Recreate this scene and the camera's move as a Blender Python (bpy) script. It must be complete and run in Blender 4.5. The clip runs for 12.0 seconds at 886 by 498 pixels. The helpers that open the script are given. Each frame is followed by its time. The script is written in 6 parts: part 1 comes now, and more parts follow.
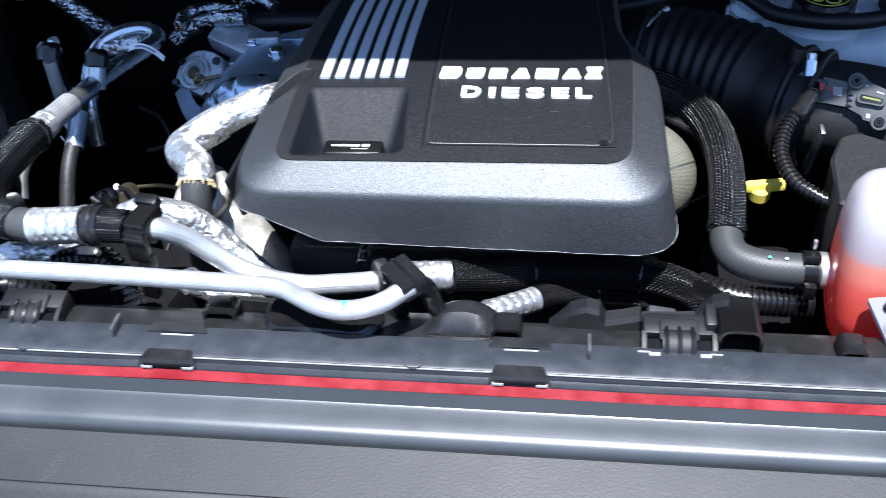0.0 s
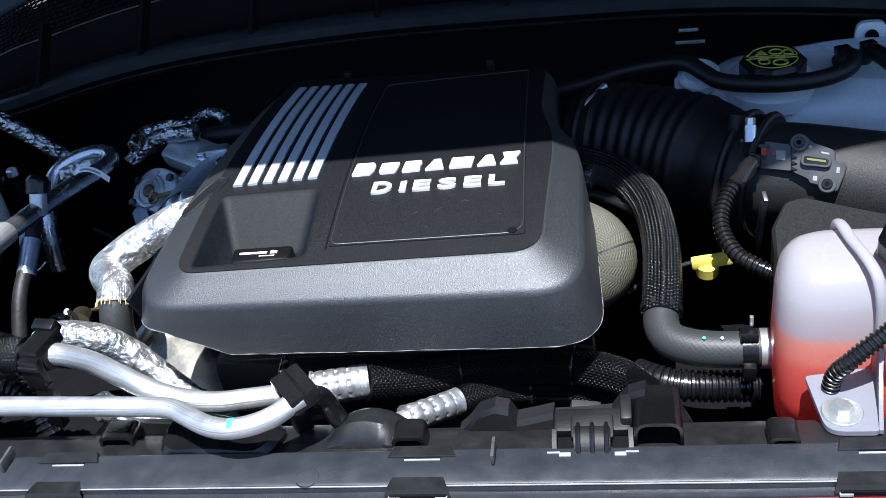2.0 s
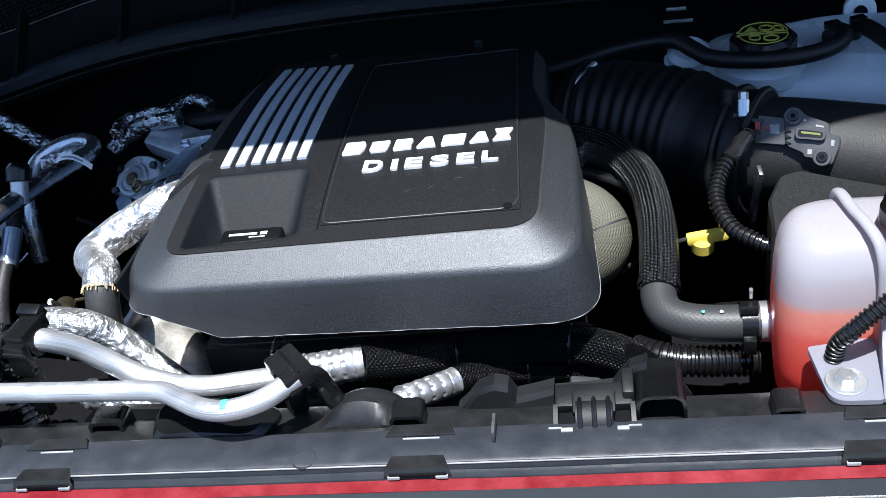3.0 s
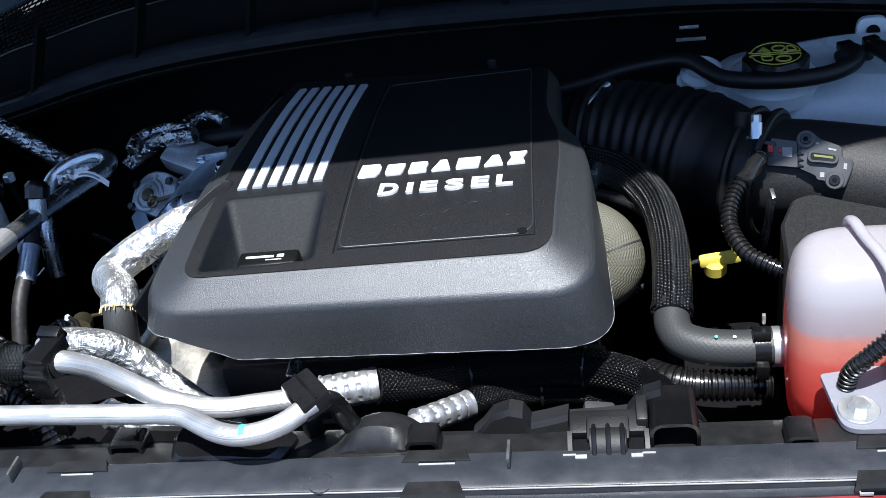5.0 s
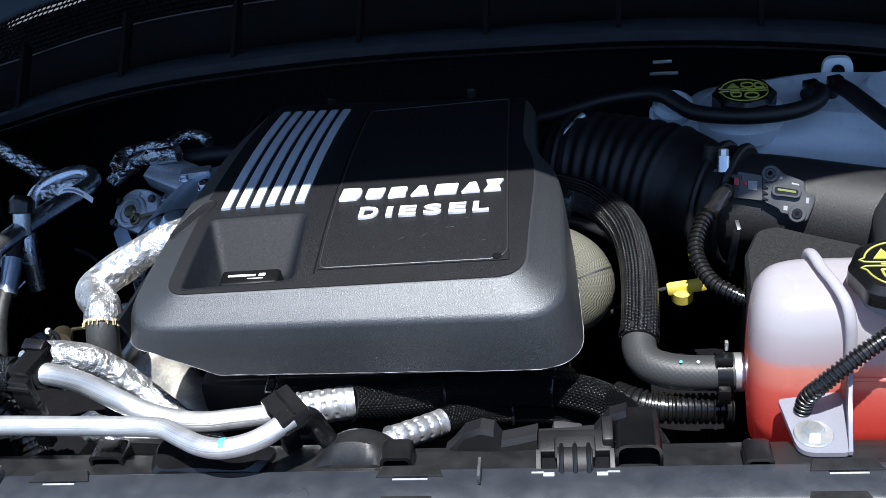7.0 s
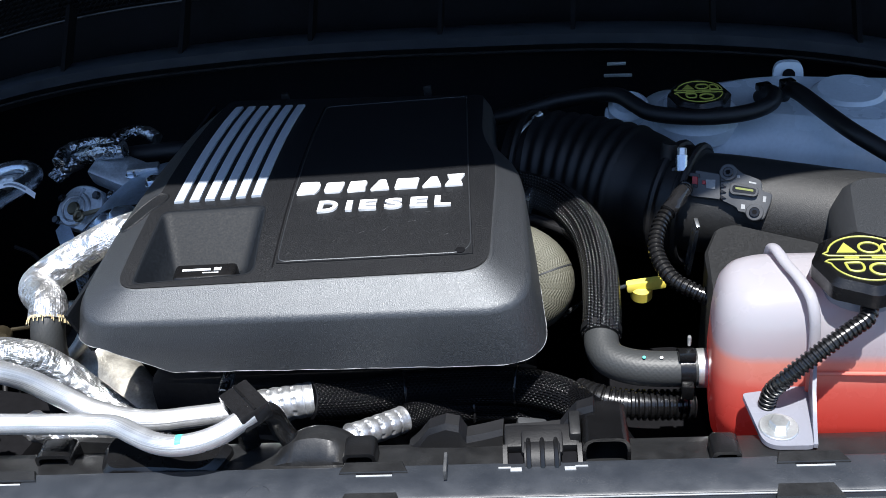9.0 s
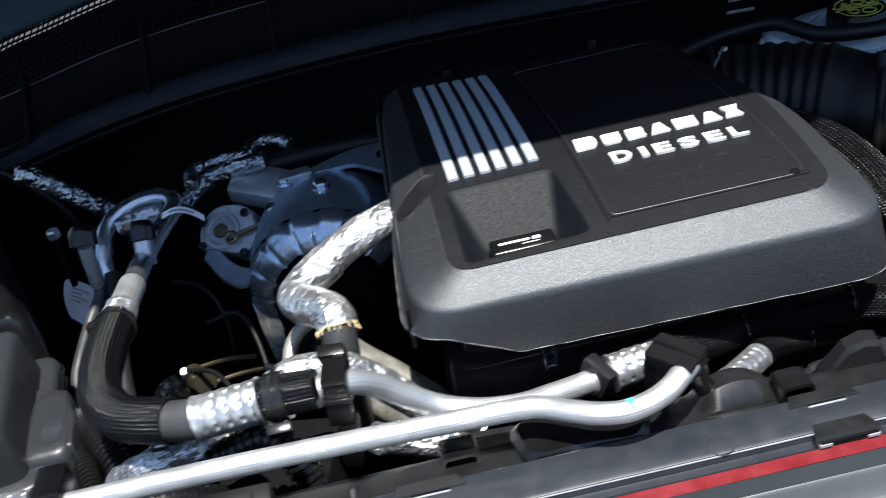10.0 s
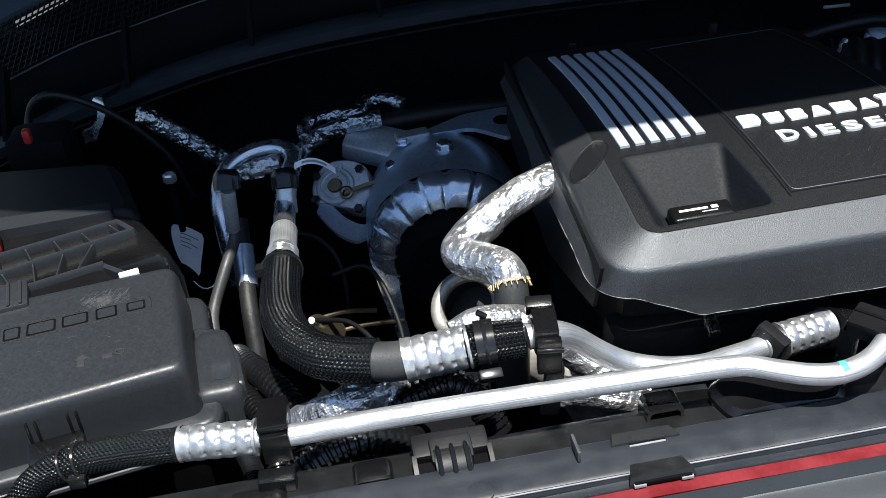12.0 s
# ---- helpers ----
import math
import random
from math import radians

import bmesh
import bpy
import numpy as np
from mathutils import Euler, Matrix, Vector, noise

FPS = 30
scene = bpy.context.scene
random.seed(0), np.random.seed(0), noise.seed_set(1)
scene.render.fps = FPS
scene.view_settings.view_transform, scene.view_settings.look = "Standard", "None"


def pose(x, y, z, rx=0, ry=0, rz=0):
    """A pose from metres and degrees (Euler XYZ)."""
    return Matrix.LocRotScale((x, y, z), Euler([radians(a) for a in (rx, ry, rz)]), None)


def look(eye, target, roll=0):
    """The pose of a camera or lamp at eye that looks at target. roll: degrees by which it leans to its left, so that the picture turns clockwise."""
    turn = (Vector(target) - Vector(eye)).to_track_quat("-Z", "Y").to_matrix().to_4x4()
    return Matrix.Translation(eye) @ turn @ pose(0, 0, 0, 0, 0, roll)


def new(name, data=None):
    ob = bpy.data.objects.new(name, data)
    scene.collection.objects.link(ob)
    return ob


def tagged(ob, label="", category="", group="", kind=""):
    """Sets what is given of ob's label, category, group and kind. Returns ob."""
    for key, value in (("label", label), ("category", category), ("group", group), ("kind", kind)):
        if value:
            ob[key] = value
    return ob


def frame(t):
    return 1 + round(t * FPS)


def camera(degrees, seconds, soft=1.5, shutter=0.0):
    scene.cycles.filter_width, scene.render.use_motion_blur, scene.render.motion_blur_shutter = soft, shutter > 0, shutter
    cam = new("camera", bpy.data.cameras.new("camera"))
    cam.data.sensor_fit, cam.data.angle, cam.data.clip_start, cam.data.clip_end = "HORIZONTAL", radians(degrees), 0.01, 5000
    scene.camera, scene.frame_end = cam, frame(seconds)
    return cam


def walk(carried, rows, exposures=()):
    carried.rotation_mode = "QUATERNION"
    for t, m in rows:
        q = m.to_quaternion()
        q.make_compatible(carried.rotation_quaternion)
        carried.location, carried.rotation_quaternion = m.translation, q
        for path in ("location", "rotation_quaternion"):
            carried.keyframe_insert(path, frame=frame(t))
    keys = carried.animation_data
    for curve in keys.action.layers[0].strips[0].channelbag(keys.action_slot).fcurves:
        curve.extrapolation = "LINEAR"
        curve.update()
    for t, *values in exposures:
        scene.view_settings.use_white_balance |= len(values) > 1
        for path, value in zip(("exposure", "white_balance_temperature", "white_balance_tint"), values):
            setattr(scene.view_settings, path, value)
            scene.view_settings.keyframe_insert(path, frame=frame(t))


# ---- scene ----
cam = camera(48.0, 12.0, shutter=0.25, soft=0.55)
LEVEL = pose(0, 0, 1.2, 0, 2.7, 0) @ pose(0, 0, -1.2)
METRES, EYE, TILT, LEAN, TURN = 1.0, 1.715, -40.0, 0.0, 10.6
ROWS = [
    (0.0, 0.0, 0.0, 0.0, -0.0, 0.0, -0.0),
    (0.5, 0.1434, 0.0476, -0.0016, 3.17, 0.41, 1.2),
    (1.0, 0.1532, 0.0322, -0.0064, 3.52, 2.81, 2.35),
    (1.5, 0.1242, 0.0446, -0.0026, 4.05, 5.28, 2.95),
    (2.0, 0.1316, 0.0499, -0.0009, 4.1, 5.74, 4.09),
    (2.5, 0.1382, 0.0551, -0.0052, 3.86, 6.06, 5.23),
    (3.0, 0.1186, 0.0647, -0.0147, 3.09, 5.5, 5.06),
    (5.0, 0.1159, 0.055, 0.003, 3.6, 5.65, 4.85),
    (5.5, 0.11, 0.0358, -0.0078, 3.24, 5.95, 4.59),
    (6.0, 0.1063, 0.0288, -0.014, 2.76, 6.16, 4.57),
    (6.5, 0.1123, 0.0205, -0.0046, 2.44, 6.41, 4.14),
    (7.0, 0.1161, 0.0257, 0.0017, 2.07, 6.76, 3.76),
    (7.5, 0.1197, 0.0182, -0.0046, 1.55, 7.12, 3.53),
    (9.5, 0.0029, 0.0749, -0.0006, -2.72, 7.3, 6.25),
    (10.0, -0.2801, 0.1241, 0.0102, -8.19, 6.83, 14.53),
    (10.5, -0.4131, 0.1228, 0.0181, -12.57, 5.39, 9.96),
    (11.0, -0.4728, 0.1475, 0.024, -12.5, 5.47, 10.89),
    (11.5, -0.4676, 0.1471, 0.0244, -11.78, 5.1, 11.25),
    (12.0, -0.4767, 0.1387, 0.0325, -11.89, 4.94, 11.36),
]
WAY = [(t, LEVEL @ pose(0.133, -0.668, EYE, TILT, LEAN, TURN) @ pose(METRES * x, METRES * y, METRES * z, 90 + pitch, roll, yaw)) for t, x, y, z, yaw, pitch, roll in ROWS]
WAY += [(9.3, look((0.223, -0.619, 1.668), (-0.044, 1.048, 0.597), -5.9)), (9.7, look((0.034, -0.611, 1.637), (-0.142, 1.091, 0.602), -9.2))]
WAY.sort(key=lambda row: row[0])
walk(cam, WAY, [(0.0, 1.62, 5800, 11), (1.0, 1.46, 5800, 10), (1.6, 1.18, 5900, 10), (9.5, 1.18, 6250, 10), (10.2, 0.92, 6400, 8), (12.0, 0.84, 6450, 8)])

# ---- world, sun, sky ----
SUN_DIR = Vector((0.06, -0.26, 0.963)).normalized()
world = bpy.data.worlds.new("sky")
scene.world = world
world.use_nodes = True
wn = world.node_tree
sky = wn.nodes.new("ShaderNodeTexSky")
sky.sky_type = "NISHITA"
sky.sun_disc = False
sky.sun_elevation = math.asin(SUN_DIR.z)
sky.sun_rotation = math.atan2(SUN_DIR.x, SUN_DIR.y)
wn.links.new(sky.outputs[0], wn.nodes["Background"].inputs[0])
wn.nodes["Background"].inputs[1].default_value = 0.092
sky.ozone_density, sky.dust_density, sky.air_density = 2.6, 0.4, 1.0
sun_data = bpy.data.lights.new("sun", "SUN")
sun_data.energy, sun_data.angle, sun_data.color = 5.0, radians(0.55), (1.0, 0.96, 0.9)
sun = new("sun", sun_data)
sun.matrix_world = look(SUN_DIR * 8 + Vector((0, 0, 1.2)), (0, 0, 1.2))


# ---- materials ----
def link(nt, a, b):
    nt.links.new(a, b)


def mat(name, color, rough=0.5, metal=0.0, var=0.25, big=14.0, fine=420.0, bump=0.15, depth=0.0006, spec=0.5, tint=None, stretch=(1, 1, 1), coat=0.0, specks=0.0):
    """A surface with broad stains, fine grain and a fine relief, in metres."""
    m = bpy.data.materials.new(name)
    m.use_nodes = True
    nt = m.node_tree
    b = nt.nodes["Principled BSDF"]
    tc = nt.nodes.new("ShaderNodeTexCoord")
    mp = nt.nodes.new("ShaderNodeMapping")
    mp.inputs["Scale"].default_value = stretch
    link(nt, tc.outputs["Object"], mp.inputs[0])
    n1, n2 = nt.nodes.new("ShaderNodeTexNoise"), nt.nodes.new("ShaderNodeTexNoise")
    n1.inputs["Scale"].default_value, n1.inputs["Detail"].default_value = big, 5
    n2.inputs["Scale"].default_value, n2.inputs["Detail"].default_value = fine, 3
    for n in (n1, n2):
        link(nt, mp.outputs[0], n.inputs["Vector"])
    mixn = nt.nodes.new("ShaderNodeMath")
    mixn.operation = "MULTIPLY_ADD"
    link(nt, n2.outputs[0], mixn.inputs[0])
    mixn.inputs[1].default_value = 0.5
    link(nt, n1.outputs[0], mixn.inputs[2])
    ramp = nt.nodes.new("ShaderNodeValToRGB")
    link(nt, mixn.outputs[0], ramp.inputs[0])
    lo = [c * (1 - var) for c in color]
    hi = [min(1, c * (1 + var)) for c in (tint or color)]
    ramp.color_ramp.elements[0].position, ramp.color_ramp.elements[0].color = 0.5, (*lo, 1)
    ramp.color_ramp.elements[1].position, ramp.color_ramp.elements[1].color = 1.0, (*hi, 1)
    link(nt, ramp.outputs[0], b.inputs["Base Color"])
    if specks:  # dust specks and pale smears
        sp, sm2 = nt.nodes.new("ShaderNodeTexNoise"), nt.nodes.new("ShaderNodeTexNoise")
        sp.inputs["Scale"].default_value, sp.inputs["Detail"].default_value = 1300, 1
        sm2.inputs["Scale"].default_value, sm2.inputs["Detail"].default_value, sm2.inputs["Distortion"].default_value = 26, 6, 1.2
        both = nt.nodes.new("ShaderNodeMath")
        both.operation = "MULTIPLY_ADD"
        link(nt, tc.outputs["Object"], sp.inputs["Vector"])
        link(nt, tc.outputs["Object"], sm2.inputs["Vector"])
        link(nt, sm2.outputs[0], both.inputs[0])
        both.inputs[1].default_value = 0.6
        link(nt, sp.outputs[0], both.inputs[2])
        dr = nt.nodes.new("ShaderNodeMapRange")
        link(nt, both.outputs[0], dr.inputs[0])
        dr.inputs[1].default_value, dr.inputs[2].default_value, dr.inputs[4].default_value = 0.98, 1.12, specks
        mx = nt.nodes.new("ShaderNodeMix")
        mx.data_type = "RGBA"
        link(nt, dr.outputs[0], mx.inputs[0])
        link(nt, ramp.outputs[0], mx.inputs[6])
        mx.inputs[7].default_value = (0.30, 0.30, 0.29, 1)
        link(nt, mx.outputs[2], b.inputs["Base Color"])
    rr = nt.nodes.new("ShaderNodeMapRange")
    link(nt, n1.outputs[0], rr.inputs[0])
    rr.inputs[1].default_value, rr.inputs[2].default_value = 0.3, 0.7
    rr.inputs[3].default_value, rr.inputs[4].default_value = max(0.02, rough - 0.08), min(1, rough + 0.08)
    link(nt, rr.outputs[0], b.inputs["Roughness"])
    b.inputs["Metallic"].default_value = metal
    b.inputs["Specular IOR Level"].default_value = spec
    b.inputs["Coat Weight"].default_value = coat
    if bump:
        bp = nt.nodes.new("ShaderNodeBump")
        bp.inputs["Strength"].default_value, bp.inputs["Distance"].default_value = bump, depth
        link(nt, n2.outputs[0], bp.inputs["Height"])
        link(nt, bp.outputs[0], b.inputs["Normal"])
    return m


def braid_mat(name, color, thread, around, pitch, rough=0.3):
    """A woven sleeve: two sets of threads that cross on the tube's own coordinates."""
    m = bpy.data.materials.new(name)
    m.use_nodes = True
    nt = m.node_tree
    b = nt.nodes["Principled BSDF"]
    uv = nt.nodes.new("ShaderNodeUVMap")
    sep = nt.nodes.new("ShaderNodeSeparateXYZ")
    link(nt, uv.outputs[0], sep.inputs[0])

    def math_node(op, a, c):
        n = nt.nodes.new("ShaderNodeMath")
        n.operation = op
        for i, v in enumerate((a, c)):
            if isinstance(v, (int, float)):
                n.inputs[i].default_value = v
            elif v is not None:
                link(nt, v, n.inputs[i])
        return n.outputs[0]

    p = math_node("MULTIPLY", sep.outputs[0], around * 2 * math.pi)
    q = math_node("MULTIPLY", sep.outputs[1], 2 * math.pi / pitch)
    s1 = math_node("SINE", math_node("ADD", p, q), None)
    s2 = math_node("SINE", math_node("SUBTRACT", p, q), None)
    over = math_node("SINE", math_node("MULTIPLY", q, 0.5), None)
    high = math_node("MAXIMUM", math_node("ADD", s1, math_node("MULTIPLY", over, 0.5)), math_node("SUBTRACT", s2, math_node("MULTIPLY", over, 0.5)))
    bp = nt.nodes.new("ShaderNodeBump")
    bp.inputs["Strength"].default_value, bp.inputs["Distance"].default_value = 1.0, 0.0020
    link(nt, high, bp.inputs["Height"])
    link(nt, bp.outputs[0], b.inputs["Normal"])
    ramp = nt.nodes.new("ShaderNodeValToRGB")
    ramp.color_ramp.elements[0].position, ramp.color_ramp.elements[0].color = 0.45 if rough > 0.3 else 0.72, (*color, 1)
    ramp.color_ramp.elements[1].position, ramp.color_ramp.elements[1].color = 0.95, (*thread, 1)
    link(nt, math_node("MULTIPLY", math_node("MULTIPLY", s1, s2), 1.0), ramp.inputs[0])
    link(nt, ramp.outputs[0], b.inputs["Base Color"])
    b.inputs["Roughness"].default_value = rough
    b.inputs["Specular IOR Level"].default_value = 1.0 if rough < 0.3 else 0.4
    return m


def yarn_mat(name, color, thread, around, pitch):
    """A nylon sleeve: rows of glossy yarn crests along the tube, each crest a small chevron."""
    m = bpy.data.materials.new(name)
    m.use_nodes = True
    nt = m.node_tree
    b = nt.nodes["Principled BSDF"]
    uv = nt.nodes.new("ShaderNodeUVMap")
    sep = nt.nodes.new("ShaderNodeSeparateXYZ")
    link(nt, uv.outputs[0], sep.inputs[0])

    def calc(op, a, c=None, d=None):
        n = nt.nodes.new("ShaderNodeMath")
        n.operation = op
        for i, v in enumerate((a, c, d)):
            if isinstance(v, (int, float)):
                n.inputs[i].default_value = v
            elif v is not None:
                link(nt, v, n.inputs[i])
        return n.outputs[0]

    turn = calc("MULTIPLY", sep.outputs[0], around)
    off = calc("ABSOLUTE", calc("SUBTRACT", calc("FRACT", turn), 0.5))
    shift = calc("MULTIPLY", calc("FLOOR", turn), 0.5)
    along = calc("ADD", calc("ADD", calc("DIVIDE", sep.outputs[1], pitch), shift), calc("MULTIPLY", off, 0.5))
    crest = calc("MULTIPLY_ADD", calc("SINE", calc("MULTIPLY", along, 2 * math.pi)), 0.5, 0.5)
    row = calc("MAXIMUM", calc("MULTIPLY_ADD", off, -2.0, 1.0), 0.0)
    cross = calc("MULTIPLY", crest, row)
    tc, n1 = nt.nodes.new("ShaderNodeTexCoord"), nt.nodes.new("ShaderNodeTexNoise")
    n1.inputs["Scale"].default_value, n1.inputs["Detail"].default_value = 160, 3
    link(nt, tc.outputs["Object"], n1.inputs["Vector"])
    amount = calc("MULTIPLY", cross, calc("MULTIPLY_ADD", n1.outputs[0], 1.6, 0.1))
    ramp = nt.nodes.new("ShaderNodeValToRGB")
    ramp.color_ramp.elements[0].position, ramp.color_ramp.elements[0].color = 0.46, (*color, 1)
    ramp.color_ramp.elements[1].position, ramp.color_ramp.elements[1].color = 0.90, (*thread, 1)
    link(nt, amount, ramp.inputs[0])
    link(nt, ramp.outputs[0], b.inputs["Base Color"])
    bp = nt.nodes.new("ShaderNodeBump")
    bp.inputs["Strength"].default_value, bp.inputs["Distance"].default_value = 1.0, 0.0016
    link(nt, cross, bp.inputs["Height"])
    link(nt, bp.outputs[0], b.inputs["Normal"])
    b.inputs["Roughness"].default_value = 0.19
    b.inputs["Specular IOR Level"].default_value = 0.48
    return m


def foil_mat(name, color, rough, scale, depth, ribs=0.0):
    """Metal foil: facets between sharp folds, and faint ribs along the tube where it has them."""
    m = mat(name, color, rough, 1.0, 0.15, 30, 300, 0)
    nt = m.node_tree
    b = nt.nodes["Principled BSDF"]
    tc = nt.nodes.new("ShaderNodeTexCoord")
    total = None

    def mad(a, k, add):
        mu = nt.nodes.new("ShaderNodeMath")
        mu.operation = "MULTIPLY_ADD"
        link(nt, a, mu.inputs[0])
        mu.inputs[1].default_value = k
        if add is None:
            mu.inputs[2].default_value = 0
        else:
            link(nt, add, mu.inputs[2])
        return mu.outputs[0]

    for k, w in ((1.0, 0.55), (2.1, 0.30)):
        vo = nt.nodes.new("ShaderNodeTexVoronoi")
        vo.inputs["Scale"].default_value = scale * k
        wob, sc, add = nt.nodes.new("ShaderNodeTexNoise"), nt.nodes.new("ShaderNodeVectorMath"), nt.nodes.new("ShaderNodeVectorMath")
        wob.inputs["Scale"].default_value = scale * 0.8
        sc.operation, add.operation = "SCALE", "ADD"
        sc.inputs[3].default_value = 0.02
        link(nt, tc.outputs["Object"], wob.inputs["Vector"])
        link(nt, wob.outputs["Color"], sc.inputs[0])
        link(nt, sc.outputs[0], add.inputs[0])
        link(nt, tc.outputs["Object"], add.inputs[1])
        link(nt, add.outputs[0], vo.inputs["Vector"])
        total = mad(vo.outputs["Distance"], w, total)
    for k, w in ((0.45, 1.0), (1.6, 0.45), (4.0, 0.16)):
        no = nt.nodes.new("ShaderNodeTexNoise")
        no.inputs["Scale"].default_value, no.inputs["Detail"].default_value, no.inputs["Distortion"].default_value = scale * k, 1, 0.8
        link(nt, tc.outputs["Object"], no.inputs["Vector"])
        half = nt.nodes.new("ShaderNodeMath")
        half.operation = "SUBTRACT"
        link(nt, no.outputs[0], half.inputs[0])
        half.inputs[1].default_value = 0.5
        ab = nt.nodes.new("ShaderNodeMath")
        ab.operation = "ABSOLUTE"
        link(nt, half.outputs[0], ab.inputs[0])
        total = mad(ab.outputs[0], w, total)
    if ribs:
        uv = nt.nodes.new("ShaderNodeUVMap")
        sep = nt.nodes.new("ShaderNodeSeparateXYZ")
        link(nt, uv.outputs[0], sep.inputs[0])
        for axis, count in ((1, 2 * math.pi / 0.0021), (0, 2 * math.pi * 46)):
            fr = nt.nodes.new("ShaderNodeMath")
            fr.operation = "MULTIPLY"
            link(nt, sep.outputs[axis], fr.inputs[0])
            fr.inputs[1].default_value = count
            si = nt.nodes.new("ShaderNodeMath")
            si.operation = "SINE"
            link(nt, fr.outputs[0], si.inputs[0])
            total = mad(si.outputs[0], ribs, total)
    bp = nt.nodes.new("ShaderNodeBump")
    bp.inputs["Strength"].default_value, bp.inputs["Distance"].default_value = 1.0, depth
    link(nt, total, bp.inputs["Height"])
    link(nt, bp.outputs[0], b.inputs["Normal"])
    return m


def drawn_mat(name, color, rough, metal, grooves=90, depth=0.0004):
    """Drawn tube: die lines along it, cloudy oxide, short dark scratches."""
    m = mat(name, color, rough, metal, 0.1, 60, 900, 0)
    nt = m.node_tree
    b = nt.nodes["Principled BSDF"]
    uv = nt.nodes.new("ShaderNodeUVMap")
    mp = nt.nodes.new("ShaderNodeMapping")
    mp.inputs["Scale"].default_value = (grooves, 9, 1)
    link(nt, uv.outputs[0], mp.inputs[0])
    no = nt.nodes.new("ShaderNodeTexNoise")
    no.inputs["Scale"].default_value, no.inputs["Detail"].default_value = 1.0, 4
    link(nt, mp.outputs[0], no.inputs["Vector"])
    ramp = nt.nodes.new("ShaderNodeValToRGB")
    link(nt, no.outputs[0], ramp.inputs[0])
    ramp.color_ramp.elements[0].position, ramp.color_ramp.elements[0].color = 0.3, (0.55, 0.56, 0.58, 1)
    ramp.color_ramp.elements[1].position, ramp.color_ramp.elements[1].color = 0.52, (1, 1, 1, 1)
    mx = nt.nodes.new("ShaderNodeMix")
    mx.data_type, mx.blend_type = "RGBA", "MULTIPLY"
    mx.inputs[0].default_value = 0.8
    old = b.inputs["Base Color"].links[0].from_socket
    link(nt, old, mx.inputs[6])
    link(nt, ramp.outputs[0], mx.inputs[7])
    link(nt, mx.outputs[2], b.inputs["Base Color"])
    bp = nt.nodes.new("ShaderNodeBump")
    bp.inputs["Strength"].default_value, bp.inputs["Distance"].default_value = 1.0, depth
    link(nt, no.outputs[0], bp.inputs["Height"])
    link(nt, bp.outputs[0], b.inputs["Normal"])
    return m


def tank_mat(name, plastic, level, fluid):
    """Milky plastic that lets half of the light through; up to the level the coolant behind it shows."""
    m = mat(name, plastic, 0.26, 0, 0.04, 25, 300, 0.03)
    nt = m.node_tree
    b, out = nt.nodes["Principled BSDF"], nt.nodes["Material Output"]
    geo, sep, mr = nt.nodes.new("ShaderNodeNewGeometry"), nt.nodes.new("ShaderNodeSeparateXYZ"), nt.nodes.new("ShaderNodeMapRange")
    link(nt, geo.outputs["Position"], sep.inputs[0])
    link(nt, sep.outputs[2], mr.inputs[0])
    mr.inputs[1].default_value, mr.inputs[2].default_value = level - 0.09, level + 0.03
    ramp = nt.nodes.new("ShaderNodeValToRGB")
    link(nt, mr.outputs[0], ramp.inputs[0])
    e = ramp.color_ramp.elements
    e[0].position, e[0].color = 0.0, (fluid[0] * 0.92, fluid[1] * 0.45, fluid[2] * 0.45, 1)
    e[1].position, e[1].color = 1.0, (*plastic, 1)
    e.new(0.80).color = (plastic[0], plastic[1] * 0.86, plastic[2] * 0.86, 1)
    for at, k in ((0.35, 0.8), (0.56, 1.3), (0.627, 2.1), (0.74, 2.7)):
        e.new(at).color = (fluid[0], fluid[1] * k, fluid[2] * k, 1)
    link(nt, ramp.outputs[0], b.inputs["Base Color"])
    soft, mx = nt.nodes.new("ShaderNodeBsdfTranslucent"), nt.nodes.new("ShaderNodeMixShader")
    link(nt, ramp.outputs[0], soft.inputs[0])
    mx.inputs[0].default_value = 0.5
    link(nt, b.outputs[0], mx.inputs[1])
    link(nt, soft.outputs[0], mx.inputs[2])
    link(nt, mx.outputs[0], out.inputs[0])
    return m


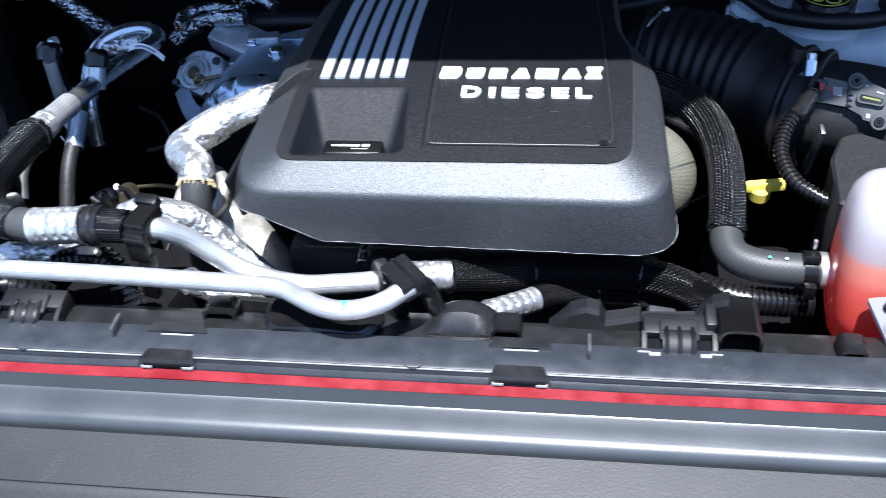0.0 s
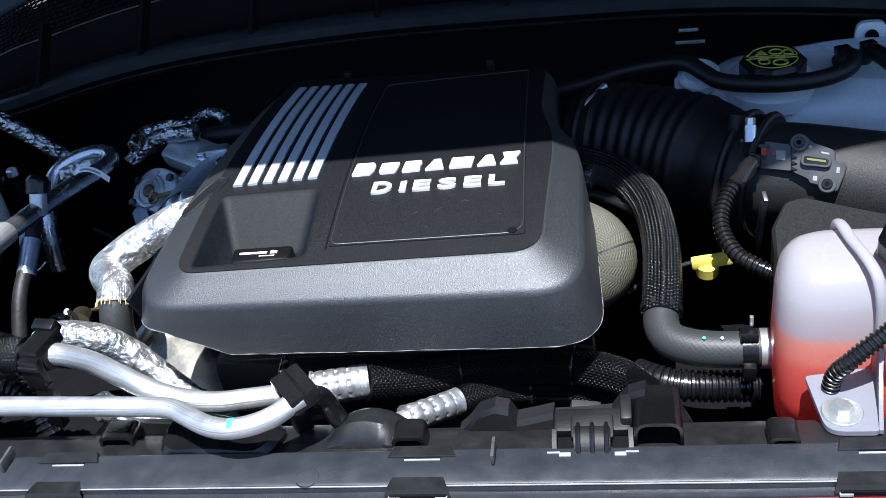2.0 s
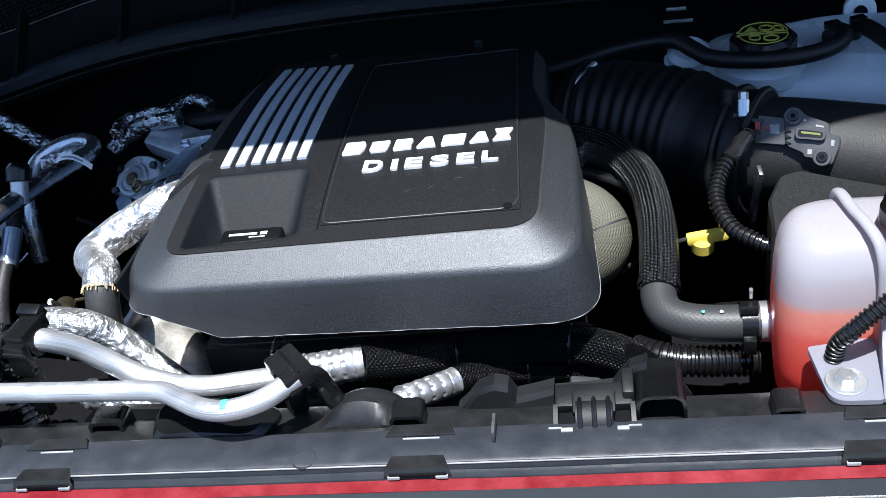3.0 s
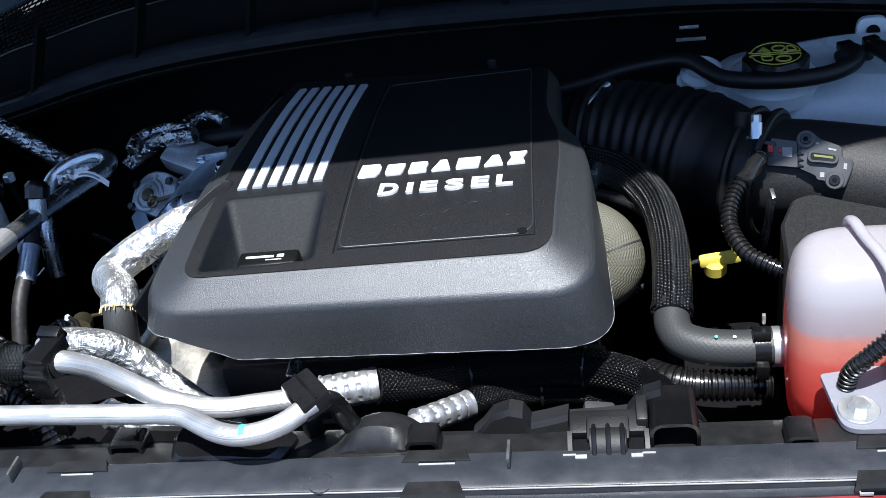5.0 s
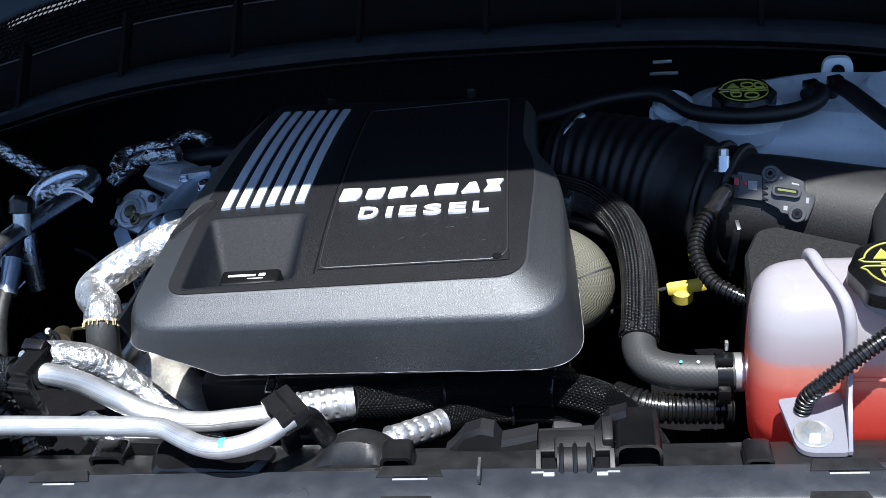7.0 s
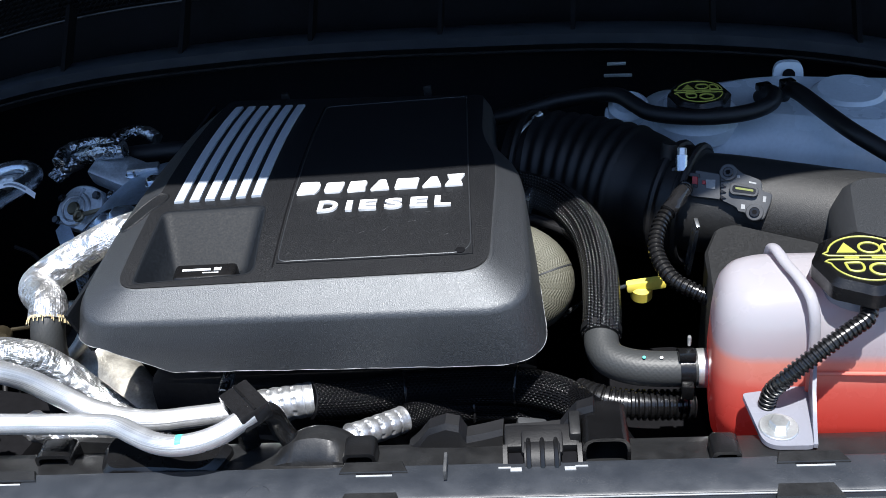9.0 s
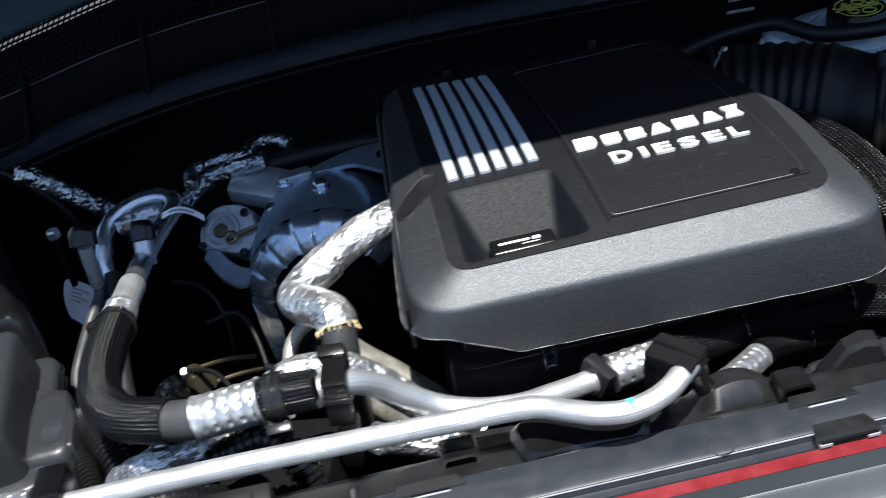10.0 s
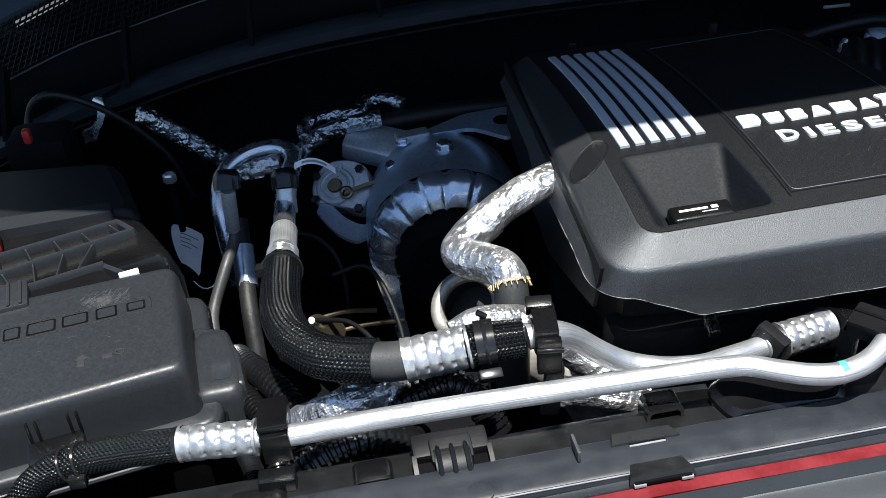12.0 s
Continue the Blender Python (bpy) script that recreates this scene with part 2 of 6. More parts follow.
M = {
    "cover": mat("grained_black_plastic", (0.015, 0.0165, 0.0195), 0.46, var=0.45, big=700, fine=1250, bump=0.55, depth=0.0006, spec=0.9, tint=(0.020, 0.0212, 0.0238), specks=0.05),
    "deck": mat("matt_black_plastic", (0.0068, 0.0074, 0.0089), 0.5, var=0.7, big=800, fine=1250, bump=0.7, depth=0.0007, spec=0.30, specks=0.06),
    "lid": mat("dusty_moulded_plastic", (0.0215, 0.0242, 0.0282), 0.40, var=0.10, big=420, fine=1500, bump=0.2, depth=0.0003, spec=0.5, specks=0.04),
    "pocket": mat("smooth_black_plastic", (0.0052, 0.0068, 0.0095), 0.6, var=0.3, big=500, fine=1500, bump=0.2, depth=0.0003, spec=0.22),
    "black": mat("black_plastic", (0.0055, 0.0055, 0.006), 0.26, var=0.4, big=20, fine=600, bump=0.2),
    "gloss": mat("gloss_black_plastic", (0.012, 0.012, 0.013), 0.2, var=0.3, bump=0.05),
    "panel": mat("dusty_grey_plastic", (0.021, 0.0245, 0.031), 0.38, var=0.12, big=50, fine=900, bump=0.15, depth=0.0004, spec=0.5, tint=(0.026, 0.0295, 0.036), specks=0.12),
    "shroud": mat("dusty_black_plastic", (0.0115, 0.0118, 0.0125), 0.36, var=0.3, big=60, fine=700, bump=0.2, depth=0.0004, specks=0.06),
    "seal": mat("grey_bumper_plastic", (0.040, 0.045, 0.051), 0.38, var=0.15, big=10, fine=700, bump=0.15, spec=0.6),
    "fascia": mat("dark_fascia_plastic", (0.0120, 0.0135, 0.0155), 0.5, var=0.2, big=8, fine=500, bump=0.2, spec=0.35, specks=0.10),
    "red": mat("red_car_paint", (0.165, 0.005, 0.009), 0.42, var=0.3, big=45, fine=300, bump=0.15, tint=(0.155, 0.007, 0.012), coat=0.1, specks=0.07),
    "rubber": mat("grey_rubber", (0.038, 0.040, 0.041), 0.5, var=0.25, big=30, fine=700, bump=0.4, depth=0.0005),
    "blackrubber": mat("black_rubber", (0.0055, 0.0056, 0.0066), 0.5, var=0.3, big=20, fine=600, bump=0.2, spec=0.35),
    "conduit": mat("black_conduit", (0.007, 0.007, 0.0075), 0.24, var=0.3, bump=0.05, spec=0.6),
    "alu": drawn_mat("drawn_aluminium_tube", (0.60, 0.61, 0.625), 0.40, 0.75),
    "ferrule": mat("crimped_aluminium", (0.56, 0.57, 0.585), 0.40, 0.85, 0.25, 160, 900, 0.4, 0.0004),
    "cast": mat("cast_aluminium", (0.54, 0.57, 0.60), 0.42, 0.75, 0.3, 30, 350, 0.4),
    "cream": mat("cream_cast_metal", (0.40, 0.385, 0.345), 0.42, 0.6, 0.35, 60, 350, 0.4),
    "steel": drawn_mat("dull_steel", (0.66, 0.70, 0.75), 0.24, 0.95, 60, 0.0002),
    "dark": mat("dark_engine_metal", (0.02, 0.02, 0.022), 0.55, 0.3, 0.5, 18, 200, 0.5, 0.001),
    # near-black base stands in for the dark of depths, slots and holes
    "void": mat("near_black", (0.005, 0.005, 0.006), 0.85, 0, 0.4, 10, 120, 0.3, spec=0.08),
    "white": mat("white_raised_lettering", (0.64, 0.645, 0.65), 0.35, 0, 0.05, 30, 300, 0.03),
    "stripe": mat("silver_white_stripe", (0.58, 0.64, 0.72), 0.38, 0.35, 0.05, 30, 400, 0.03),
    "yellow": mat("yellow_plastic", (0.75, 0.62, 0.10), 0.35, 0, 0.08, 30, 300, 0.05),
    "capmark": mat("yellow_green_print", (0.30, 0.30, 0.05), 0.5, 0, 0.1),
    "redplastic": mat("red_plastic", (0.32, 0.015, 0.015), 0.35, 0, 0.1),
    "label": mat("white_paper_label", (0.84, 0.86, 0.88), 0.5, 0, 0.08, 40, 500, 0.05),
    "print": mat("grey_print", (0.22, 0.24, 0.28), 0.6, 0, 0.1),
    "reservoir": mat("frosted_blue_plastic", (0.50, 0.56, 0.62), 0.24, 0, 0.1, 12, 250, 0.05),
    "zinc": mat("zinc_plate", (0.72, 0.74, 0.74), 0.35, 0.85, 0.15, 60, 500, 0.2),
    "brass": mat("brass", (0.22, 0.185, 0.12), 0.35, 0.9, 0.2),
    "fibre": mat("golden_fibre", (0.46, 0.37, 0.21), 0.8, 0, 0.3),
    "green": mat("turquoise_paint_mark", (0.1, 0.62, 0.5), 0.4, 0, 0.1),
    "asphalt": mat("asphalt", (0.05, 0.05, 0.05), 0.85, 0, 0.4, 2, 90, 0.6, 0.004),
    "glass": mat("windscreen_glass", (0.06, 0.08, 0.10), 0.08, 0.0, 0.05, 4, 40, 0),
    "intake": mat("grained_intake_plastic", (0.012, 0.0125, 0.0135), 0.55, var=0.5, big=700, fine=1400, bump=0.7, depth=0.0004, spec=0.42),
    "sensor": mat("dark_grey_plastic", (0.045, 0.047, 0.051), 0.4, 0, 0.15, 40, 600, 0.1),
    "slotgreen": mat("dull_green_plastic", (0.16, 0.18, 0.05), 0.4, 0, 0.1),
    "sticker": mat("grey_moulded_mark", (0.030, 0.0315, 0.034), 0.5, 0, 0.2),
    "faint": mat("faint_scuff", (0.050, 0.052, 0.055), 0.7, 0, 0.5, 120, 700, 0.2),
    # pale grey for scuffs and print, and for painted highlight lines on edges
    "scuff": mat("pale_scuff_and_highlight", (0.26, 0.27, 0.28), 0.8, 0, 0.3, 60, 400, 0.2),
}
M["cover"].node_tree.nodes["Principled BSDF"].inputs["Specular Tint"].default_value = (0.90, 0.95, 1.0, 1)
M["braid"] = yarn_mat("black_braided_sleeve", (0.0026, 0.0026, 0.0029), (0.011, 0.011, 0.011), 34, 0.0034)
# threads darkened and sheen cut to hold the shade under the engine cover
M["braiddim"] = yarn_mat("dimmed_black_braid", (0.003, 0.003, 0.0036), (0.010, 0.0105, 0.012), 44, 0.0040)
M["braiddim"].node_tree.nodes["Principled BSDF"].inputs["Specular IOR Level"].default_value = 0.16
M["braiddim"].node_tree.nodes["Principled BSDF"].inputs["Roughness"].default_value = 0.24
# lit copy of the braid: pale threads paint in the sun's glints
M["braidlit"] = yarn_mat("sunlit_black_braid", (0.004, 0.004, 0.0045), (0.075, 0.077, 0.081), 36, 0.0034)
M["tanbraid"] = braid_mat("tan_braid", (0.092, 0.090, 0.068), (0.130, 0.127, 0.098), 60, 0.0040, 0.6)
M["rubberbraid"] = braid_mat("ribbed_grey_rubber", (0.030, 0.032, 0.033), (0.035, 0.037, 0.038), 22, 0.0045, 0.5)
M["rubberbraid"].node_tree.nodes["Bump"].inputs["Distance"].default_value = 0.00003
M["tanbraid"].node_tree.nodes["Bump"].inputs["Distance"].default_value = 0.00025
M["foil"] = foil_mat("crumpled_silver_foil", (0.74, 0.74, 0.75), 0.35, 62, 0.0056, 0.0115)
# shaded copy of the foil: its darker base holds the bay's shade
M["foilshade"] = foil_mat("shaded_creased_foil", (0.42, 0.44, 0.47), 0.27, 70, 0.006)
M["foilfine"] = foil_mat("ribbed_foil_sleeve", (0.74, 0.75, 0.76), 0.37, 66, 0.0056, 0.0120)
for key in ("foil", "foilfine"):
    M[key].node_tree.nodes["Principled BSDF"].inputs["Metallic"].default_value = 0.92
M["shield"] = foil_mat("embossed_heat_shield", (0.52, 0.60, 0.70), 0.24, 24, 0.0022)
M["shield"].node_tree.nodes["Principled BSDF"].inputs["Metallic"].default_value = 0.85
M["shielddark"] = mat("blue_grey_steel", (0.52, 0.62, 0.74), 0.36, 0.8, 0.25, 20, 260, 0.3)
M["tank"] = tank_mat("milky_coolant_tank", (0.50, 0.49, 0.53), 1.1755, (0.78, 0.11, 0.085))
M["frost"] = tank_mat("frosted_white_plastic", (0.36, 0.37, 0.43), 0.5, (0.36, 0.37, 0.43))



# ---- mesh helpers ----
def finish(bm, sharp=38):
    bmesh.ops.recalc_face_normals(bm, faces=bm.faces)
    for f in bm.faces:
        f.smooth = True
    lim = radians(sharp)
    for e in bm.edges:
        e.smooth = len(e.link_faces) == 2 and e.calc_face_angle(0) < lim and max(len(f.verts) for f in e.link_faces) < 7


def part(name, bm, material, parent=None, label="", sharp=38):
    finish(bm, sharp)
    me = bpy.data.meshes.new(name)
    bm.to_mesh(me)
    bm.free()
    me.materials.append(material if not isinstance(material, str) else M[material])
    ob = new(name, me)
    if parent is not None:
        ob.parent = parent
        if parent.type == "EMPTY":
            ob.matrix_parent_inverse = Matrix.Translation(parent.location).inverted()
    if label:
        tagged(ob, label)
    return ob


def thing(name, at, label, category, group="", kind=""):
    e = new(name)
    e.empty_display_size = 0.02
    e.location = at
    return tagged(e, label, category, group, kind)


def single(name, bm, material, label, category, group="", kind="", sharp=38):
    return tagged(part(name, bm, material, None, "", sharp), label, category, group, kind)


def spline(pts, step):
    """Points along a smooth curve through pts, about step apart."""
    P = [Vector(p) for p in pts]
    if len(P) == 2:
        n = max(2, int((P[1] - P[0]).length / step))
        return [P[0].lerp(P[1], i / n) for i in range(n + 1)]
    Q = [P[0] * 2 - P[1], *P, P[-1] * 2 - P[-2]]
    out = []
    for i in range(1, len(Q) - 2):
        a, b, c, d = Q[i - 1 : i + 3]
        n = max(2, int((c - b).length / step + 0.5))
        for k in range(n):
            t = k / n
            out.append(0.5 * (2 * b + (c - a) * t + (2 * a - 5 * b + 4 * c - d) * t * t + (3 * b - a - 3 * c + d) * t ** 3))
    out.append(P[-1])
    return out


def sweep(pts, r, seg=16, step=0.006, rfun=None, caps=True, bm=None, flat=1.0):
    """A tube along a curve; rfun(s, L, angle) scales its radius; UV: turn, metres."""
    bm = bm or bmesh.new()
    uvl = bm.loops.layers.uv.verify()
    C = spline(pts, step)
    T = [((C[min(i + 1, len(C) - 1)] - C[max(i - 1, 0)])).normalized() for i in range(len(C))]
    up = Vector((0, 0, 1)) if abs(T[0].z) < 0.9 else Vector((0, 1, 0))
    nrm = (up - T[0] * up.dot(T[0])).normalized()
    S = [0.0]
    for i in range(1, len(C)):
        S.append(S[-1] + (C[i] - C[i - 1]).length)
    L = S[-1]
    rings = []
    for i, c in enumerate(C):
        nrm = (nrm - T[i] * nrm.dot(T[i])).normalized()
        bi = T[i].cross(nrm)
        ring = []
        for k in range(seg):
            a = 2 * math.pi * k / seg
            rr = r * (rfun(S[i], L, a) if rfun else 1)
            ring.append(bm.verts.new(c + nrm * (math.cos(a) * rr * flat) + bi * (math.sin(a) * rr)))
        rings.append(ring)
    for i in range(len(C) - 1):
        for k in range(seg):
            j = (k + 1) % seg
            f = bm.faces.new((rings[i][k], rings[i][j], rings[i + 1][j], rings[i + 1][k]))
            for lp, (u, v) in zip(f.loops, ((k, i), (k + 1, i), (k + 1, i + 1), (k, i + 1))):
                lp[uvl].uv = (u / seg, S[v])
    if caps:
        for ring in (rings[0][::-1], rings[-1]):
            bm.faces.new(ring)
    return bm


def corr(pitch, amp=0.13):
    return lambda s, L, a: 1 + amp * (1 if math.sin(2 * math.pi * s / pitch) > -0.25 else -0.9)


def crimp(s, L, a):
    """A crimped ferrule: plain end bands, four swollen rings and a row of square dents in each neck."""
    x = s / L
    if x < 0.05:
        return 1.10
    if x > 0.84:
        return 1.04 if x < 0.97 else 1.08
    f = ((x - 0.05) / 0.79 * 4) % 1
    dent = 0.075 if (f < 0.26 or f > 0.94) and math.cos(8 * a) > 0.1 else 0.0
    return 0.98 + 0.065 * math.sin(math.pi * f) ** 0.7 - dent


def wrinkle(amp, f, seed):
    def g(s, L, a):
        p = Vector((math.cos(a) * f + seed, math.sin(a) * f, s * 70 + seed))
        return 1 + amp * (noise.noise(p) + 0.9 * (0.35 - abs(noise.noise(p * 2.3))))
    return g


def rbox(at, size, bevel=0.002, rot=(0, 0, 0), bm=None, seg=2):
    """A box with rounded edges."""
    bm = bm or bmesh.new()
    before = set(bm.verts)
    m = Matrix.Translation(at) @ pose(0, 0, 0, *rot) @ Matrix.Diagonal((*size, 1))
    made = bmesh.ops.create_cube(bm, size=1, matrix=m)["verts"]
    if bevel:
        edges = {e for v in made for e in v.link_edges}
        bmesh.ops.bevel(bm, geom=list(edges), offset=bevel, segments=seg, affect="EDGES", profile=0.6)
    return bm


def roundpoly(corners, radii, na=7, ne=10):
    """A polygon with rounded corners, with a fixed number of points."""
    n, out = len(corners), []
    P = [Vector(c) for c in corners]
    for i in range(n):
        a, b, c = P[i - 1], P[i], P[(i + 1) % n]
        r = radii[i] if isinstance(radii, (list, tuple)) else radii
        ra = min(r, (a - b).length * 0.48)
        rc = min(r, (c - b).length * 0.48)
        p, q = b + (a - b).normalized() * ra, b + (c - b).normalized() * rc
        for k in range(na + 1):
            t = k / na
            out.append(p * (1 - t) ** 2 + b * 2 * t * (1 - t) + q * t * t)
        d = P[(i + 2) % n]
        r2 = radii[(i + 1) % n] if isinstance(radii, (list, tuple)) else radii
        e = c + (b - c).normalized() * min(r2, (b - c).length * 0.48)
        for k in range(1, ne):
            out.append(q.lerp(e, k / ne))
    return out


def loft(rings, cap0=True, cap1=True, bm=None, closed=True):
    bm = bm or bmesh.new()
    R = [[bm.verts.new(p) for p in ring] for ring in rings]
    n = len(R[0])
    for A, B in zip(R, R[1:]):
        for k in range(n if closed else n - 1):
            j = (k + 1) % n
            bm.faces.new((A[k], A[j], B[j], B[k]))
    if cap0:
        bm.faces.new(R[0][::-1])
    if cap1:
        bm.faces.new(R[-1])
    return bm


def plate(corners, radius, z0, z1, bevel=0.001, bm=None, zf=None):
    """A flat plate from an outline of (x, y), with a chamfered upper edge."""
    zf = zf or (lambda x, y: 0)
    o = roundpoly([(c[0], c[1]) for c in corners], radius, 5, 3)
    mid = sum(o, Vector((0, 0))) / len(o)
    inner = [p + (mid - p).normalized() * bevel for p in o]
    up = lambda q, z: [Vector((p.x, p.y, z + zf(p.x, p.y))) for p in q]  # noqa: E731
    return loft([up(o, z0), up(o, z1 - bevel), up(inner, z1)], bm=bm)


def disc(at, axis, r, h, seg=24, bevel=0.0, bm=None, rfun=None):
    """A round block along an axis, from at to at + axis * h, with a bevelled end."""
    axis = Vector(axis).normalized()
    rot = axis.to_track_quat("Z", "Y").to_matrix().to_4x4()
    m = Matrix.Translation(at) @ rot
    prof = [(r, 0), (r, h - bevel), (r - bevel, h)] if bevel else [(r, 0), (r, h)]
    rings = []
    for rr, z in prof:
        rings.append([m @ Vector((math.cos(a) * rr * (rfun(a) if rfun else 1), math.sin(a) * rr * (rfun(a) if rfun else 1), z)) for a in [2 * math.pi * k / seg for k in range(seg)]])
    return loft(rings, bm=bm)


def torus(at, axis, R, r, seg=32, ring=8, bm=None):
    axis = Vector(axis).normalized()
    m = Matrix.Translation(at) @ axis.to_track_quat("Z", "Y").to_matrix().to_4x4()
    bm = bm or bmesh.new()
    V = [[bm.verts.new(m @ Vector(((R + r * math.cos(b)) * math.cos(a), (R + r * math.cos(b)) * math.sin(a), r * math.sin(b)))) for b in [2 * math.pi * j / ring for j in range(ring)]] for a in [2 * math.pi * k / seg for k in range(seg)]]
    for k in range(seg):
        for j in range(ring):
            bm.faces.new((V[k][j], V[(k + 1) % seg][j], V[(k + 1) % seg][(j + 1) % ring], V[k][(j + 1) % ring]))
    return bm


def bolt(name, at, axis, r, parent, material="zinc", washer=1.7, label=""):
    axis = Vector(axis).normalized()
    b = disc(at, axis, r * washer, r * 0.25, 24, r * 0.08)
    disc(Vector(at) + axis * r * 0.25, axis, r * 1.05, r * 0.75, 6, r * 0.12, b)
    return part(name, b, material, parent, label)


def hose(name, pts, r, material, label, category="hose", rfun=None, step=0.006, seg=18, group=""):
    return single(name, sweep(pts, r, seg, step, rfun), material, label, category, group)


def hose_thing(name, pts, r, material, label, rfun=None, step=0.004, seg=22, group="", ends=(), ties=(), category="hose"):
    """A hose as a thing: its sleeve, dark end bands and cable ties, at shares of its length."""
    C = spline(pts, 0.004)
    low = min(C, key=lambda p: p.z)
    t = thing(name, (low.x, low.y, low.z - r), label, category, group)
    part("sleeve", sweep(pts, r, seg, step, rfun), material, t)
    for share, w, grow, m in ends:
        i = max(1, min(len(C) - 2, int(share * (len(C) - 1))))
        d = (C[i + 1] - C[i - 1]).normalized()
        part("end_band", sweep([C[i] - d * w / 2, C[i] + d * w / 2], r * grow, seg, w / 3), m, t)
    for share, grow in ties:
        i = max(1, min(len(C) - 2, int(share * (len(C) - 1))))
        part("cable_tie", torus(C[i], C[i + 1] - C[i - 1], r * grow, 0.0013, 26, 6), "gloss", t)
    return t


# ---- the setting: ground, bay walls, firewall, bonnet, front panel ----
single("ground", rbox((0, 0, -0.05), (60, 60, 0.1), 0), "asphalt", "grey asphalt ground under the truck", "ground", kind="structure")


def slab(name, lo, hi, material, label):
    c = [(a + b) / 2 for a, b in zip(lo, hi)]
    return single(name, rbox(c, [b - a for a, b in zip(lo, hi)], 0.004), material, label, "bay wall", kind="structure")


# near-black walls and floor carry the shade of the bay in their colour
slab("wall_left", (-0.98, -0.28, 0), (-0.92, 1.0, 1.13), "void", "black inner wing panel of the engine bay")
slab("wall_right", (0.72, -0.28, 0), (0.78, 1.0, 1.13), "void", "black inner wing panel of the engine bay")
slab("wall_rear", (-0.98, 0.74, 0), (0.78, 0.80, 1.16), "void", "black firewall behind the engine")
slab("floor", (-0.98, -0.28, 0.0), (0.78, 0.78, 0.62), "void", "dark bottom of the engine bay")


def sup(x, d, z):
    """A point on the front panel: along it, behind its front edge, height."""
    return Vector((x, -0.176 + 0.075 * x + d, z))


XS = [-0.95 + 1.7 * i / 34 for i in range(35)]


def strip(name, profile, material, label, x0=-0.95, x1=0.75, n=40, wob=0.0, kind="structure", category="panel"):
    """A long moulding: a closed profile of (depth, height) drawn along the front panel."""
    rings = []
    for i in range(n + 1):
        x = x0 + (x1 - x0) * i / n
        w = wob * noise.noise((x * 9, 3.1, 0))
        rings.append([sup(x, d + w, z - 0.06 * max(0, abs(x - 0.05) - 0.55) ** 2) for d, z in profile])
    return single(name, loft(rings), material, label, category, kind=kind, sharp=32)


strip("front_panel", [(0.014, 1.128), (0.014, 1.1575), (0.0152, 1.160), (0.0175, 1.161), (0.046, 1.1605), (0.0485, 1.159), (0.0485, 1.148), (0.044, 1.148), (0.044, 1.13)], "panel", "dusty dark grey plastic radiator cover strip")
strip("lip_trim", [(0.0072, 1.128), (0.0072, 1.1535), (0.0076, 1.1542), (0.0136, 1.1542), (0.0136, 1.128)], "panel", "grey plastic front lip of the cover strip", wob=0.0018)
strip("paint_strip", [(-0.0026, 1.12), (-0.0026, 1.1518), (0.0066, 1.1530), (0.0066, 1.12)], "red", "red painted body edge under the bonnet line", wob=0.0014, x0=-0.949)
strip("seal_trim", [(-0.035, 1.09), (-0.0352, 1.127), (-0.0345, 1.131), (-0.033, 1.134), (-0.030, 1.136), (-0.027, 1.1372), (-0.018, 1.1385), (-0.0092, 1.1395), (-0.0084, 1.1402), (-0.0076, 1.1408), (-0.0072, 1.141), (-0.0066, 1.1435), (-0.0050, 1.149), (-0.0040, 1.1530), (-0.0036, 1.1525), (-0.0035, 1.09)], "seal", "smooth grey plastic grille top moulding")
strip("fascia_trim", [(-0.16, 0.98), (-0.155, 1.06), (-0.12, 1.098), (-0.088, 1.1155), (-0.084, 1.1185), (-0.082, 1.119), (-0.079, 1.1165), (-0.055, 1.1235), (-0.0390, 1.1285), (-0.0380, 1.1275), (-0.0378, 0.98)], "fascia", "dark grey plastic upper edge of the grille")
# thin pale line paints the highlight on the strip's rounded front edge
edge = [sup(x, 0.0144, 1.1593 - 0.06 * max(0, abs(x - 0.05) - 0.55) ** 2) for x in XS]
single("edge_highlight", sweep(edge, 0.0006, 6, 0.02), "scuff", "pale highlight line along the front edge of the cover strip", "edge", kind="structure")
slab("wall_front", (-0.98, -0.30, 0), (0.78, -0.27, 0.99), "fascia", "dark front panel below the grille edge")
strip("shroud_base", [(0.050, 1.09), (0.050, 1.150), (0.053, 1.1515), (0.075, 1.149), (0.088, 1.142), (0.094, 1.13), (0.098, 1.09)], "shroud", "dusty black plastic radiator shroud", x0=-0.72, x1=0.60)
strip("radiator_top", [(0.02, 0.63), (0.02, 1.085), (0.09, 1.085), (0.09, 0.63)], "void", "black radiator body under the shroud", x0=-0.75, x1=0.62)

# cowl ledge across the firewall, cowl mesh, windscreen
LEDGE = []
for x, z in ((-0.92, 1.065), (-0.76, 1.118), (-0.68, 1.135), (-0.55, 1.160), (-0.40, 1.176), (-0.16, 1.187), (0.08, 1.190), (0.28, 1.193), (0.46, 1.188), (0.60, 1.175), (0.74, 1.15)):
    LEDGE.append(Vector((x, 0.66 - 0.07 * (x / 0.7) ** 2, z)))
LC = spline(LEDGE, 0.02)
single("ledge_trim", loft([[p + Vector((0, 0.09, -0.03)), p + Vector((0, 0.03, 0.001)), p + Vector((0, 0.004, 0.0)), p + Vector((0, -0.003, -0.004)), p + Vector((0, -0.002, -0.018)), p + Vector((0, 0.01, -0.022)), p + Vector((0, 0.05, -0.05))] for p in LC]), "panel", "dark grey plastic ledge along the firewall", "ledge", kind="structure")
single("seam_trim", sweep([p + Vector((0, -0.004, -0.026)) for p in LEDGE], 0.0016, 6, 0.03), "shroud", "thin seam below the firewall ledge", "seam", kind="structure")
for i in range(5, len(LC) - 3, 9):
    p = LC[i]
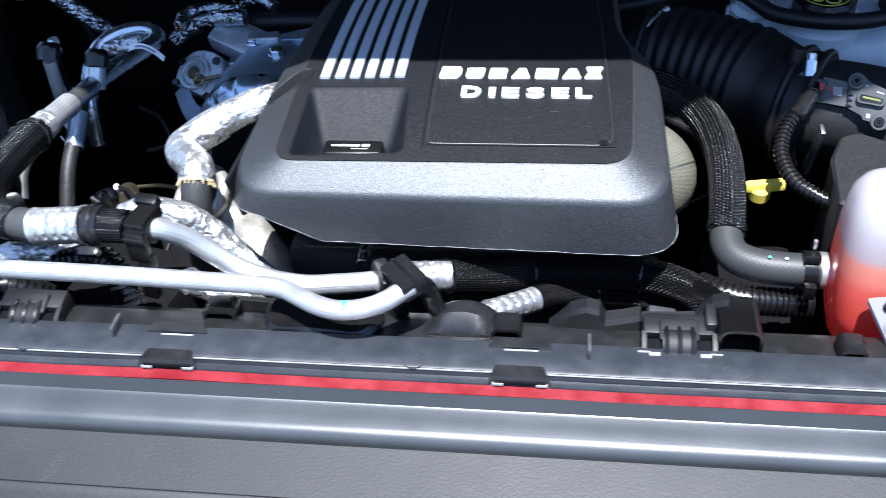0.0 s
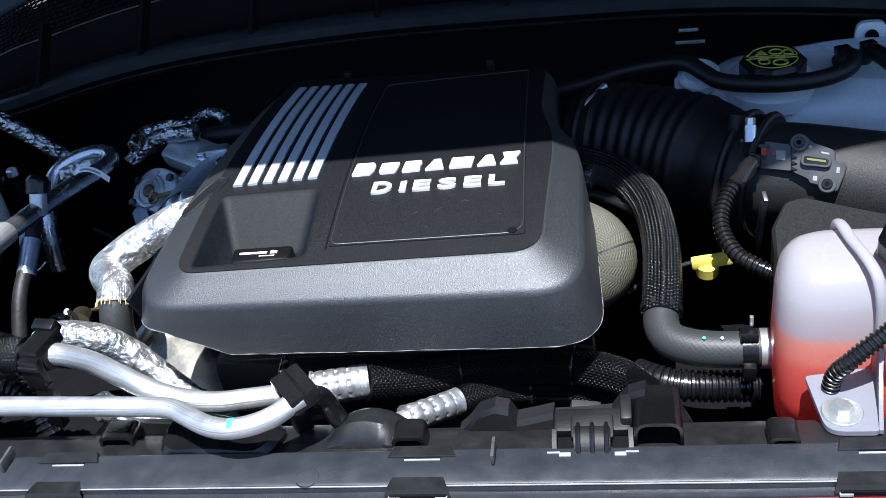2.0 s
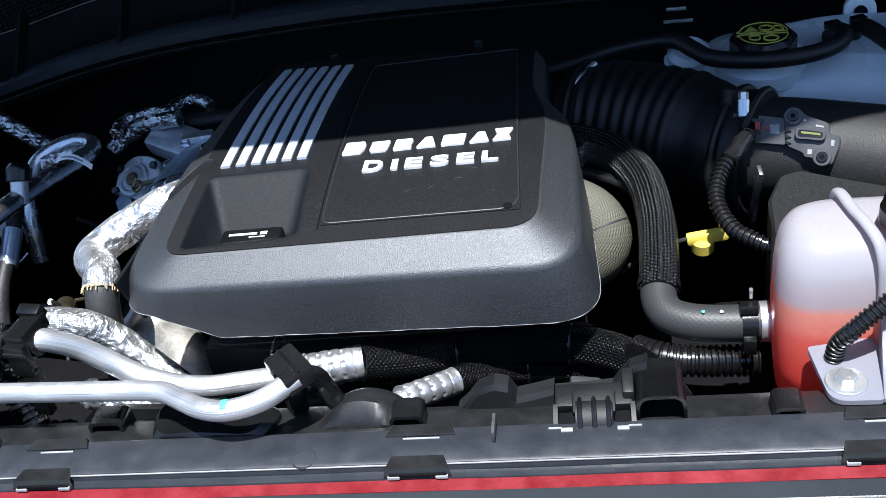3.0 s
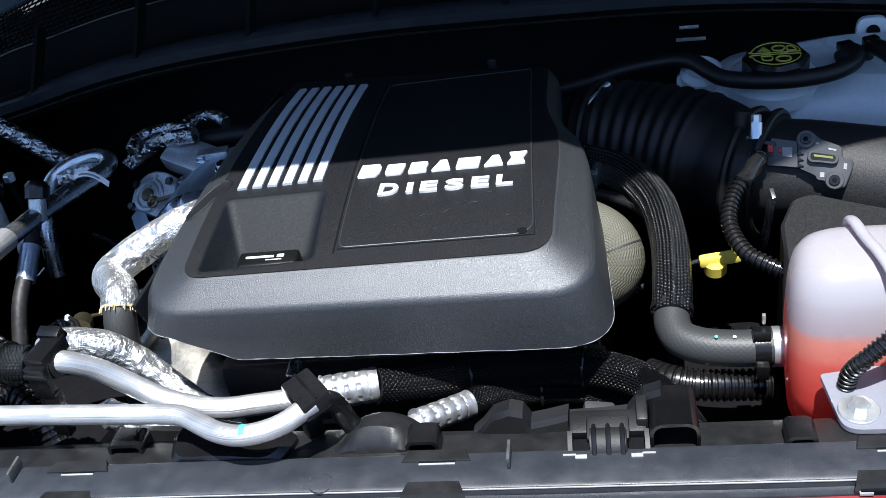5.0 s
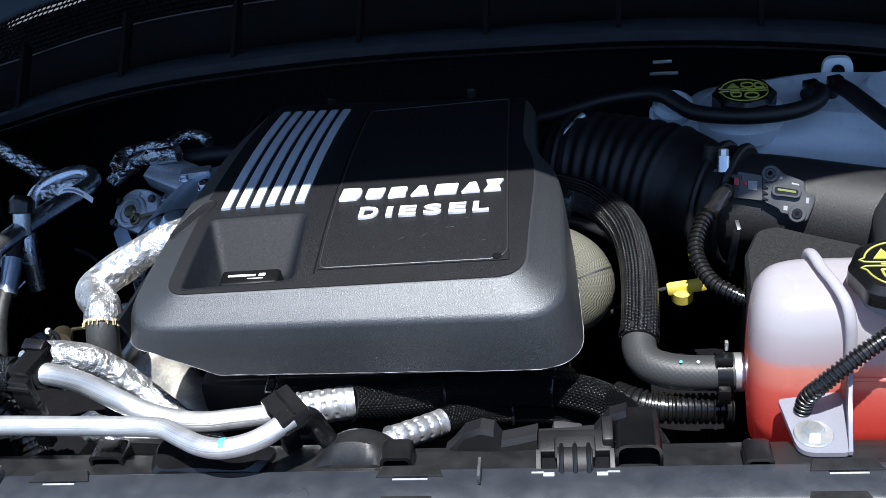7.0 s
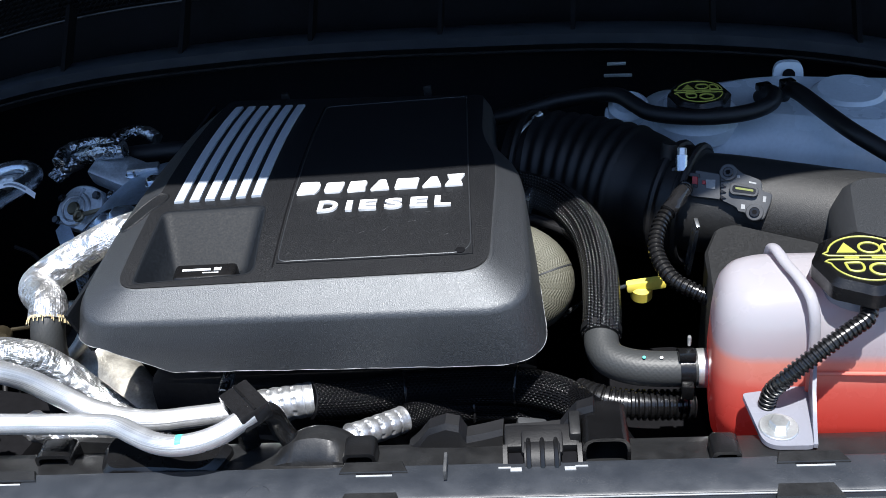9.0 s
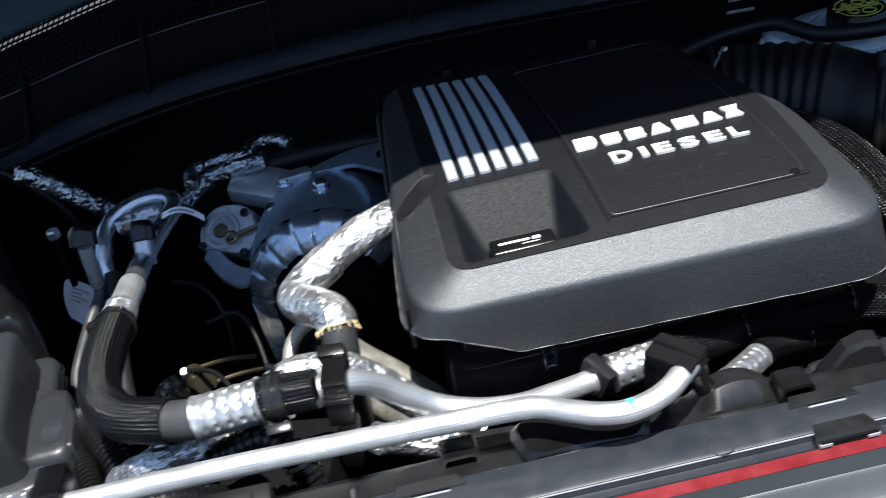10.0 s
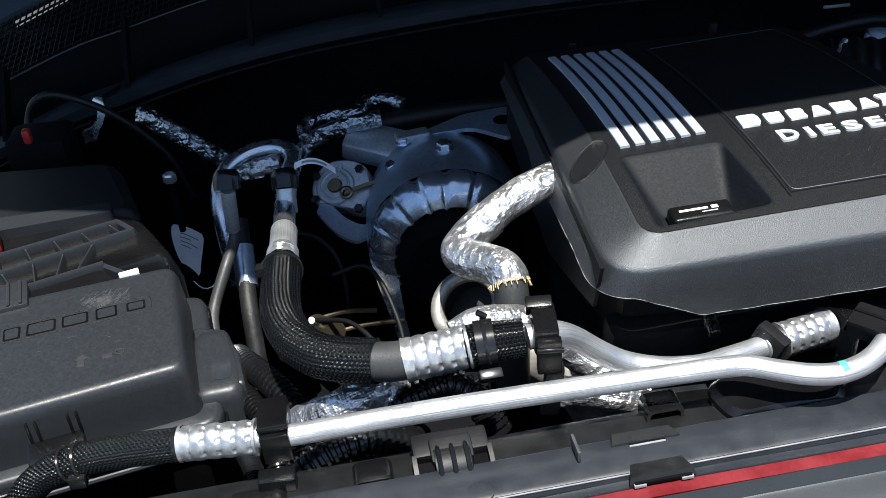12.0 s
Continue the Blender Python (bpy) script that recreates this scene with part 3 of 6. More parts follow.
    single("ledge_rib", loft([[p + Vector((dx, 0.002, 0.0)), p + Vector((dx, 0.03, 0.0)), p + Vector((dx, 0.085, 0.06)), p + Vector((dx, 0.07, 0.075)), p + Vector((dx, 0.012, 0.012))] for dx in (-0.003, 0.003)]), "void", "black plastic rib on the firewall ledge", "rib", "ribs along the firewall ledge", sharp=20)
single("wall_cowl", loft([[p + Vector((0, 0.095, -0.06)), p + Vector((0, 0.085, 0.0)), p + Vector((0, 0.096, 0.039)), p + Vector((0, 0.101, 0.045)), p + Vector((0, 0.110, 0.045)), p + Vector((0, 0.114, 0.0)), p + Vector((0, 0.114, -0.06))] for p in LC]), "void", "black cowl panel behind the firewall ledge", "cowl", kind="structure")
cowl = thing("cowl_grille", (-0.4, 0.86, 1.19), "black plastic mesh grille below the windscreen", "grille", kind="structure")
single("cowl_lip", sweep([p + Vector((0, 0.099, 0.046)) for p in LC], 0.0022, 8, 0.03), "shroud", "thin rounded lip along the cowl grille", "trim", kind="structure")
for j in range(10):
    part("slat", sweep([p + Vector((0, 0.112 + 0.0142 * j, 0.048 + 0.0042 * j)) for p in LEDGE[:8]], 0.0018, 5, 0.04), "blackrubber", cowl)
bm = bmesh.new()
for i in range(0, 150):
    k = i / 149 * (len(LC) - 14)
    a = LC[int(k)].lerp(LC[min(int(k) + 1, len(LC) - 1)], k - int(k))
    sweep([a + Vector((0, 0.106, 0.048)), a + Vector((0, 0.246, 0.089))], 0.0013, 4, 0.1, bm=bm)
tagged(part("cross_bar", bm, "blackrubber", cowl), kind="stuff")
part("tray", loft([[p + Vector((0, 0.116, 0.005)), p + Vector((0, 0.13, 0.015)), p + Vector((0, 0.262, 0.070)), p + Vector((0, 0.262, 0.05)), p + Vector((0, 0.116, -0.015))] for p in LC]), "void", cowl)
single("window_1", loft([[p + Vector((0, dy, dz)) for dy, dz in ((0.252, 0.094), (0.9, 0.50), (0.905, 0.49), (0.257, 0.084))] for p in LC[::3]]), "glass", "blue-grey windscreen glass above the cowl", "windscreen", kind="structure")

# the raised bonnet over the bay, which shades its rear half
HOOD_EDGE, HOOD_HINGE = Vector((0, -0.040, 2.0)), Vector((0, 0.92, 1.26))
hd = (HOOD_HINGE - HOOD_EDGE)
hn = Vector((0, -hd.z, hd.y)).normalized() * 0.02  # upwards
bonnet = thing("bonnet", (0, 0.92, 1.24), "raised red bonnet with black liner propped open over the engine", "bonnet", kind="structure")
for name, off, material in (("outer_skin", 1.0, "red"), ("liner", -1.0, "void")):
    rings = []
    for i in range(21):
        x = -1.05 + 2.15 * i / 20
        back = 1.158 * min(0.13, 0.28 * (x + 0.113) ** 2) if x < -0.093 else 0.117 * (x + 0.093) + 0.117 * max(0, x - 0.187)
        a = HOOD_EDGE + Vector((x, back, -0.5 * back))
        b = HOOD_HINGE + Vector((x, 0, 0))
        rings.append([a, b, b + hn * off, a + hn * off * 0.4])
    part(name, loft(rings), material, bonnet)


# ---- engine cover ----
def zdeck(y):
    return 1.2365 - (0.5 if y < 0.16 else 0.4) * (y - 0.16) ** 2


cover = thing("engine_cover", (0.0, 0.19, 1.158), "large grained black plastic engine cover with silver stripes", "engine cover")
BOT = roundpoly([(-0.188, -0.024), (0.214, -0.002), (0.188, 0.205), (0.15, 0.28), (0.138, 0.43), (-0.20, 0.43)], [0.046, 0.05, 0.05, 0.03, 0.015, 0.02], 8, 22)
BEV = roundpoly([(-0.180, -0.020), (0.200, 0.003), (0.182, 0.205), (0.146, 0.275), (0.133, 0.42), (-0.19, 0.42)], [0.044, 0.045, 0.05, 0.03, 0.015, 0.02], 8, 22)
TOP = roundpoly([(-0.144, 0.006), (0.164, 0.031), (0.158, 0.205), (0.138, 0.265), (0.126, 0.408), (-0.170, 0.408)], [0.020, 0.026, 0.05, 0.03, 0.012, 0.015], 8, 22)


def lower(p):
    z = 1.158 if p.y < 0.25 else 1.165
    return z + max(0, min(1, (-0.1 - p.x) / 0.055)) * 0.026 * (1 if p.y < 0.06 else max(0.4, 1 - (p.y - 0.06) * 4))


bot = [Vector((p.x, p.y, lower(p))) for p in BOT]
botin = [Vector((p.x * 0.985, p.y * 0.97 + 0.004, lower(p))) for p in BOT]
up_in = [Vector((p.x * 0.97, p.y * 0.95 + 0.008, lower(p) + 0.010)) for p in BOT]
bev = [Vector((p.x, p.y, zdeck(p.y) - 0.0150)) for p in BEV]
top = [Vector((p.x, p.y, zdeck(p.y) - 0.0006)) for p in TOP]
mix = lambda A, B, t: [a.lerp(b, t) for a, b in zip(A, B)]  # noqa: E731
skirt = loft([up_in, botin, bot, mix(bot, bev, 0.5), mix(bev, bot, 0.09), mix(mix(bev, bot, 0.03), mix(bev, top, 0.04), 0.5), mix(bev, top, 0.13), mix(bev, top, 0.55), mix(top, bev, 0.08), [p + Vector((0, 0, 0.0003)) for p in mix(top, bev, 0.02)], top], cap0=False, cap1=False)
body = part("cover_body", skirt, "cover", cover, sharp=82)
flash = [p + Vector((0, 0, 0.0002)) for p in bot if p.y < 0.12]
k0 = max(range(len(flash)), key=lambda i: (flash[i] - flash[i - 1]).length)
part("moulding_edge", sweep([p + Vector((0, 0, 0.0006 * noise.noise(p * 160))) for p in flash[k0:] + flash[:k0]], 0.0002, 6, 0.003, lambda s, L, a: max(0.1, 1 + 1.8 * noise.noise((s * 90, 1, 2)))), "scuff", cover, "thin pale moulding edge")

SIDE = [(-0.014, 1.212), (0.007, 1.159), (0.09, 1.128), (0.175, 1.098), (0.26, 1.10), (0.40, 1.12), (0.41, 1.205), (0.2, 1.212)]
part("side_flap", loft([[Vector((-0.1835 - 0.027 * y + dx, y, z)) for y, z in SIDE] for dx in (0.0, 0.003)]), "pocket", cover, "smooth side wall of the cover")

POCKET = [Vector(p) for p in ((-0.1305, 0.013), (-0.031, 0.026), (-0.045, 0.122), (-0.138, 0.112))]  # front-left, front-right, rear-right, rear-left


def inside(poly, x, y):
    c = False
    for a, b in zip(poly, poly[1:] + poly[:1]):
        if (a.y > y) != (b.y > y) and x < (b.x - a.x) * (y - a.y) / (b.y - a.y) + a.x:
            c = not c
    return c


def nearest(poly, x, y):
    p, best = Vector((x, y)), None
    for a, b in zip(poly, poly[1:] + poly[:1]):
        ab = b - a
        t = max(0, min(1, (p - a).dot(ab) / max(1e-9, ab.length_squared)))
        q = a + ab * t
        if best is None or (q - p).length_squared < best[0]:
            best = ((q - p).length_squared, q)
    return best[1]


RIM = roundpoly([tuple(p) for p in POCKET], [0.006, 0.010, 0.010, 0.008], 8, 14)
nx, ny = 110, 130
x0, x1, y0, y1 = -0.172, 0.166, 0.004, 0.410
keep, grid, bm = {}, {}, bmesh.new()
for i in range(nx + 1):
    for j in range(ny + 1):
        x, y = x0 + (x1 - x0) * i / nx, y0 + (y1 - y0) * j / ny
        keep[i, j] = 0 if not inside(TOP, x, y) else (2 if inside(RIM, x, y) else 1)


def deck_vert(i, j):
    if (i, j) not in grid:
        x, y = x0 + (x1 - x0) * i / nx, y0 + (y1 - y0) * j / ny
        if keep[i, j] != 1:
            q = nearest(TOP if keep[i, j] == 0 else RIM, x, y)
            x, y = q.x, q.y
        grid[i, j] = bm.verts.new((x, y, zdeck(y)))
    return grid[i, j]


for i in range(nx):
    for j in range(ny):
        if 1 in (keep[i, j], keep[i + 1, j], keep[i, j + 1], keep[i + 1, j + 1]):
            bm.faces.new([deck_vert(i, j), deck_vert(i + 1, j), deck_vert(i + 1, j + 1), deck_vert(i, j + 1)])
bmesh.ops.remove_doubles(bm, verts=bm.verts, dist=0.0001)
part("cover_top", bm, "deck", cover, "matt black top face of the cover", sharp=60)
FLOORP = roundpoly([(-0.121, 0.0175), (-0.046, 0.0275), (-0.052, 0.068), (-0.115, 0.062)], [0.005, 0.006, 0.008, 0.006], 8, 14)
rim_up = [Vector((p.x, p.y, zdeck(p.y) + 0.0008)) for p in RIM]
rim_out = [Vector((p.x + (p.x + 0.086) * 0.03, p.y + (p.y - 0.07) * 0.03, zdeck(p.y) + 0.0002)) for p in RIM]
flo = [Vector((p.x, p.y, 1.2015 + 0.03 * (p.y - 0.02))) for p in FLOORP]
part("pocket", loft([rim_out, mix(rim_up, rim_out, 0.5), mix(rim_up, flo, 0.03), mix(rim_up, flo, 0.09), mix(rim_up, flo, 0.5), mix(rim_up, flo, 0.93), mix(flo, [Vector((-0.083, 0.045, 1.2018))] * len(flo), 0.06)], cap0=False), "pocket", cover, "sloped pocket in the cover top", sharp=70)


def draped(name, quad, lift, material, parent, radius=0.004, n=26, thick=0.003, label=""):
    """A thin piece laid over the curved top: quad front-left, front-right, rear-right, rear-left."""
    q = [Vector(p) for p in quad]
    bm = bmesh.new()
    rows = []
    for j in range(n + 1):
        t = j / n
        a, b = q[0].lerp(q[3], t), q[1].lerp(q[2], t)
        row = []
        for s, dz in ((0, -thick), (0, lift - 0.0006), (0.004 / max(0.006, (b - a).length) * 0.2, lift), (0.5, lift), (1 - 0.004 / max(0.006, (b - a).length) * 0.2, lift), (1, lift - 0.0006), (1, -thick)):
            p = a.lerp(b, s)
            row.append(bm.verts.new((p.x, p.y, zdeck(p.y) + dz)))
        rows.append(row)
    for A, B in zip(rows, rows[1:]):
        for k in range(6):
            bm.faces.new((A[k], A[k + 1], B[k + 1], B[k]))
    bm.faces.new(rows[0][::-1])
    bm.faces.new(rows[-1])
    return part(name, bm, material, parent, label, 30)


draped("raised_panel", [(-0.0135, 0.037), (0.150, 0.0495), (0.109, 0.398), (-0.045, 0.365)], 0.0011, "deck", cover, label="raised matt black panel")
part("groove", loft([[Vector((-0.0165 - 0.0315 * t + w, 0.033 + 0.335 * t, zdeck(0.033 + 0.335 * t) + dz)) for w, dz in ((0, -0.002), (0, 0.0003), (0.0014, 0.0003), (0.0014, -0.002))] for t in [i / 20 for i in range(21)]]), "void", cover)
for i in range(6):
    f = i / 5
    xf, yf = -0.1330 + 0.0142 * i, 0.1265 + 0.0095 * f
    draped("stripe", [(xf, yf), (xf + 0.0088, yf + 0.001), (xf + 0.0086 - 0.0185, 0.371 + 0.003 * f), (xf - 0.0185, 0.370 + 0.003 * f)], 0.0024, "stripe", cover, thick=0.001, label="silver-white stripe")

# raised name in plain white blocks, one to a letter; the word below is lettered
names = ((0.0, 0.0235, 1.0), (0.0245, 0.0205, 0.86), (0.0462, 0.0205, 0.86), (0.0672, 0.0215, 0.86), (0.0892, 0.0245, 0.86), (0.1142, 0.0215, 0.86), (0.1345, 0.0205, 1.0))
SHAPES = ([(0, 0), (0.86, 0), (1, 0.3), (1, 0.7), (0.86, 1), (0, 1)], [(0.1, 0), (0.9, 0), (1, 0.2), (1, 1), (0, 1), (0, 0.2)], [(0, 0), (1, 0), (0.94, 0.5), (1, 0.72), (0.9, 1), (0, 1)], [(0, 0), (1, 0), (0.68, 1), (0.32, 1)], [(0, 0), (1, 0), (1, 1), (0, 1)], [(0, 0), (1, 0), (0.68, 1), (0.32, 1)], [(0, 0), (1, 0), (0.8, 0.5), (1, 1), (0, 1), (0.2, 0.5)])
for (s, w, h), shape in zip(names, SHAPES):
    yb = 0.1365 + 0.095 * s
    hh = 0.0205 * h
    x = -0.0195 + s
    out = [(x + u * (w - 0.004), yb + v * hh + u * 0.0017) for u, v in shape]
    part("white_block", plate(out, 0.0014, 0.0020, 0.0032, 0.0004, zf=lambda x, y: zdeck(y)), "white", cover, "raised white block")
    part("block_side", plate(out, 0.0014, -0.001, 0.0021, 0.0001, zf=lambda x, y: zdeck(y)), "white", cover)
line = roundpoly([(-0.0125, 0.0385), (0.1485, 0.051), (0.1085, 0.396), (-0.044, 0.364)], [0.008, 0.018, 0.008, 0.008], 6, 24)
part("panel_edge", sweep([Vector((p.x, p.y, zdeck(p.y) + 0.0012)) for p in line + line[:1]], 0.0006, 6, 0.01), "cover", cover, "thin raised outline of the panel")


def letter(ch, at, size, wide, lift, turn, material, parent, bold=0.03):
    cu = bpy.data.curves.new("letter", "FONT")
    cu.body, cu.size, cu.extrude, cu.offset, cu.resolution_u = ch, 1.0, 0.03, bold, 3
    tmp = bpy.data.objects.new("letter", cu)
    scene.collection.objects.link(tmp)
    me = bpy.data.meshes.new_from_object(tmp.evaluated_get(bpy.context.evaluated_depsgraph_get()))
    bpy.data.objects.remove(tmp)
    xs = [v.co.x for v in me.vertices]
    ys = [v.co.y for v in me.vertices]
    mnx, mxx, mny, mxy = min(xs), max(xs), min(ys), max(ys)
    m = Matrix.Translation(at) @ pose(0, 0, 0, 0, 0, turn) @ Matrix.Diagonal((wide / (mxx - mnx), size / (mxy - mny), lift / 0.06, 1)) @ Matrix.Translation((-mnx, -mny, 0.03))
    me.transform(m)
    me.materials.clear()
    me.materials.append(M[material])
    ob = new("letter", me)
    ob.parent = parent
    if parent.type == "EMPTY":
        ob.matrix_parent_inverse = Matrix.Translation(parent.location).inverted()
    return tagged(ob, "raised white letter " + ch)


for ch, x, w in (("D", 0.0065, 0.019), ("I", 0.0315, 0.006), ("E", 0.0435, 0.0165), ("S", 0.0655, 0.0175), ("E", 0.0885, 0.0165), ("L", 0.1100, 0.0155)):
    y = 0.1065 + 0.085 * (x - 0.0065)
    letter(ch, (x - (0.010 if ch == "L" else 0.0) * 0, y, zdeck(y) + 0.0022), 0.0165 if ch != "D" else 0.0185, w * 0.93, 0.0012, 4.4, "white", cover, 0.035)
    tagged(letter(ch, (x, y, zdeck(y) + 0.0004), 0.0165 if ch != "D" else 0.0185, w * 0.93, 0.0018, 4.4, "white", cover, 0.035), "side of the raised letter")

# oil filler tab in the pocket, with its printed badge as bars
tab = part("filler_tab", rbox((-0.083, 0.050, 1.2075), (0.054, 0.020, 0.014), 0.004, (8, 0, 5), seg=3), "black", cover, "glossy black tab in the pocket")
tq = Matrix.Translation((-0.083, 0.050, 1.2075)) @ pose(0, 0, 0, 8, 0, 5)
for dx, dy, w, h in ((-0.007, 0.0012, 0.025, 0.0024), (0.0115, 0.0014, 0.006, 0.0036), (0.006, -0.0030, 0.014, 0.0008)):
    part("badge_bar", loft([[tq @ Vector((dx + x * w, dy + y * h, z)) for x, y in ((-0.5, -0.5), (0.5, -0.5), (0.5, 0.5), (-0.5, 0.5))] for z in (0.0070, 0.0074)]), "label", tab)
# oval dish on the left shoulder, screw at the panel corner, two clips behind


def shoulder(x, y):
    """Height of the cover near its side edge: flat top, then the sloped shoulder."""
    edge, foot = -0.1443 - 0.0605 * y, -0.1805 - 0.022 * y
    return zdeck(y) - 0.0150 * max(0.0, min(1.0, (edge - x) / (edge - foot)))


rings = []
for k, dz in ((1.10, -0.001), (1.04, 0.0008), (1.0, 0.0014), (0.95, 0.0005), (0.5, 0.0004), (0.1, 0.0004)):
    ring = []
    for n in range(48):
        a = 2 * math.pi * n / 48
        p = Vector((-0.1610, 0.121)) + Vector((0.60, 0.80)) * (math.sin(a) * 0.026 * k) + Vector((0.80, -0.60)) * (math.cos(a) * (0.0115 if math.cos(a) > 0 else 0.0145) * k)
        ring.append(Vector((p.x, p.y, shoulder(p.x, p.y) + dz)))
    rings.append(ring)
part("oval_dish", loft(rings, cap0=False), "deck", cover, "shallow oval dish")
for x, y, l, turn in ((0.030, 0.066, 0.003, 50), (0.052, 0.078, 0.008, 35), (0.072, 0.083, 0.012, 60), (0.093, 0.094, 0.010, 8), (0.105, 0.108, 0.007, -4), (0.100, 0.062, 0.006, 70), (0.066, 0.060, 0.004, 30), (-0.006, 0.050, 0.005, 80), (0.125, 0.075, 0.005, 20)):
    part("scratch", rbox((x, y, zdeck(y) + 0.0012), (l * 0.7, 0.00025, 0.0002), 0, (0, 0, turn)), "faint", cover)
part("screw", disc((0.139, 0.0535, zdeck(0.0535) + 0.0008), (0, 0, 1), 0.0042, 0.0012, 16, 0.0005), "void", cover)
for x, y in ((0.057, 0.442), (-0.112, 0.430)):
    part("rear_clip", rbox((x, y, 1.204), (0.009, 0.006, 0.012), 0.0012), "shroud", cover)

# ---- the engine under the cover ----
engine = thing("engine_block", (0, 0.25, 0.62), "dark engine under its cover", "engine")
part("cylinder_head", rbox((-0.01, 0.26, 1.06), (0.27, 0.40, 0.17), 0.012), "dark", engine)
part("block", rbox((0.0, 0.27, 0.80), (0.34, 0.42, 0.38), 0.02), "dark", engine)
part("front_housing", rbox((0.02, 0.055, 0.95), (0.36, 0.04, 0.30), 0.012), "dark", engine)
for x, z, r in ((-0.05, 1.02, 0.035), (0.07, 0.97, 0.05), (0.16, 1.03, 0.03)):
    part("pulley", disc((x, 0.035, z), (0, -1, 0), r, 0.02, 28, 0.003), "dark", engine)
part("hub", disc((-0.075, 0.03, 1.115), (0, -1, -0.3), 0.006, 0.02, 14, 0.001), "steel", engine)


# ---- right side: coolant tank ----
tank = thing("coolant_tank", (0.43, 0.03, 1.09), "milky white plastic tank half full of red coolant", "coolant tank")


def tank_ring(inset, z, lean=0.0):
    c = [(0.338 + inset, -0.030 + inset + lean), (0.56 - inset, -0.022 + inset + lean), (0.56 - inset, 0.075 - inset), (0.341 + inset, 0.067 - inset)]
    return [Vector((p.x, p.y, z)) for p in roundpoly(c, [0.034, 0.03, 0.03, 0.03], 8, 8)]


part("tank_body", loft([tank_ring(0.012, 1.085), tank_ring(0.002, 1.095), tank_ring(0.0, 1.12, 0.002), tank_ring(-0.001, 1.150, 0.007), tank_ring(0.0, 1.185, 0.012), tank_ring(0.001, 1.200, 0.014), tank_ring(0.003, 1.212, 0.0165), tank_ring(0.007, 1.221, 0.020), tank_ring(0.013, 1.2265, 0.024), tank_ring(0.020, 1.2285, 0.028), tank_ring(0.03, 1.229, 0.032)]), "tank", tank, sharp=60)
part("seam_flange", sweep([(0.386, 0.066, 1.200), (0.386, 0.064, 1.224), (0.387, 0.052, 1.2335), (0.392, 0.030, 1.234), (0.398, 0.012, 1.2335), (0.404, -0.004, 1.2285), (0.407, -0.012, 1.217), (0.4085, -0.0155, 1.200), (0.4085, -0.018, 1.178), (0.4085, -0.023, 1.158), (0.4085, -0.028, 1.140)], 0.0046, 16, 0.004, flat=0.7), "tank", tank, "raised milky seam rib")
part("seam_flange", sweep([(0.412, -0.020, 1.168), (0.560, -0.018, 1.168)], 0.0016, 8, 0.03), "tank", tank)
part("mounting_tab", loft([[Vector((p.x, p.y, z)) for p in roundpoly([(0.367, -0.086), (0.402, -0.084), (0.409, -0.018), (0.358, -0.030)], [0.012, 0.005, 0.004, 0.003], 5, 4)] for z in (1.1515, 1.1545, 1.1555)]), "frost", tank, "white plastic fixing tab")
part("tab_wall", loft([[Vector((x + dx, y, z)) for dx in (0, 0.0028) for z in ((1.153, zt) if dx == 0 else (zt, 1.153))] for x, y, zt in ((0.4005, -0.084, 1.1565), (0.4020, -0.070, 1.160), (0.4045, -0.045, 1.172), (0.4070, -0.022, 1.196))]), "frost", tank)
bolt("tab_bolt", (0.379, -0.067, 1.1556), (0, 0, 1), 0.0070, tank, washer=2.0, label="zinc-plated flange bolt")
part("filler_neck", disc((0.444, 0.0155, 1.222), (0, -0.06, 1), 0.03, 0.012, 28, 0.002), "frost", tank)


def tank_cap(at, axis, r, h, parent):
    axis = Vector(axis).normalized()
    cap = part("cap", disc(at, axis, r, h, 64, r * 0.14, rfun=lambda a: 1 + 0.045 * max(-0.4, math.cos(8 * a))), "black", parent, "black ribbed screw cap with yellow symbols")
    m = Matrix.Translation(Vector(at) + axis * (h + 0.0002)) @ axis.to_track_quat("Z", "Y").to_matrix().to_4x4()

    def flat(pts, h2=0.0005):
        return loft([[m @ Vector((x * r, y * r, z)) for x, y in pts] for z in (-0.0004, h2)])

    def line(pts, w=0.022):
        return sweep([m @ Vector((x * r, y * r, 0.0)) for x, y in pts], r * w, 6, 0.002)

    for sgn in (1, -1):
        bow = [(math.cos(a) * 0.74, sgn * (0.07 + math.sin(a) * 0.66)) for a in [math.pi * k / 16 for k in range(17)]]
        part("symbol_ring", line(bow + bow[:1]), "capmark", cap)
    part("symbol", flat([(-0.56, 0.16), (-0.16, 0.16), (-0.36, 0.50)]), "capmark", cap)
    part("symbol", line([(math.cos(a) * 0.20 + 0.10, 0.34 + math.sin(a) * 0.17) for a in [k * math.pi / 10 for k in range(21)]], 0.03), "capmark", cap)
    part("symbol", line([(0.36, 0.16), (0.62, 0.16), (0.52, 0.42), (0.36, 0.42), (0.36, 0.16)], 0.03), "capmark", cap)
    part("symbol", line([(-0.46, -0.18), (-0.16, -0.18), (-0.16, -0.42), (-0.40, -0.42), (-0.46, -0.18)], 0.03), "capmark", cap)
    part("symbol", line([(math.cos(a) * 0.22 + 0.20, -0.38 + math.sin(a) * 0.18) for a in [k * math.pi / 10 for k in range(21)]], 0.035), "capmark", cap)
    for x in (-0.30, 0.22):
        part("symbol", flat([(x - 0.14, -0.03), (x + 0.14, -0.03), (x + 0.14, 0.025), (x - 0.14, 0.025)]), "capmark", cap)
    return cap


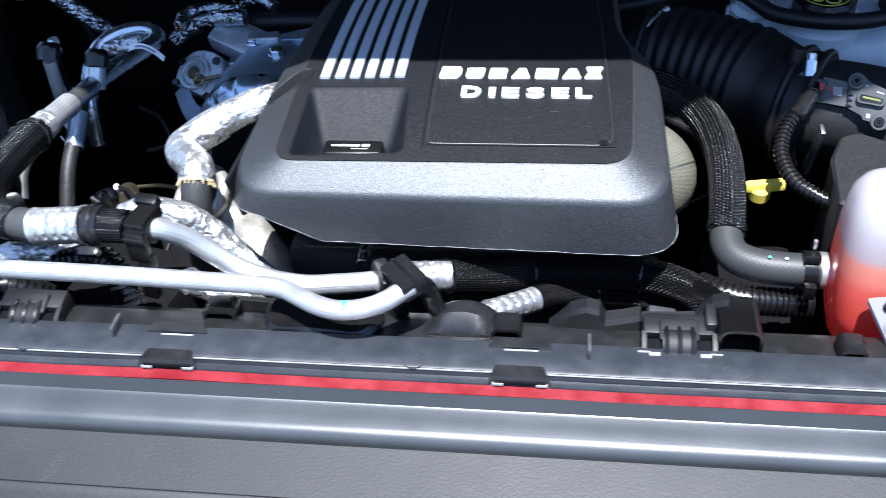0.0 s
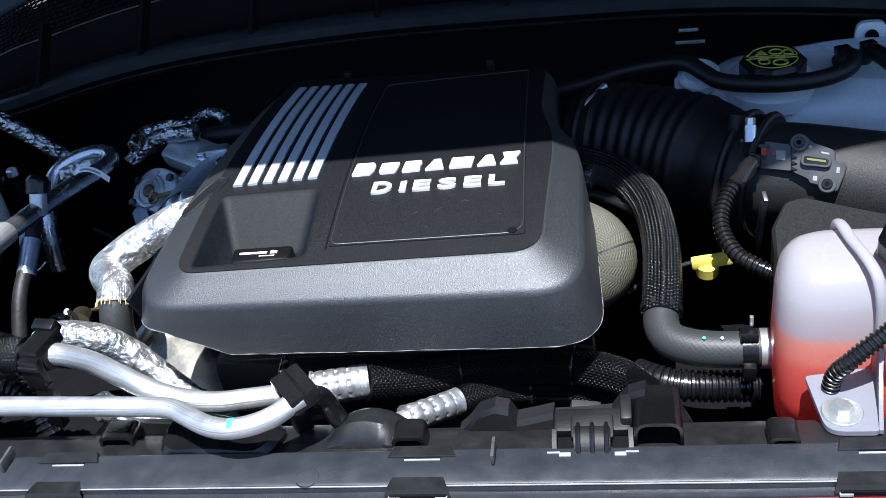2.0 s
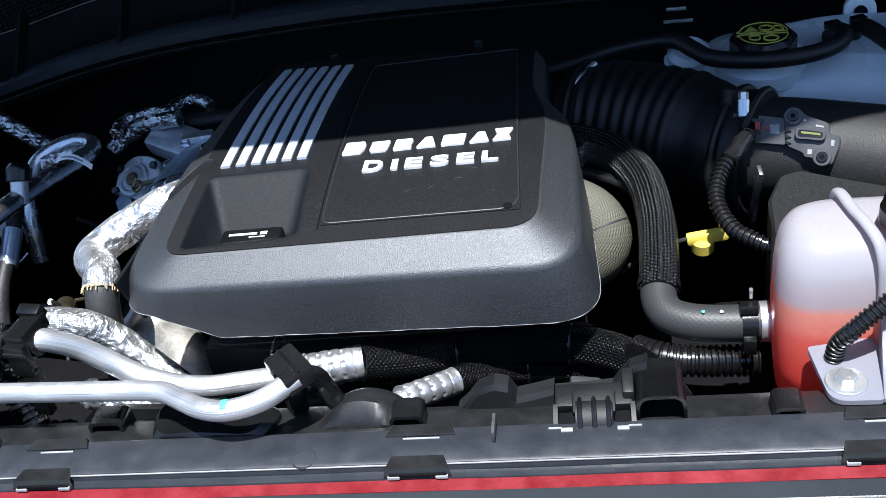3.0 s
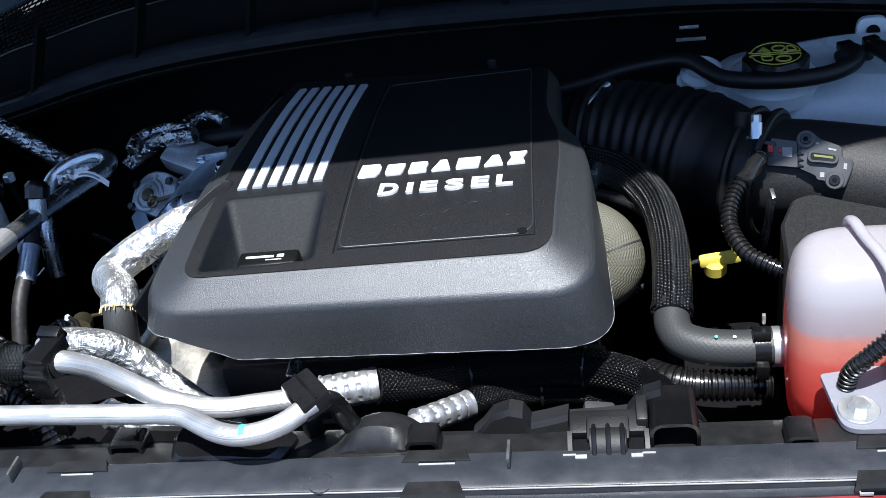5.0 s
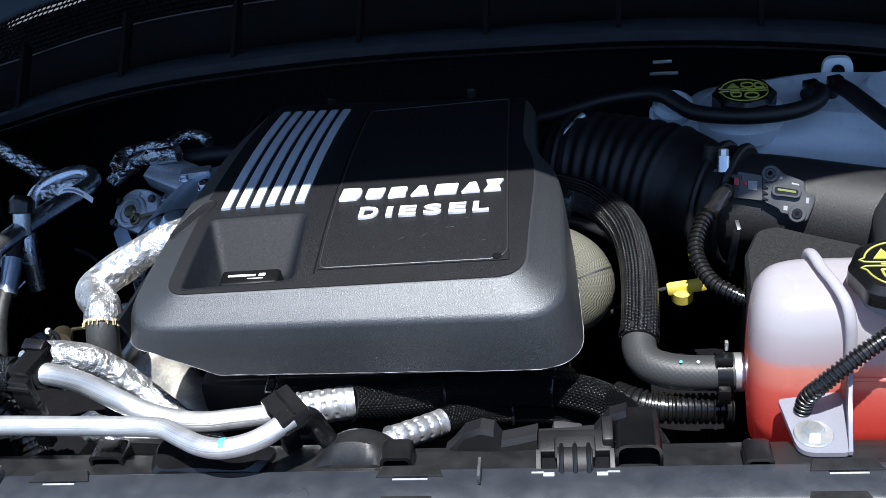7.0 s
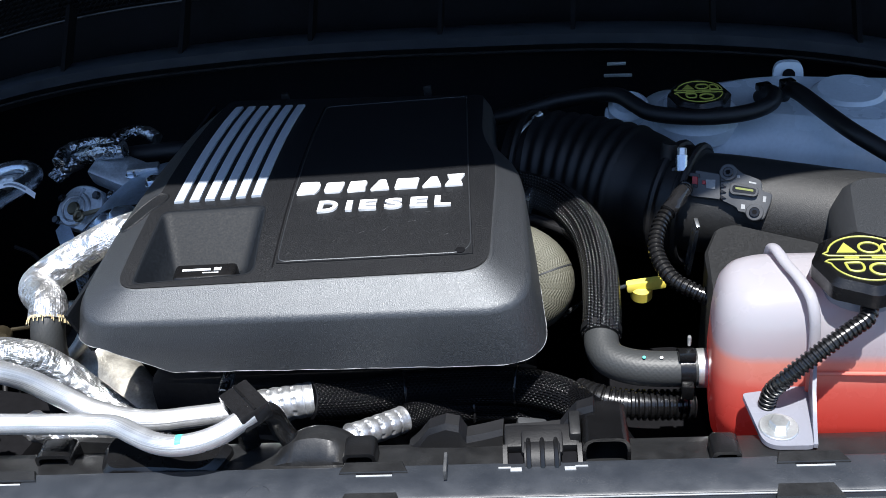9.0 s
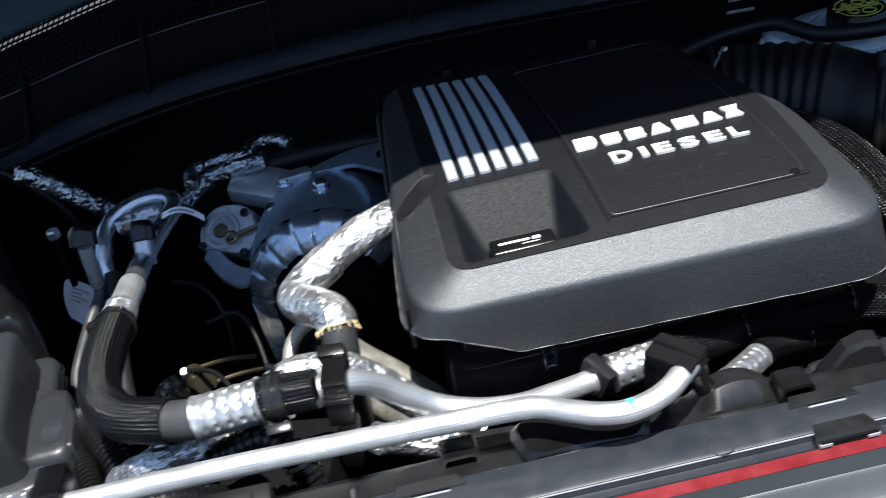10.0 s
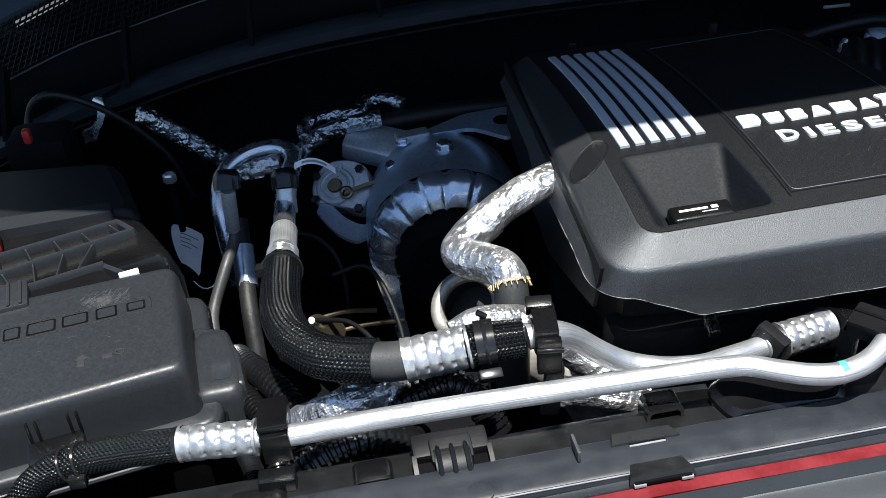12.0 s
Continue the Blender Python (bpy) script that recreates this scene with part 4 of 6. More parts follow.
tank_cap((0.444, 0.012, 1.2350), (0, -0.06, 1), 0.0365, 0.0165, tank)
single("tank_shelf", plate([(0.347, 0.085), (0.347, 0.153), (0.361, 0.195), (0.378, 0.203), (0.452, 0.168), (0.460, 0.085)], 0.006, 1.06, 1.165, 0.003), "intake", "grained dark grey plastic shelf behind the coolant tank", "shelf")
hose("corrugated_tube", [(0.374, -0.043, 1.156), (0.376, -0.044, 1.170), (0.383, -0.046, 1.182), (0.396, -0.043, 1.195), (0.414, -0.036, 1.208), (0.431, -0.028, 1.217), (0.441, -0.022, 1.222), (0.444, -0.012, 1.228)], 0.0058, "conduit", "thin black corrugated tube rising from the tank bolt", "conduit", corr(0.0038), 0.0007, 14)

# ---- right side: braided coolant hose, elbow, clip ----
hose_thing("braided_hose", [(0.10, 0.31, 1.155), (0.135, 0.292, 1.162), (0.175, 0.272, 1.166), (0.212, 0.248, 1.165), (0.240, 0.204, 1.160), (0.252, 0.150, 1.154), (0.2545, 0.097, 1.144), (0.2535, 0.064, 1.134)], 0.0175, "braidlit", "thick coolant hose in black braided sleeving", seg=30, step=0.003, rfun=lambda s, L, a: 1 + 0.08 * math.cos(2 * a) + 0.06 * math.cos(8 * a), ends=((0.985, 0.006, 1.02, "blackrubber"),))
elbow = thing("rubber_elbow", (0.29, 0.03, 1.11), "dark grey rubber elbow hose with clip into the tank", "hose")
part("elbow_hose", sweep([(0.2535, 0.068, 1.136), (0.2545, 0.054, 1.132), (0.262, 0.041, 1.129), (0.281, 0.033, 1.128), (0.308, 0.031, 1.128), (0.331, 0.033, 1.128)], 0.0150, 24, 0.004), "rubberbraid", elbow)
part("collar", sweep([(0.331, 0.033, 1.128), (0.339, 0.0335, 1.128)], 0.0165, 24, 0.002), "zinc", elbow, "silver metal collar")
clip = part("spring_clip", sweep([(0.3165, 0.032, 1.128), (0.3285, 0.033, 1.128)], 0.0168, 24, 0.002), "black", elbow, "black quick-release clip")
part("latch", rbox((0.3225, 0.0285, 1.1455), (0.014, 0.012, 0.008), 0.0015, (-14, 0, 3)), "black", clip)
part("latch", rbox((0.3225, 0.010, 1.123), (0.010, 0.008, 0.014), 0.0015), "black", clip)
part("pin", rbox((0.3245, 0.036, 1.154), (0.003, 0.004, 0.009), 0.001), "zinc", clip)
for s, c in ((0.288, "green"), (0.302, "label")):
    part("paint_dot", disc((s, 0.0265 + (s - .288) * 0, 1.1435), (0, -0.3, 1), 0.0014, 0.0008, 12, 0.0002), c, elbow)

hose_thing("tan_hose", [(0.10, 0.208, 1.150), (0.155, 0.194, 1.147), (0.189, 0.183, 1.138), (0.202, 0.171, 1.124), (0.199, 0.164, 1.109), (0.184, 0.163, 1.096), (0.155, 0.168, 1.086)], 0.0275, "tanbraid", "wide hose in olive-tan woven sleeve", seg=32, step=0.005, ends=((0.62, 0.0015, 1.012, "sticker"),))
hose("black_pipe", [(0.16, 0.235, 1.150), (0.19, 0.235, 1.150), (0.225, 0.215, 1.146), (0.243, 0.19, 1.13), (0.25, 0.17, 1.10)], 0.006, "gloss", "thin black pipe beside the engine cover", "pipe")
single("blue_bracket", rbox((0.1835, 0.243, 1.168), (0.006, 0.016, 0.022), 0.001, (0, 0, -15)), "steel", "small grey steel bracket beside the cover", "bracket")

dip = thing("dipstick", (0.29, 0.18, 1.09), "yellow plastic dipstick handle on a thin rod", "dipstick")
part("handle", rbox((0.2975, 0.176, 1.113), (0.038, 0.0095, 0.011), 0.003, (0, -8, 4)), "yellow", dip)
part("ring", disc((0.2935, 0.178, 1.098), (0, -0.15, 1), 0.0105, 0.014, 24, 0.003), "yellow", dip)
part("rod", sweep([(0.281, 0.181, 1.108), (0.265, 0.187, 1.098), (0.24, 0.196, 1.08), (0.21, 0.20, 1.05)], 0.0022, 8, 0.01), "steel", dip)

hose("corrugated_hose", [(0.234, 0.034, 1.098), (0.250, 0.024, 1.100), (0.268, 0.020, 1.099), (0.285, 0.020, 1.098), (0.330, 0.026, 1.094)], 0.0120, "conduit", "wide black corrugated hose below the elbow", "hose", corr(0.0052, 0.10), 0.0009, 18)
hose("netted_cable", [(0.205, 0.030, 1.100), (0.225, 0.020, 1.108), (0.248, 0.000, 1.110), (0.268, -0.028, 1.104), (0.285, -0.06, 1.09), (0.295, -0.08, 1.06)], 0.0095, "braiddim", "flat black netted cable over the shroud", "cable", seg=14, step=0.004)

# ---- right side: air intake ----
intake = thing("air_intake", (0.33, 0.31, 1.06), "black air intake with a ribbed rubber bellows", "air intake")
AX = [(0.165, 0.385, 1.130), (0.205, 0.372, 1.133), (0.250, 0.353, 1.134), (0.295, 0.328, 1.133), (0.325, 0.305, 1.133), (0.352, 0.290, 1.133)]


def bellows(s, L, a):
    x = s / L
    if 0.12 < x < 0.66:
        return 1.0 + 0.022 * math.cos(2 * math.pi * (x - 0.12) / 0.072)
    return 0.93 if x < 0.12 else 0.98 - 0.08 * min(1, (x - 0.66) / 0.12)


part("bellows", sweep(AX, 0.066, 40, 0.0025, bellows), "blackrubber", intake, "ribbed black rubber bellows")
part("intake_tube", sweep([(0.335, 0.302, 1.133), (0.385, 0.293, 1.132), (0.45, 0.273, 1.130), (0.56, 0.236, 1.128), (0.66, 0.201, 1.126)], 0.0555, 40, 0.012, lambda s, L, a: 0.93 + 0.1 * s / L), "intake", intake, "grained dark grey plastic intake tube")
for p, ax, R in (((0.330, 0.301, 1.133), (0.87, -0.46, 0), 0.061), ((0.350, 0.293, 1.133), (0.9, -0.4, 0), 0.061)):
    part("lip", torus(p, ax, R, 0.0045, 40, 8), "blackrubber", intake)
jub = part("hose_clamp", sweep([Vector((0.340, 0.297, 1.133)) + Vector((0.89, -0.44, 0)) * t for t in (-0.005, 0.005)], 0.0605, 40, 0.01), "blackrubber", intake)
part("worm_screw", sweep([(0.3345, 0.268, 1.186), (0.3350, 0.277, 1.199)], 0.0062, 14, 0.002), "steel", jub, "zinc worm-drive screw")
part("screw_head", disc((0.3350, 0.277, 1.199), (0.03, 0.55, 0.83), 0.0048, 0.008, 6, 0.001), "zinc", jub)
part("rear_clamp", torus((0.177, 0.381, 1.131), (0.93, -0.3, 0.05), 0.0635, 0.0045, 40, 8), "blackrubber", intake)
part("clamp_band", sweep([(0.166, 0.355, 1.186), (0.176, 0.366, 1.193), (0.184, 0.376, 1.195)], 0.0022, 8, 0.003, flat=0.6), "zinc", intake, "shiny clamp band")
part("clamp_screw", disc((0.184, 0.376, 1.195), (0.6, 0.7, 0.2), 0.0038, 0.012, 12, 0.001), "zinc", intake)
part("screw_tower", sweep([(0.322, 0.288, 1.189), (0.324, 0.292, 1.205)], 0.008, 14, 0.004), "blackrubber", intake)

sensor = thing("air_sensor", (0.39, 0.23, 1.178), "grey plastic airflow sensor with connector on the intake tube", "sensor")
SN = Vector((-0.22, -0.78, 0.585)).normalized()
SE = Vector((0.949, -0.309, -0.056)).normalized()
SU = SN.cross(SE)
sm = Matrix.Translation((0.403, 0.231, 1.160)) @ Matrix((SE, SU, SN)).transposed().to_4x4()


def on(m, pts, z0, z1, r=0.003, bevel=0.0008):
    o = roundpoly(pts, r, 4, 2)
    mid = sum(o, Vector((0, 0))) / len(o)
    inn = [p + (mid - p).normalized() * bevel for p in o]
    return loft([[m @ Vector((p.x, p.y, z0)) for p in o], [m @ Vector((p.x, p.y, z1 - bevel)) for p in o], [m @ Vector((p.x, p.y, z1)) for p in inn]])


base = part("sensor_plate", on(sm, [(-0.0404, 0.0295), (-0.039, 0.0400), (-0.0300, 0.0410), (-0.0222, 0.0356), (-0.0013, 0.0313), (0.0008, 0.0213), (0.0111, 0.0209), (0.0118, 0.0115), (0.0088, -0.0060), (-0.0050, -0.0085), (-0.0090, -0.0025), (-0.0168, -0.0031), (-0.0182, 0.0005), (-0.0353, 0.0053)], -0.012, 0.000, 0.0035), "sensor", sensor, "dark grey plastic sensor plate")
for x, y in ((-0.0335, 0.0330), (-0.0008, -0.0005)):
    part("boss", disc(sm @ Vector((x, y, -0.004)), SN, 0.0085, 0.0065, 24, 0.0008), "sensor", base)
    part("socket_screw", disc(sm @ Vector((x, y, 0.0025)), SN, 0.0050, 0.0016, 18, 0.0005), "gloss", base)
    part("screw_socket", disc(sm @ Vector((x, y, 0.0041)), SN, 0.0024, 0.0003, 6), "void", base)
part("raised_window", on(sm, [(-0.0292, 0.0235), (-0.0015, 0.0240), (-0.0010, 0.0140), (-0.0280, 0.0120)], -0.001, 0.0045, 0.0048), "sensor", base)
part("window_recess", on(sm, [(-0.0262, 0.0215), (-0.0040, 0.0220), (-0.0036, 0.0160), (-0.0255, 0.0147)], 0.0040, 0.0047, 0.0026, 0.0002), "black", base)
part("slot", on(sm, [(-0.0235, 0.0199), (-0.0063, 0.0205), (-0.0059, 0.0184), (-0.0231, 0.0179)], 0.0044, 0.0051, 0.0008, 0.0002), "slotgreen", base)
for q in ([(-0.0248, 0.0319), (-0.0222, 0.0324), (-0.0216, 0.0301), (-0.0242, 0.0296)], [(-0.0126, 0.0283), (-0.0055, 0.0280), (-0.0052, 0.0264), (-0.0122, 0.0266)], [(0.0035, 0.0165), (0.0065, 0.0167), (0.0072, 0.0110), (0.0043, 0.0110)], [(-0.0150, 0.0048), (-0.0112, 0.0052), (-0.0106, 0.0008), (-0.0143, 0.0004)]):
    part("print_bar", on(sm, q, -0.0004, 0.0003, 0.0003, 0.0001), "scuff", base)
for k in range(4):
    part("tooth", on(sm, [(-0.0392 + 0.0012 * k, 0.0265 - 0.0055 * k), (-0.0335 + 0.0012 * k, 0.0245 - 0.0055 * k), (-0.0385 + 0.0012 * k, 0.0225 - 0.0055 * k)], -0.003, 0.002, 0.0004, 0.0002), "black", base)
plug = part("plug", on(sm, [(-0.0650, 0.0299), (-0.0404, 0.0305), (-0.0350, 0.0055), (-0.0640, 0.0030)], -0.013, -0.0005, 0.002), "sensor", sensor, "dark grey wiring plug")
part("pale_label", on(sm, [(-0.0530, 0.0222), (-0.0440, 0.0238), (-0.0424, 0.0146), (-0.0508, 0.0140)], -0.0008, 0.0002, 0.0003, 0.0001), "scuff", plug, "pale square label")
part("red_lock", on(sm, [(-0.0665, 0.0228), (-0.0612, 0.0232), (-0.0596, 0.0156), (-0.0648, 0.0153)], -0.002, 0.0025, 0.0008, 0.0004), "redplastic", plug, "small red locking tab")
part("red_lock", on(sm, [(-0.0562, 0.0208), (-0.0530, 0.0210), (-0.0520, 0.0172), (-0.0553, 0.0170)], -0.002, 0.0012, 0.0006, 0.0003), "redplastic", plug)
part("plug_latch", on(sm, [(-0.0770, 0.0260), (-0.0600, 0.0265), (-0.0585, 0.0225), (-0.0755, 0.0220)], -0.010, 0.001, 0.001, 0.0005), "black", plug)
part("plug_latch", on(sm, [(-0.0760, 0.0170), (-0.0600, 0.0160), (-0.0590, 0.0125), (-0.0745, 0.0130)], -0.010, 0.001, 0.001, 0.0005), "black", plug)
part("plug_tail", on(sm, [(-0.0890, 0.0300), (-0.0760, 0.0300), (-0.0720, 0.0090), (-0.0880, 0.0070)], -0.016, 0.001, 0.003, 0.002), "gloss", plug)
hose("wiring_conduit", [(0.338, 0.250, 1.178), (0.330, 0.232, 1.177), (0.320, 0.216, 1.173), (0.3095, 0.197, 1.165), (0.3055, 0.170, 1.155), (0.317, 0.142, 1.145), (0.337, 0.127, 1.140), (0.36, 0.118, 1.134)], 0.0068, "conduit", "black corrugated wiring conduit from the sensor", "conduit", corr(0.0052), 0.0009, 14)
single("tape_wrap", sweep([(0.334, 0.240, 1.1785), (0.327, 0.226, 1.1765), (0.318, 0.212, 1.172)], 0.0080, 14, 0.003, wrinkle(0.18, 1.4, 2.0)), "gloss", "shiny black tape wrapped round the conduit end", "tape")
single("sensor_bracket", rbox((0.343, 0.215, 1.13), (0.004, 0.012, 0.075), 0.001, (18, 0, 10)), "steel", "thin steel strip below the sensor", "bracket")
single("air_box", loft([[Vector((p.x, p.y, z)) for p in roundpoly([(0.455 - i, 0.10 + i), (0.70, 0.08 + i), (0.70, 0.26), (0.475 - i, 0.24)], 0.02, 6, 4)] for i, z in ((0.0, 0.90), (0.004, 1.165), (-0.004, 1.185), (-0.012, 1.19))]), "cover", "grained dark grey air filter box", "air box")

# ---- right rear: reservoir on the firewall ----
res = thing("washer_reservoir", (0.42, 0.50, 1.02), "frosted blue-white plastic reservoir with black cap", "reservoir")


def res_ring(i, z):
    c = [(0.275 + i, 0.438 + i), (0.44, 0.405 + i), (0.62 - i, 0.375 + i), (0.66 - i, 0.58 - i), (0.46, 0.60 - i), (0.295 + i, 0.56 - i)]
    return [Vector((p.x, p.y, z)) for p in roundpoly(c, 0.03, 6, 5)]


part("reservoir_body", loft([res_ring(0.01, 1.0), res_ring(0.0, 1.02), res_ring(0.0, 1.105), res_ring(0.008, 1.135), res_ring(0.022, 1.152), res_ring(0.045, 1.162)]), "reservoir", res, sharp=60)
part("dome", disc((0.368, 0.466, 1.14), (0, -0.08, 1), 0.052, 0.03, 32, 0.014), "reservoir", res)
part("dome", disc((0.545, 0.50, 1.14), (0, -0.05, 1), 0.05, 0.028, 32, 0.014), "reservoir", res)
tank_cap((0.3685, 0.452, 1.166), (0, -0.06, 1), 0.034, 0.024, res)
ear = part("fixing_ear", loft([[Vector((p.x, y + (p.y - 1.16) * 0.3, p.y)) for p in roundpoly([(0.466, 1.11), (0.508, 1.11), (0.504, 1.174), (0.470, 1.174)], [0.004, 0.004, 0.012, 0.012], 5, 4)] for y in (0.563, 0.571)]), "reservoir", res)
part("ear_screw", disc((0.487, 0.561, 1.160), (0, -1, 0.2), 0.0075, 0.004, 20, 0.001), "void", ear)
part("side_bracket", rbox((0.284, 0.468, 1.125), (0.045, 0.012, 0.075), 0.006, (-8, 0, -8)), "reservoir", res)
part("side_bracket", disc((0.290, 0.476, 1.155), (0, -0.4, 1), 0.024, 0.016, 24, 0.006), "reservoir", res)
rh = hose_thing("reservoir_hose", [(0.120, 0.47, 1.150), (0.165, 0.472, 1.160), (0.205, 0.476, 1.170), (0.252, 0.470, 1.180), (0.278, 0.458, 1.184), (0.296, 0.440, 1.180), (0.316, 0.424, 1.176), (0.366, 0.410, 1.177), (0.412, 0.411, 1.180), (0.440, 0.424, 1.183), (0.451, 0.446, 1.184), (0.447, 0.466, 1.180), (0.441, 0.478, 1.168)], 0.0092, "blackrubber", "black rubber hose across the reservoir", seg=18)
for t in (0.299, 0.3035, 0.311):
    part("printed_line", torus((t, 0.4385 - (t - 0.299) * 0.55, 1.1785 - (t - 0.299) * 0.4), (0.75, -0.55, -0.4), 0.0090, 0.0007, 20, 6), "label", rh, "white printed line")
hose("overflow_hose", [(0.466, 0.490, 1.160), (0.470, 0.474, 1.180), (0.478, 0.452, 1.185), (0.488, 0.428, 1.184), (0.503, 0.388, 1.183), (0.520, 0.355, 1.180), (0.560, 0.32, 1.165)], 0.0092, "blackrubber", "black rubber overflow hose on the reservoir", seg=16)
for c in ((0.443, 0.474, 1.183), (0.469, 0.474, 1.187)):
    single("hose_clip", rbox(c, (0.016, 0.012, 0.009), 0.002, (0, 0, 20)), "black", "small black clip on the reservoir hose", "clip", "clips on the reservoir")
for at, w in (((0.279, 0.60, 1.165), 0.024), ((0.281, 0.595, 1.151), 0.036)):
    single("metal_tab", rbox(at, (w, 0.003, 0.004), 0.0008), "zinc", "bright metal edge by the reservoir", "tab", "tabs by the reservoir")


# ---- centre front: refrigerant pipes ----
low = thing("lower_pipe", (-0.2, -0.12, 1.15), "straight bright aluminium refrigerant pipe along the shroud", "pipe")
part("pipe", sweep([(-0.462, -0.1232, 1.1825), (-0.446, -0.1235, 1.1830), (-0.429, -0.1235, 1.181), (-0.352, -0.1205, 1.184), (-0.260, -0.1175, 1.186), (-0.171, -0.1155, 1.187), (-0.118, -0.1150, 1.188), (-0.100, -0.117, 1.1885), (-0.082, -0.126, 1.189), (-0.064, -0.135, 1.1905), (-0.046, -0.1385, 1.1915), (-0.028, -0.135, 1.193), (-0.014, -0.128, 1.195), (-0.004, -0.120, 1.198), (0.004, -0.113, 1.200)], 0.0078, 22, 0.004), "alu", low)
part("paint_mark", sweep([(-0.0445, -0.1388, 1.1918), (-0.0400, -0.1382, 1.1920)], 0.0080, 22, 0.002, caps=False, rfun=lambda s, L, a: 1.0 if math.cos(a + 0.3) > 0.45 else 0.9), "green", low, "turquoise paint dab")
part("tail", sweep([(0.000, -0.115, 1.199), (0.0085, -0.105, 1.195), (0.0125, -0.096, 1.183), (0.0155, -0.094, 1.168), (0.024, -0.093, 1.152), (0.034, -0.085, 1.135)], 0.0078, 16, 0.004), "conduit", low, "dull bent end of the pipe")
upp = thing("upper_pipe", (-0.15, -0.06, 1.12), "wide bright aluminium refrigerant pipe with an S bend", "pipe")
part("pipe", sweep([(-0.250, -0.068, 1.197), (-0.235, -0.0665, 1.1975), (-0.223, -0.060, 1.190), (-0.208, -0.051, 1.174), (-0.190, -0.047, 1.156), (-0.169, -0.047, 1.142), (-0.140, -0.050, 1.1345), (-0.109, -0.050, 1.132), (-0.085, -0.042, 1.129), (-0.065, -0.034, 1.126), (-0.034, -0.022, 1.123)], 0.0094, 24, 0.004), "alu", upp)
part("bead", torus((-0.050, -0.028, 1.1245), (0.93, 0.36, -0.09), 0.0098, 0.002, 24, 8), "ferrule", upp)
part("crimp", sweep([(-0.034, -0.022, 1.123), (0.0135, -0.0080, 1.1225)], 0.0143, 64, 0.0009, crimp), "ferrule", upp, "crimped aluminium hose end")
dclip = thing("pipe_clamp", (0.0, -0.105, 1.16), "square black plastic clamp joining both pipes", "clamp")
part("clamp_block", rbox((-0.003, -0.1045, 1.200), (0.036, 0.024, 0.015), 0.002, (8, -2, -46)), "gloss", dclip)
part("clamp_rib", rbox((-0.003, -0.1045, 1.2083), (0.035, 0.002, 0.001), 0.0003, (8, -2, -46)), "black", dclip)
part("clamp_jaw", rbox((-0.045, -0.028, 1.128), (0.013, 0.028, 0.026), 0.003, (18, 8, 38)), "gloss", dclip)
part("clamp_foot", rbox((-0.014, -0.090, 1.168), (0.012, 0.014, 0.044), 0.002, (0, 0, -46)), "black", dclip)
ferr = thing("hose_end", (0.06, -0.04, 1.09), "crimped aluminium hose end by the shroud", "hose end")
part("stub", sweep([(0.032, -0.070, 1.125), (0.055, -0.048, 1.118)], 0.0078, 18, 0.004), "alu", ferr)
part("crimp", sweep([(0.053, -0.050, 1.1185), (0.0885, -0.0125, 1.1050)], 0.0110, 64, 0.0009, crimp), "ferrule", ferr)
hose_thing("dark_braided_hose", [(0.012, -0.013, 1.125), (0.044, 0.006, 1.112), (0.081, 0.022, 1.106), (0.132, 0.030, 1.105), (0.177, 0.032, 1.106), (0.205, 0.027, 1.106), (0.232, 0.018, 1.100), (0.250, 0.002, 1.085), (0.262, -0.02, 1.06)], 0.0165, "braiddim", "thick black braided hose under the engine cover", ties=((0.29, 1.05), (0.62, 1.05)))
hose_thing("dark_braided_hose", [(0.012, -0.002, 1.106), (0.044, 0.012, 1.094), (0.078, 0.030, 1.088), (0.12, 0.045, 1.084), (0.16, 0.05, 1.08)], 0.012, "braiddim", "thinner black braided hose under the engine cover", ties=((0.5, 1.06),))
hose_thing("dark_braided_hose", [(0.086, -0.014, 1.104), (0.104, 0.007, 1.096), (0.131, 0.022, 1.088), (0.166, 0.030, 1.084), (0.20, 0.03, 1.078), (0.24, 0.015, 1.06)], 0.0125, "braiddim", "black braided hose from the lower crimp", ties=((0.4, 1.06),))
# foil sleeve beside the upper pipe
hose_thing("foil_sleeve", [(-0.300, 0.000, 1.150), (-0.276, 0.006, 1.156), (-0.246, 0.008, 1.152), (-0.224, 0.012, 1.134), (-0.200, 0.010, 1.110), (-0.172, 0.000, 1.092), (-0.140, -0.012, 1.075)], 0.0135, "foilfine", "silver foil sleeve wrapped round a hose", wrinkle(0.07, 1.6, 7.3), 0.003, 28, ends=((0.93, 0.022, 1.08, "gloss"),), category="sleeve")

# left bracket and the hose with its crimp
br = thing("hose_bracket", (-0.238, -0.068, 1.14), "black plastic pipe bracket standing on the shroud", "bracket")
part("bracket_loop", sweep([(-0.246, -0.0675, 1.197), (-0.229, -0.0665, 1.198)], 0.0140, 24, 0.004), "black", br)
part("bracket_block", rbox((-0.2370, -0.066, 1.206), (0.0180, 0.034, 0.014), 0.0015, (0, 0, -4)), "black", br)
part("bracket_front", rbox((-0.2370, -0.085, 1.192), (0.0180, 0.008, 0.030), 0.0015, (0, 0, -4)), "black", br)
part("bracket_leg", rbox((-0.235, -0.084, 1.158), (0.014, 0.009, 0.046), 0.0015, (0, 6, -4)), "black", br)
part("bracket_lug", rbox((-0.2385, -0.050, 1.212), (0.020, 0.010, 0.012), 0.0015, (20, 0, -4)), "black", br)
part("bracket_ridge", rbox((-0.2370, -0.0895, 1.200), (0.0195, 0.002, 0.004), 0.0006, (0, 0, -4)), "gloss", br)
SL = [(-0.252, -0.0675, 1.197), (-0.276, -0.066, 1.195), (-0.296, -0.0655, 1.193)]
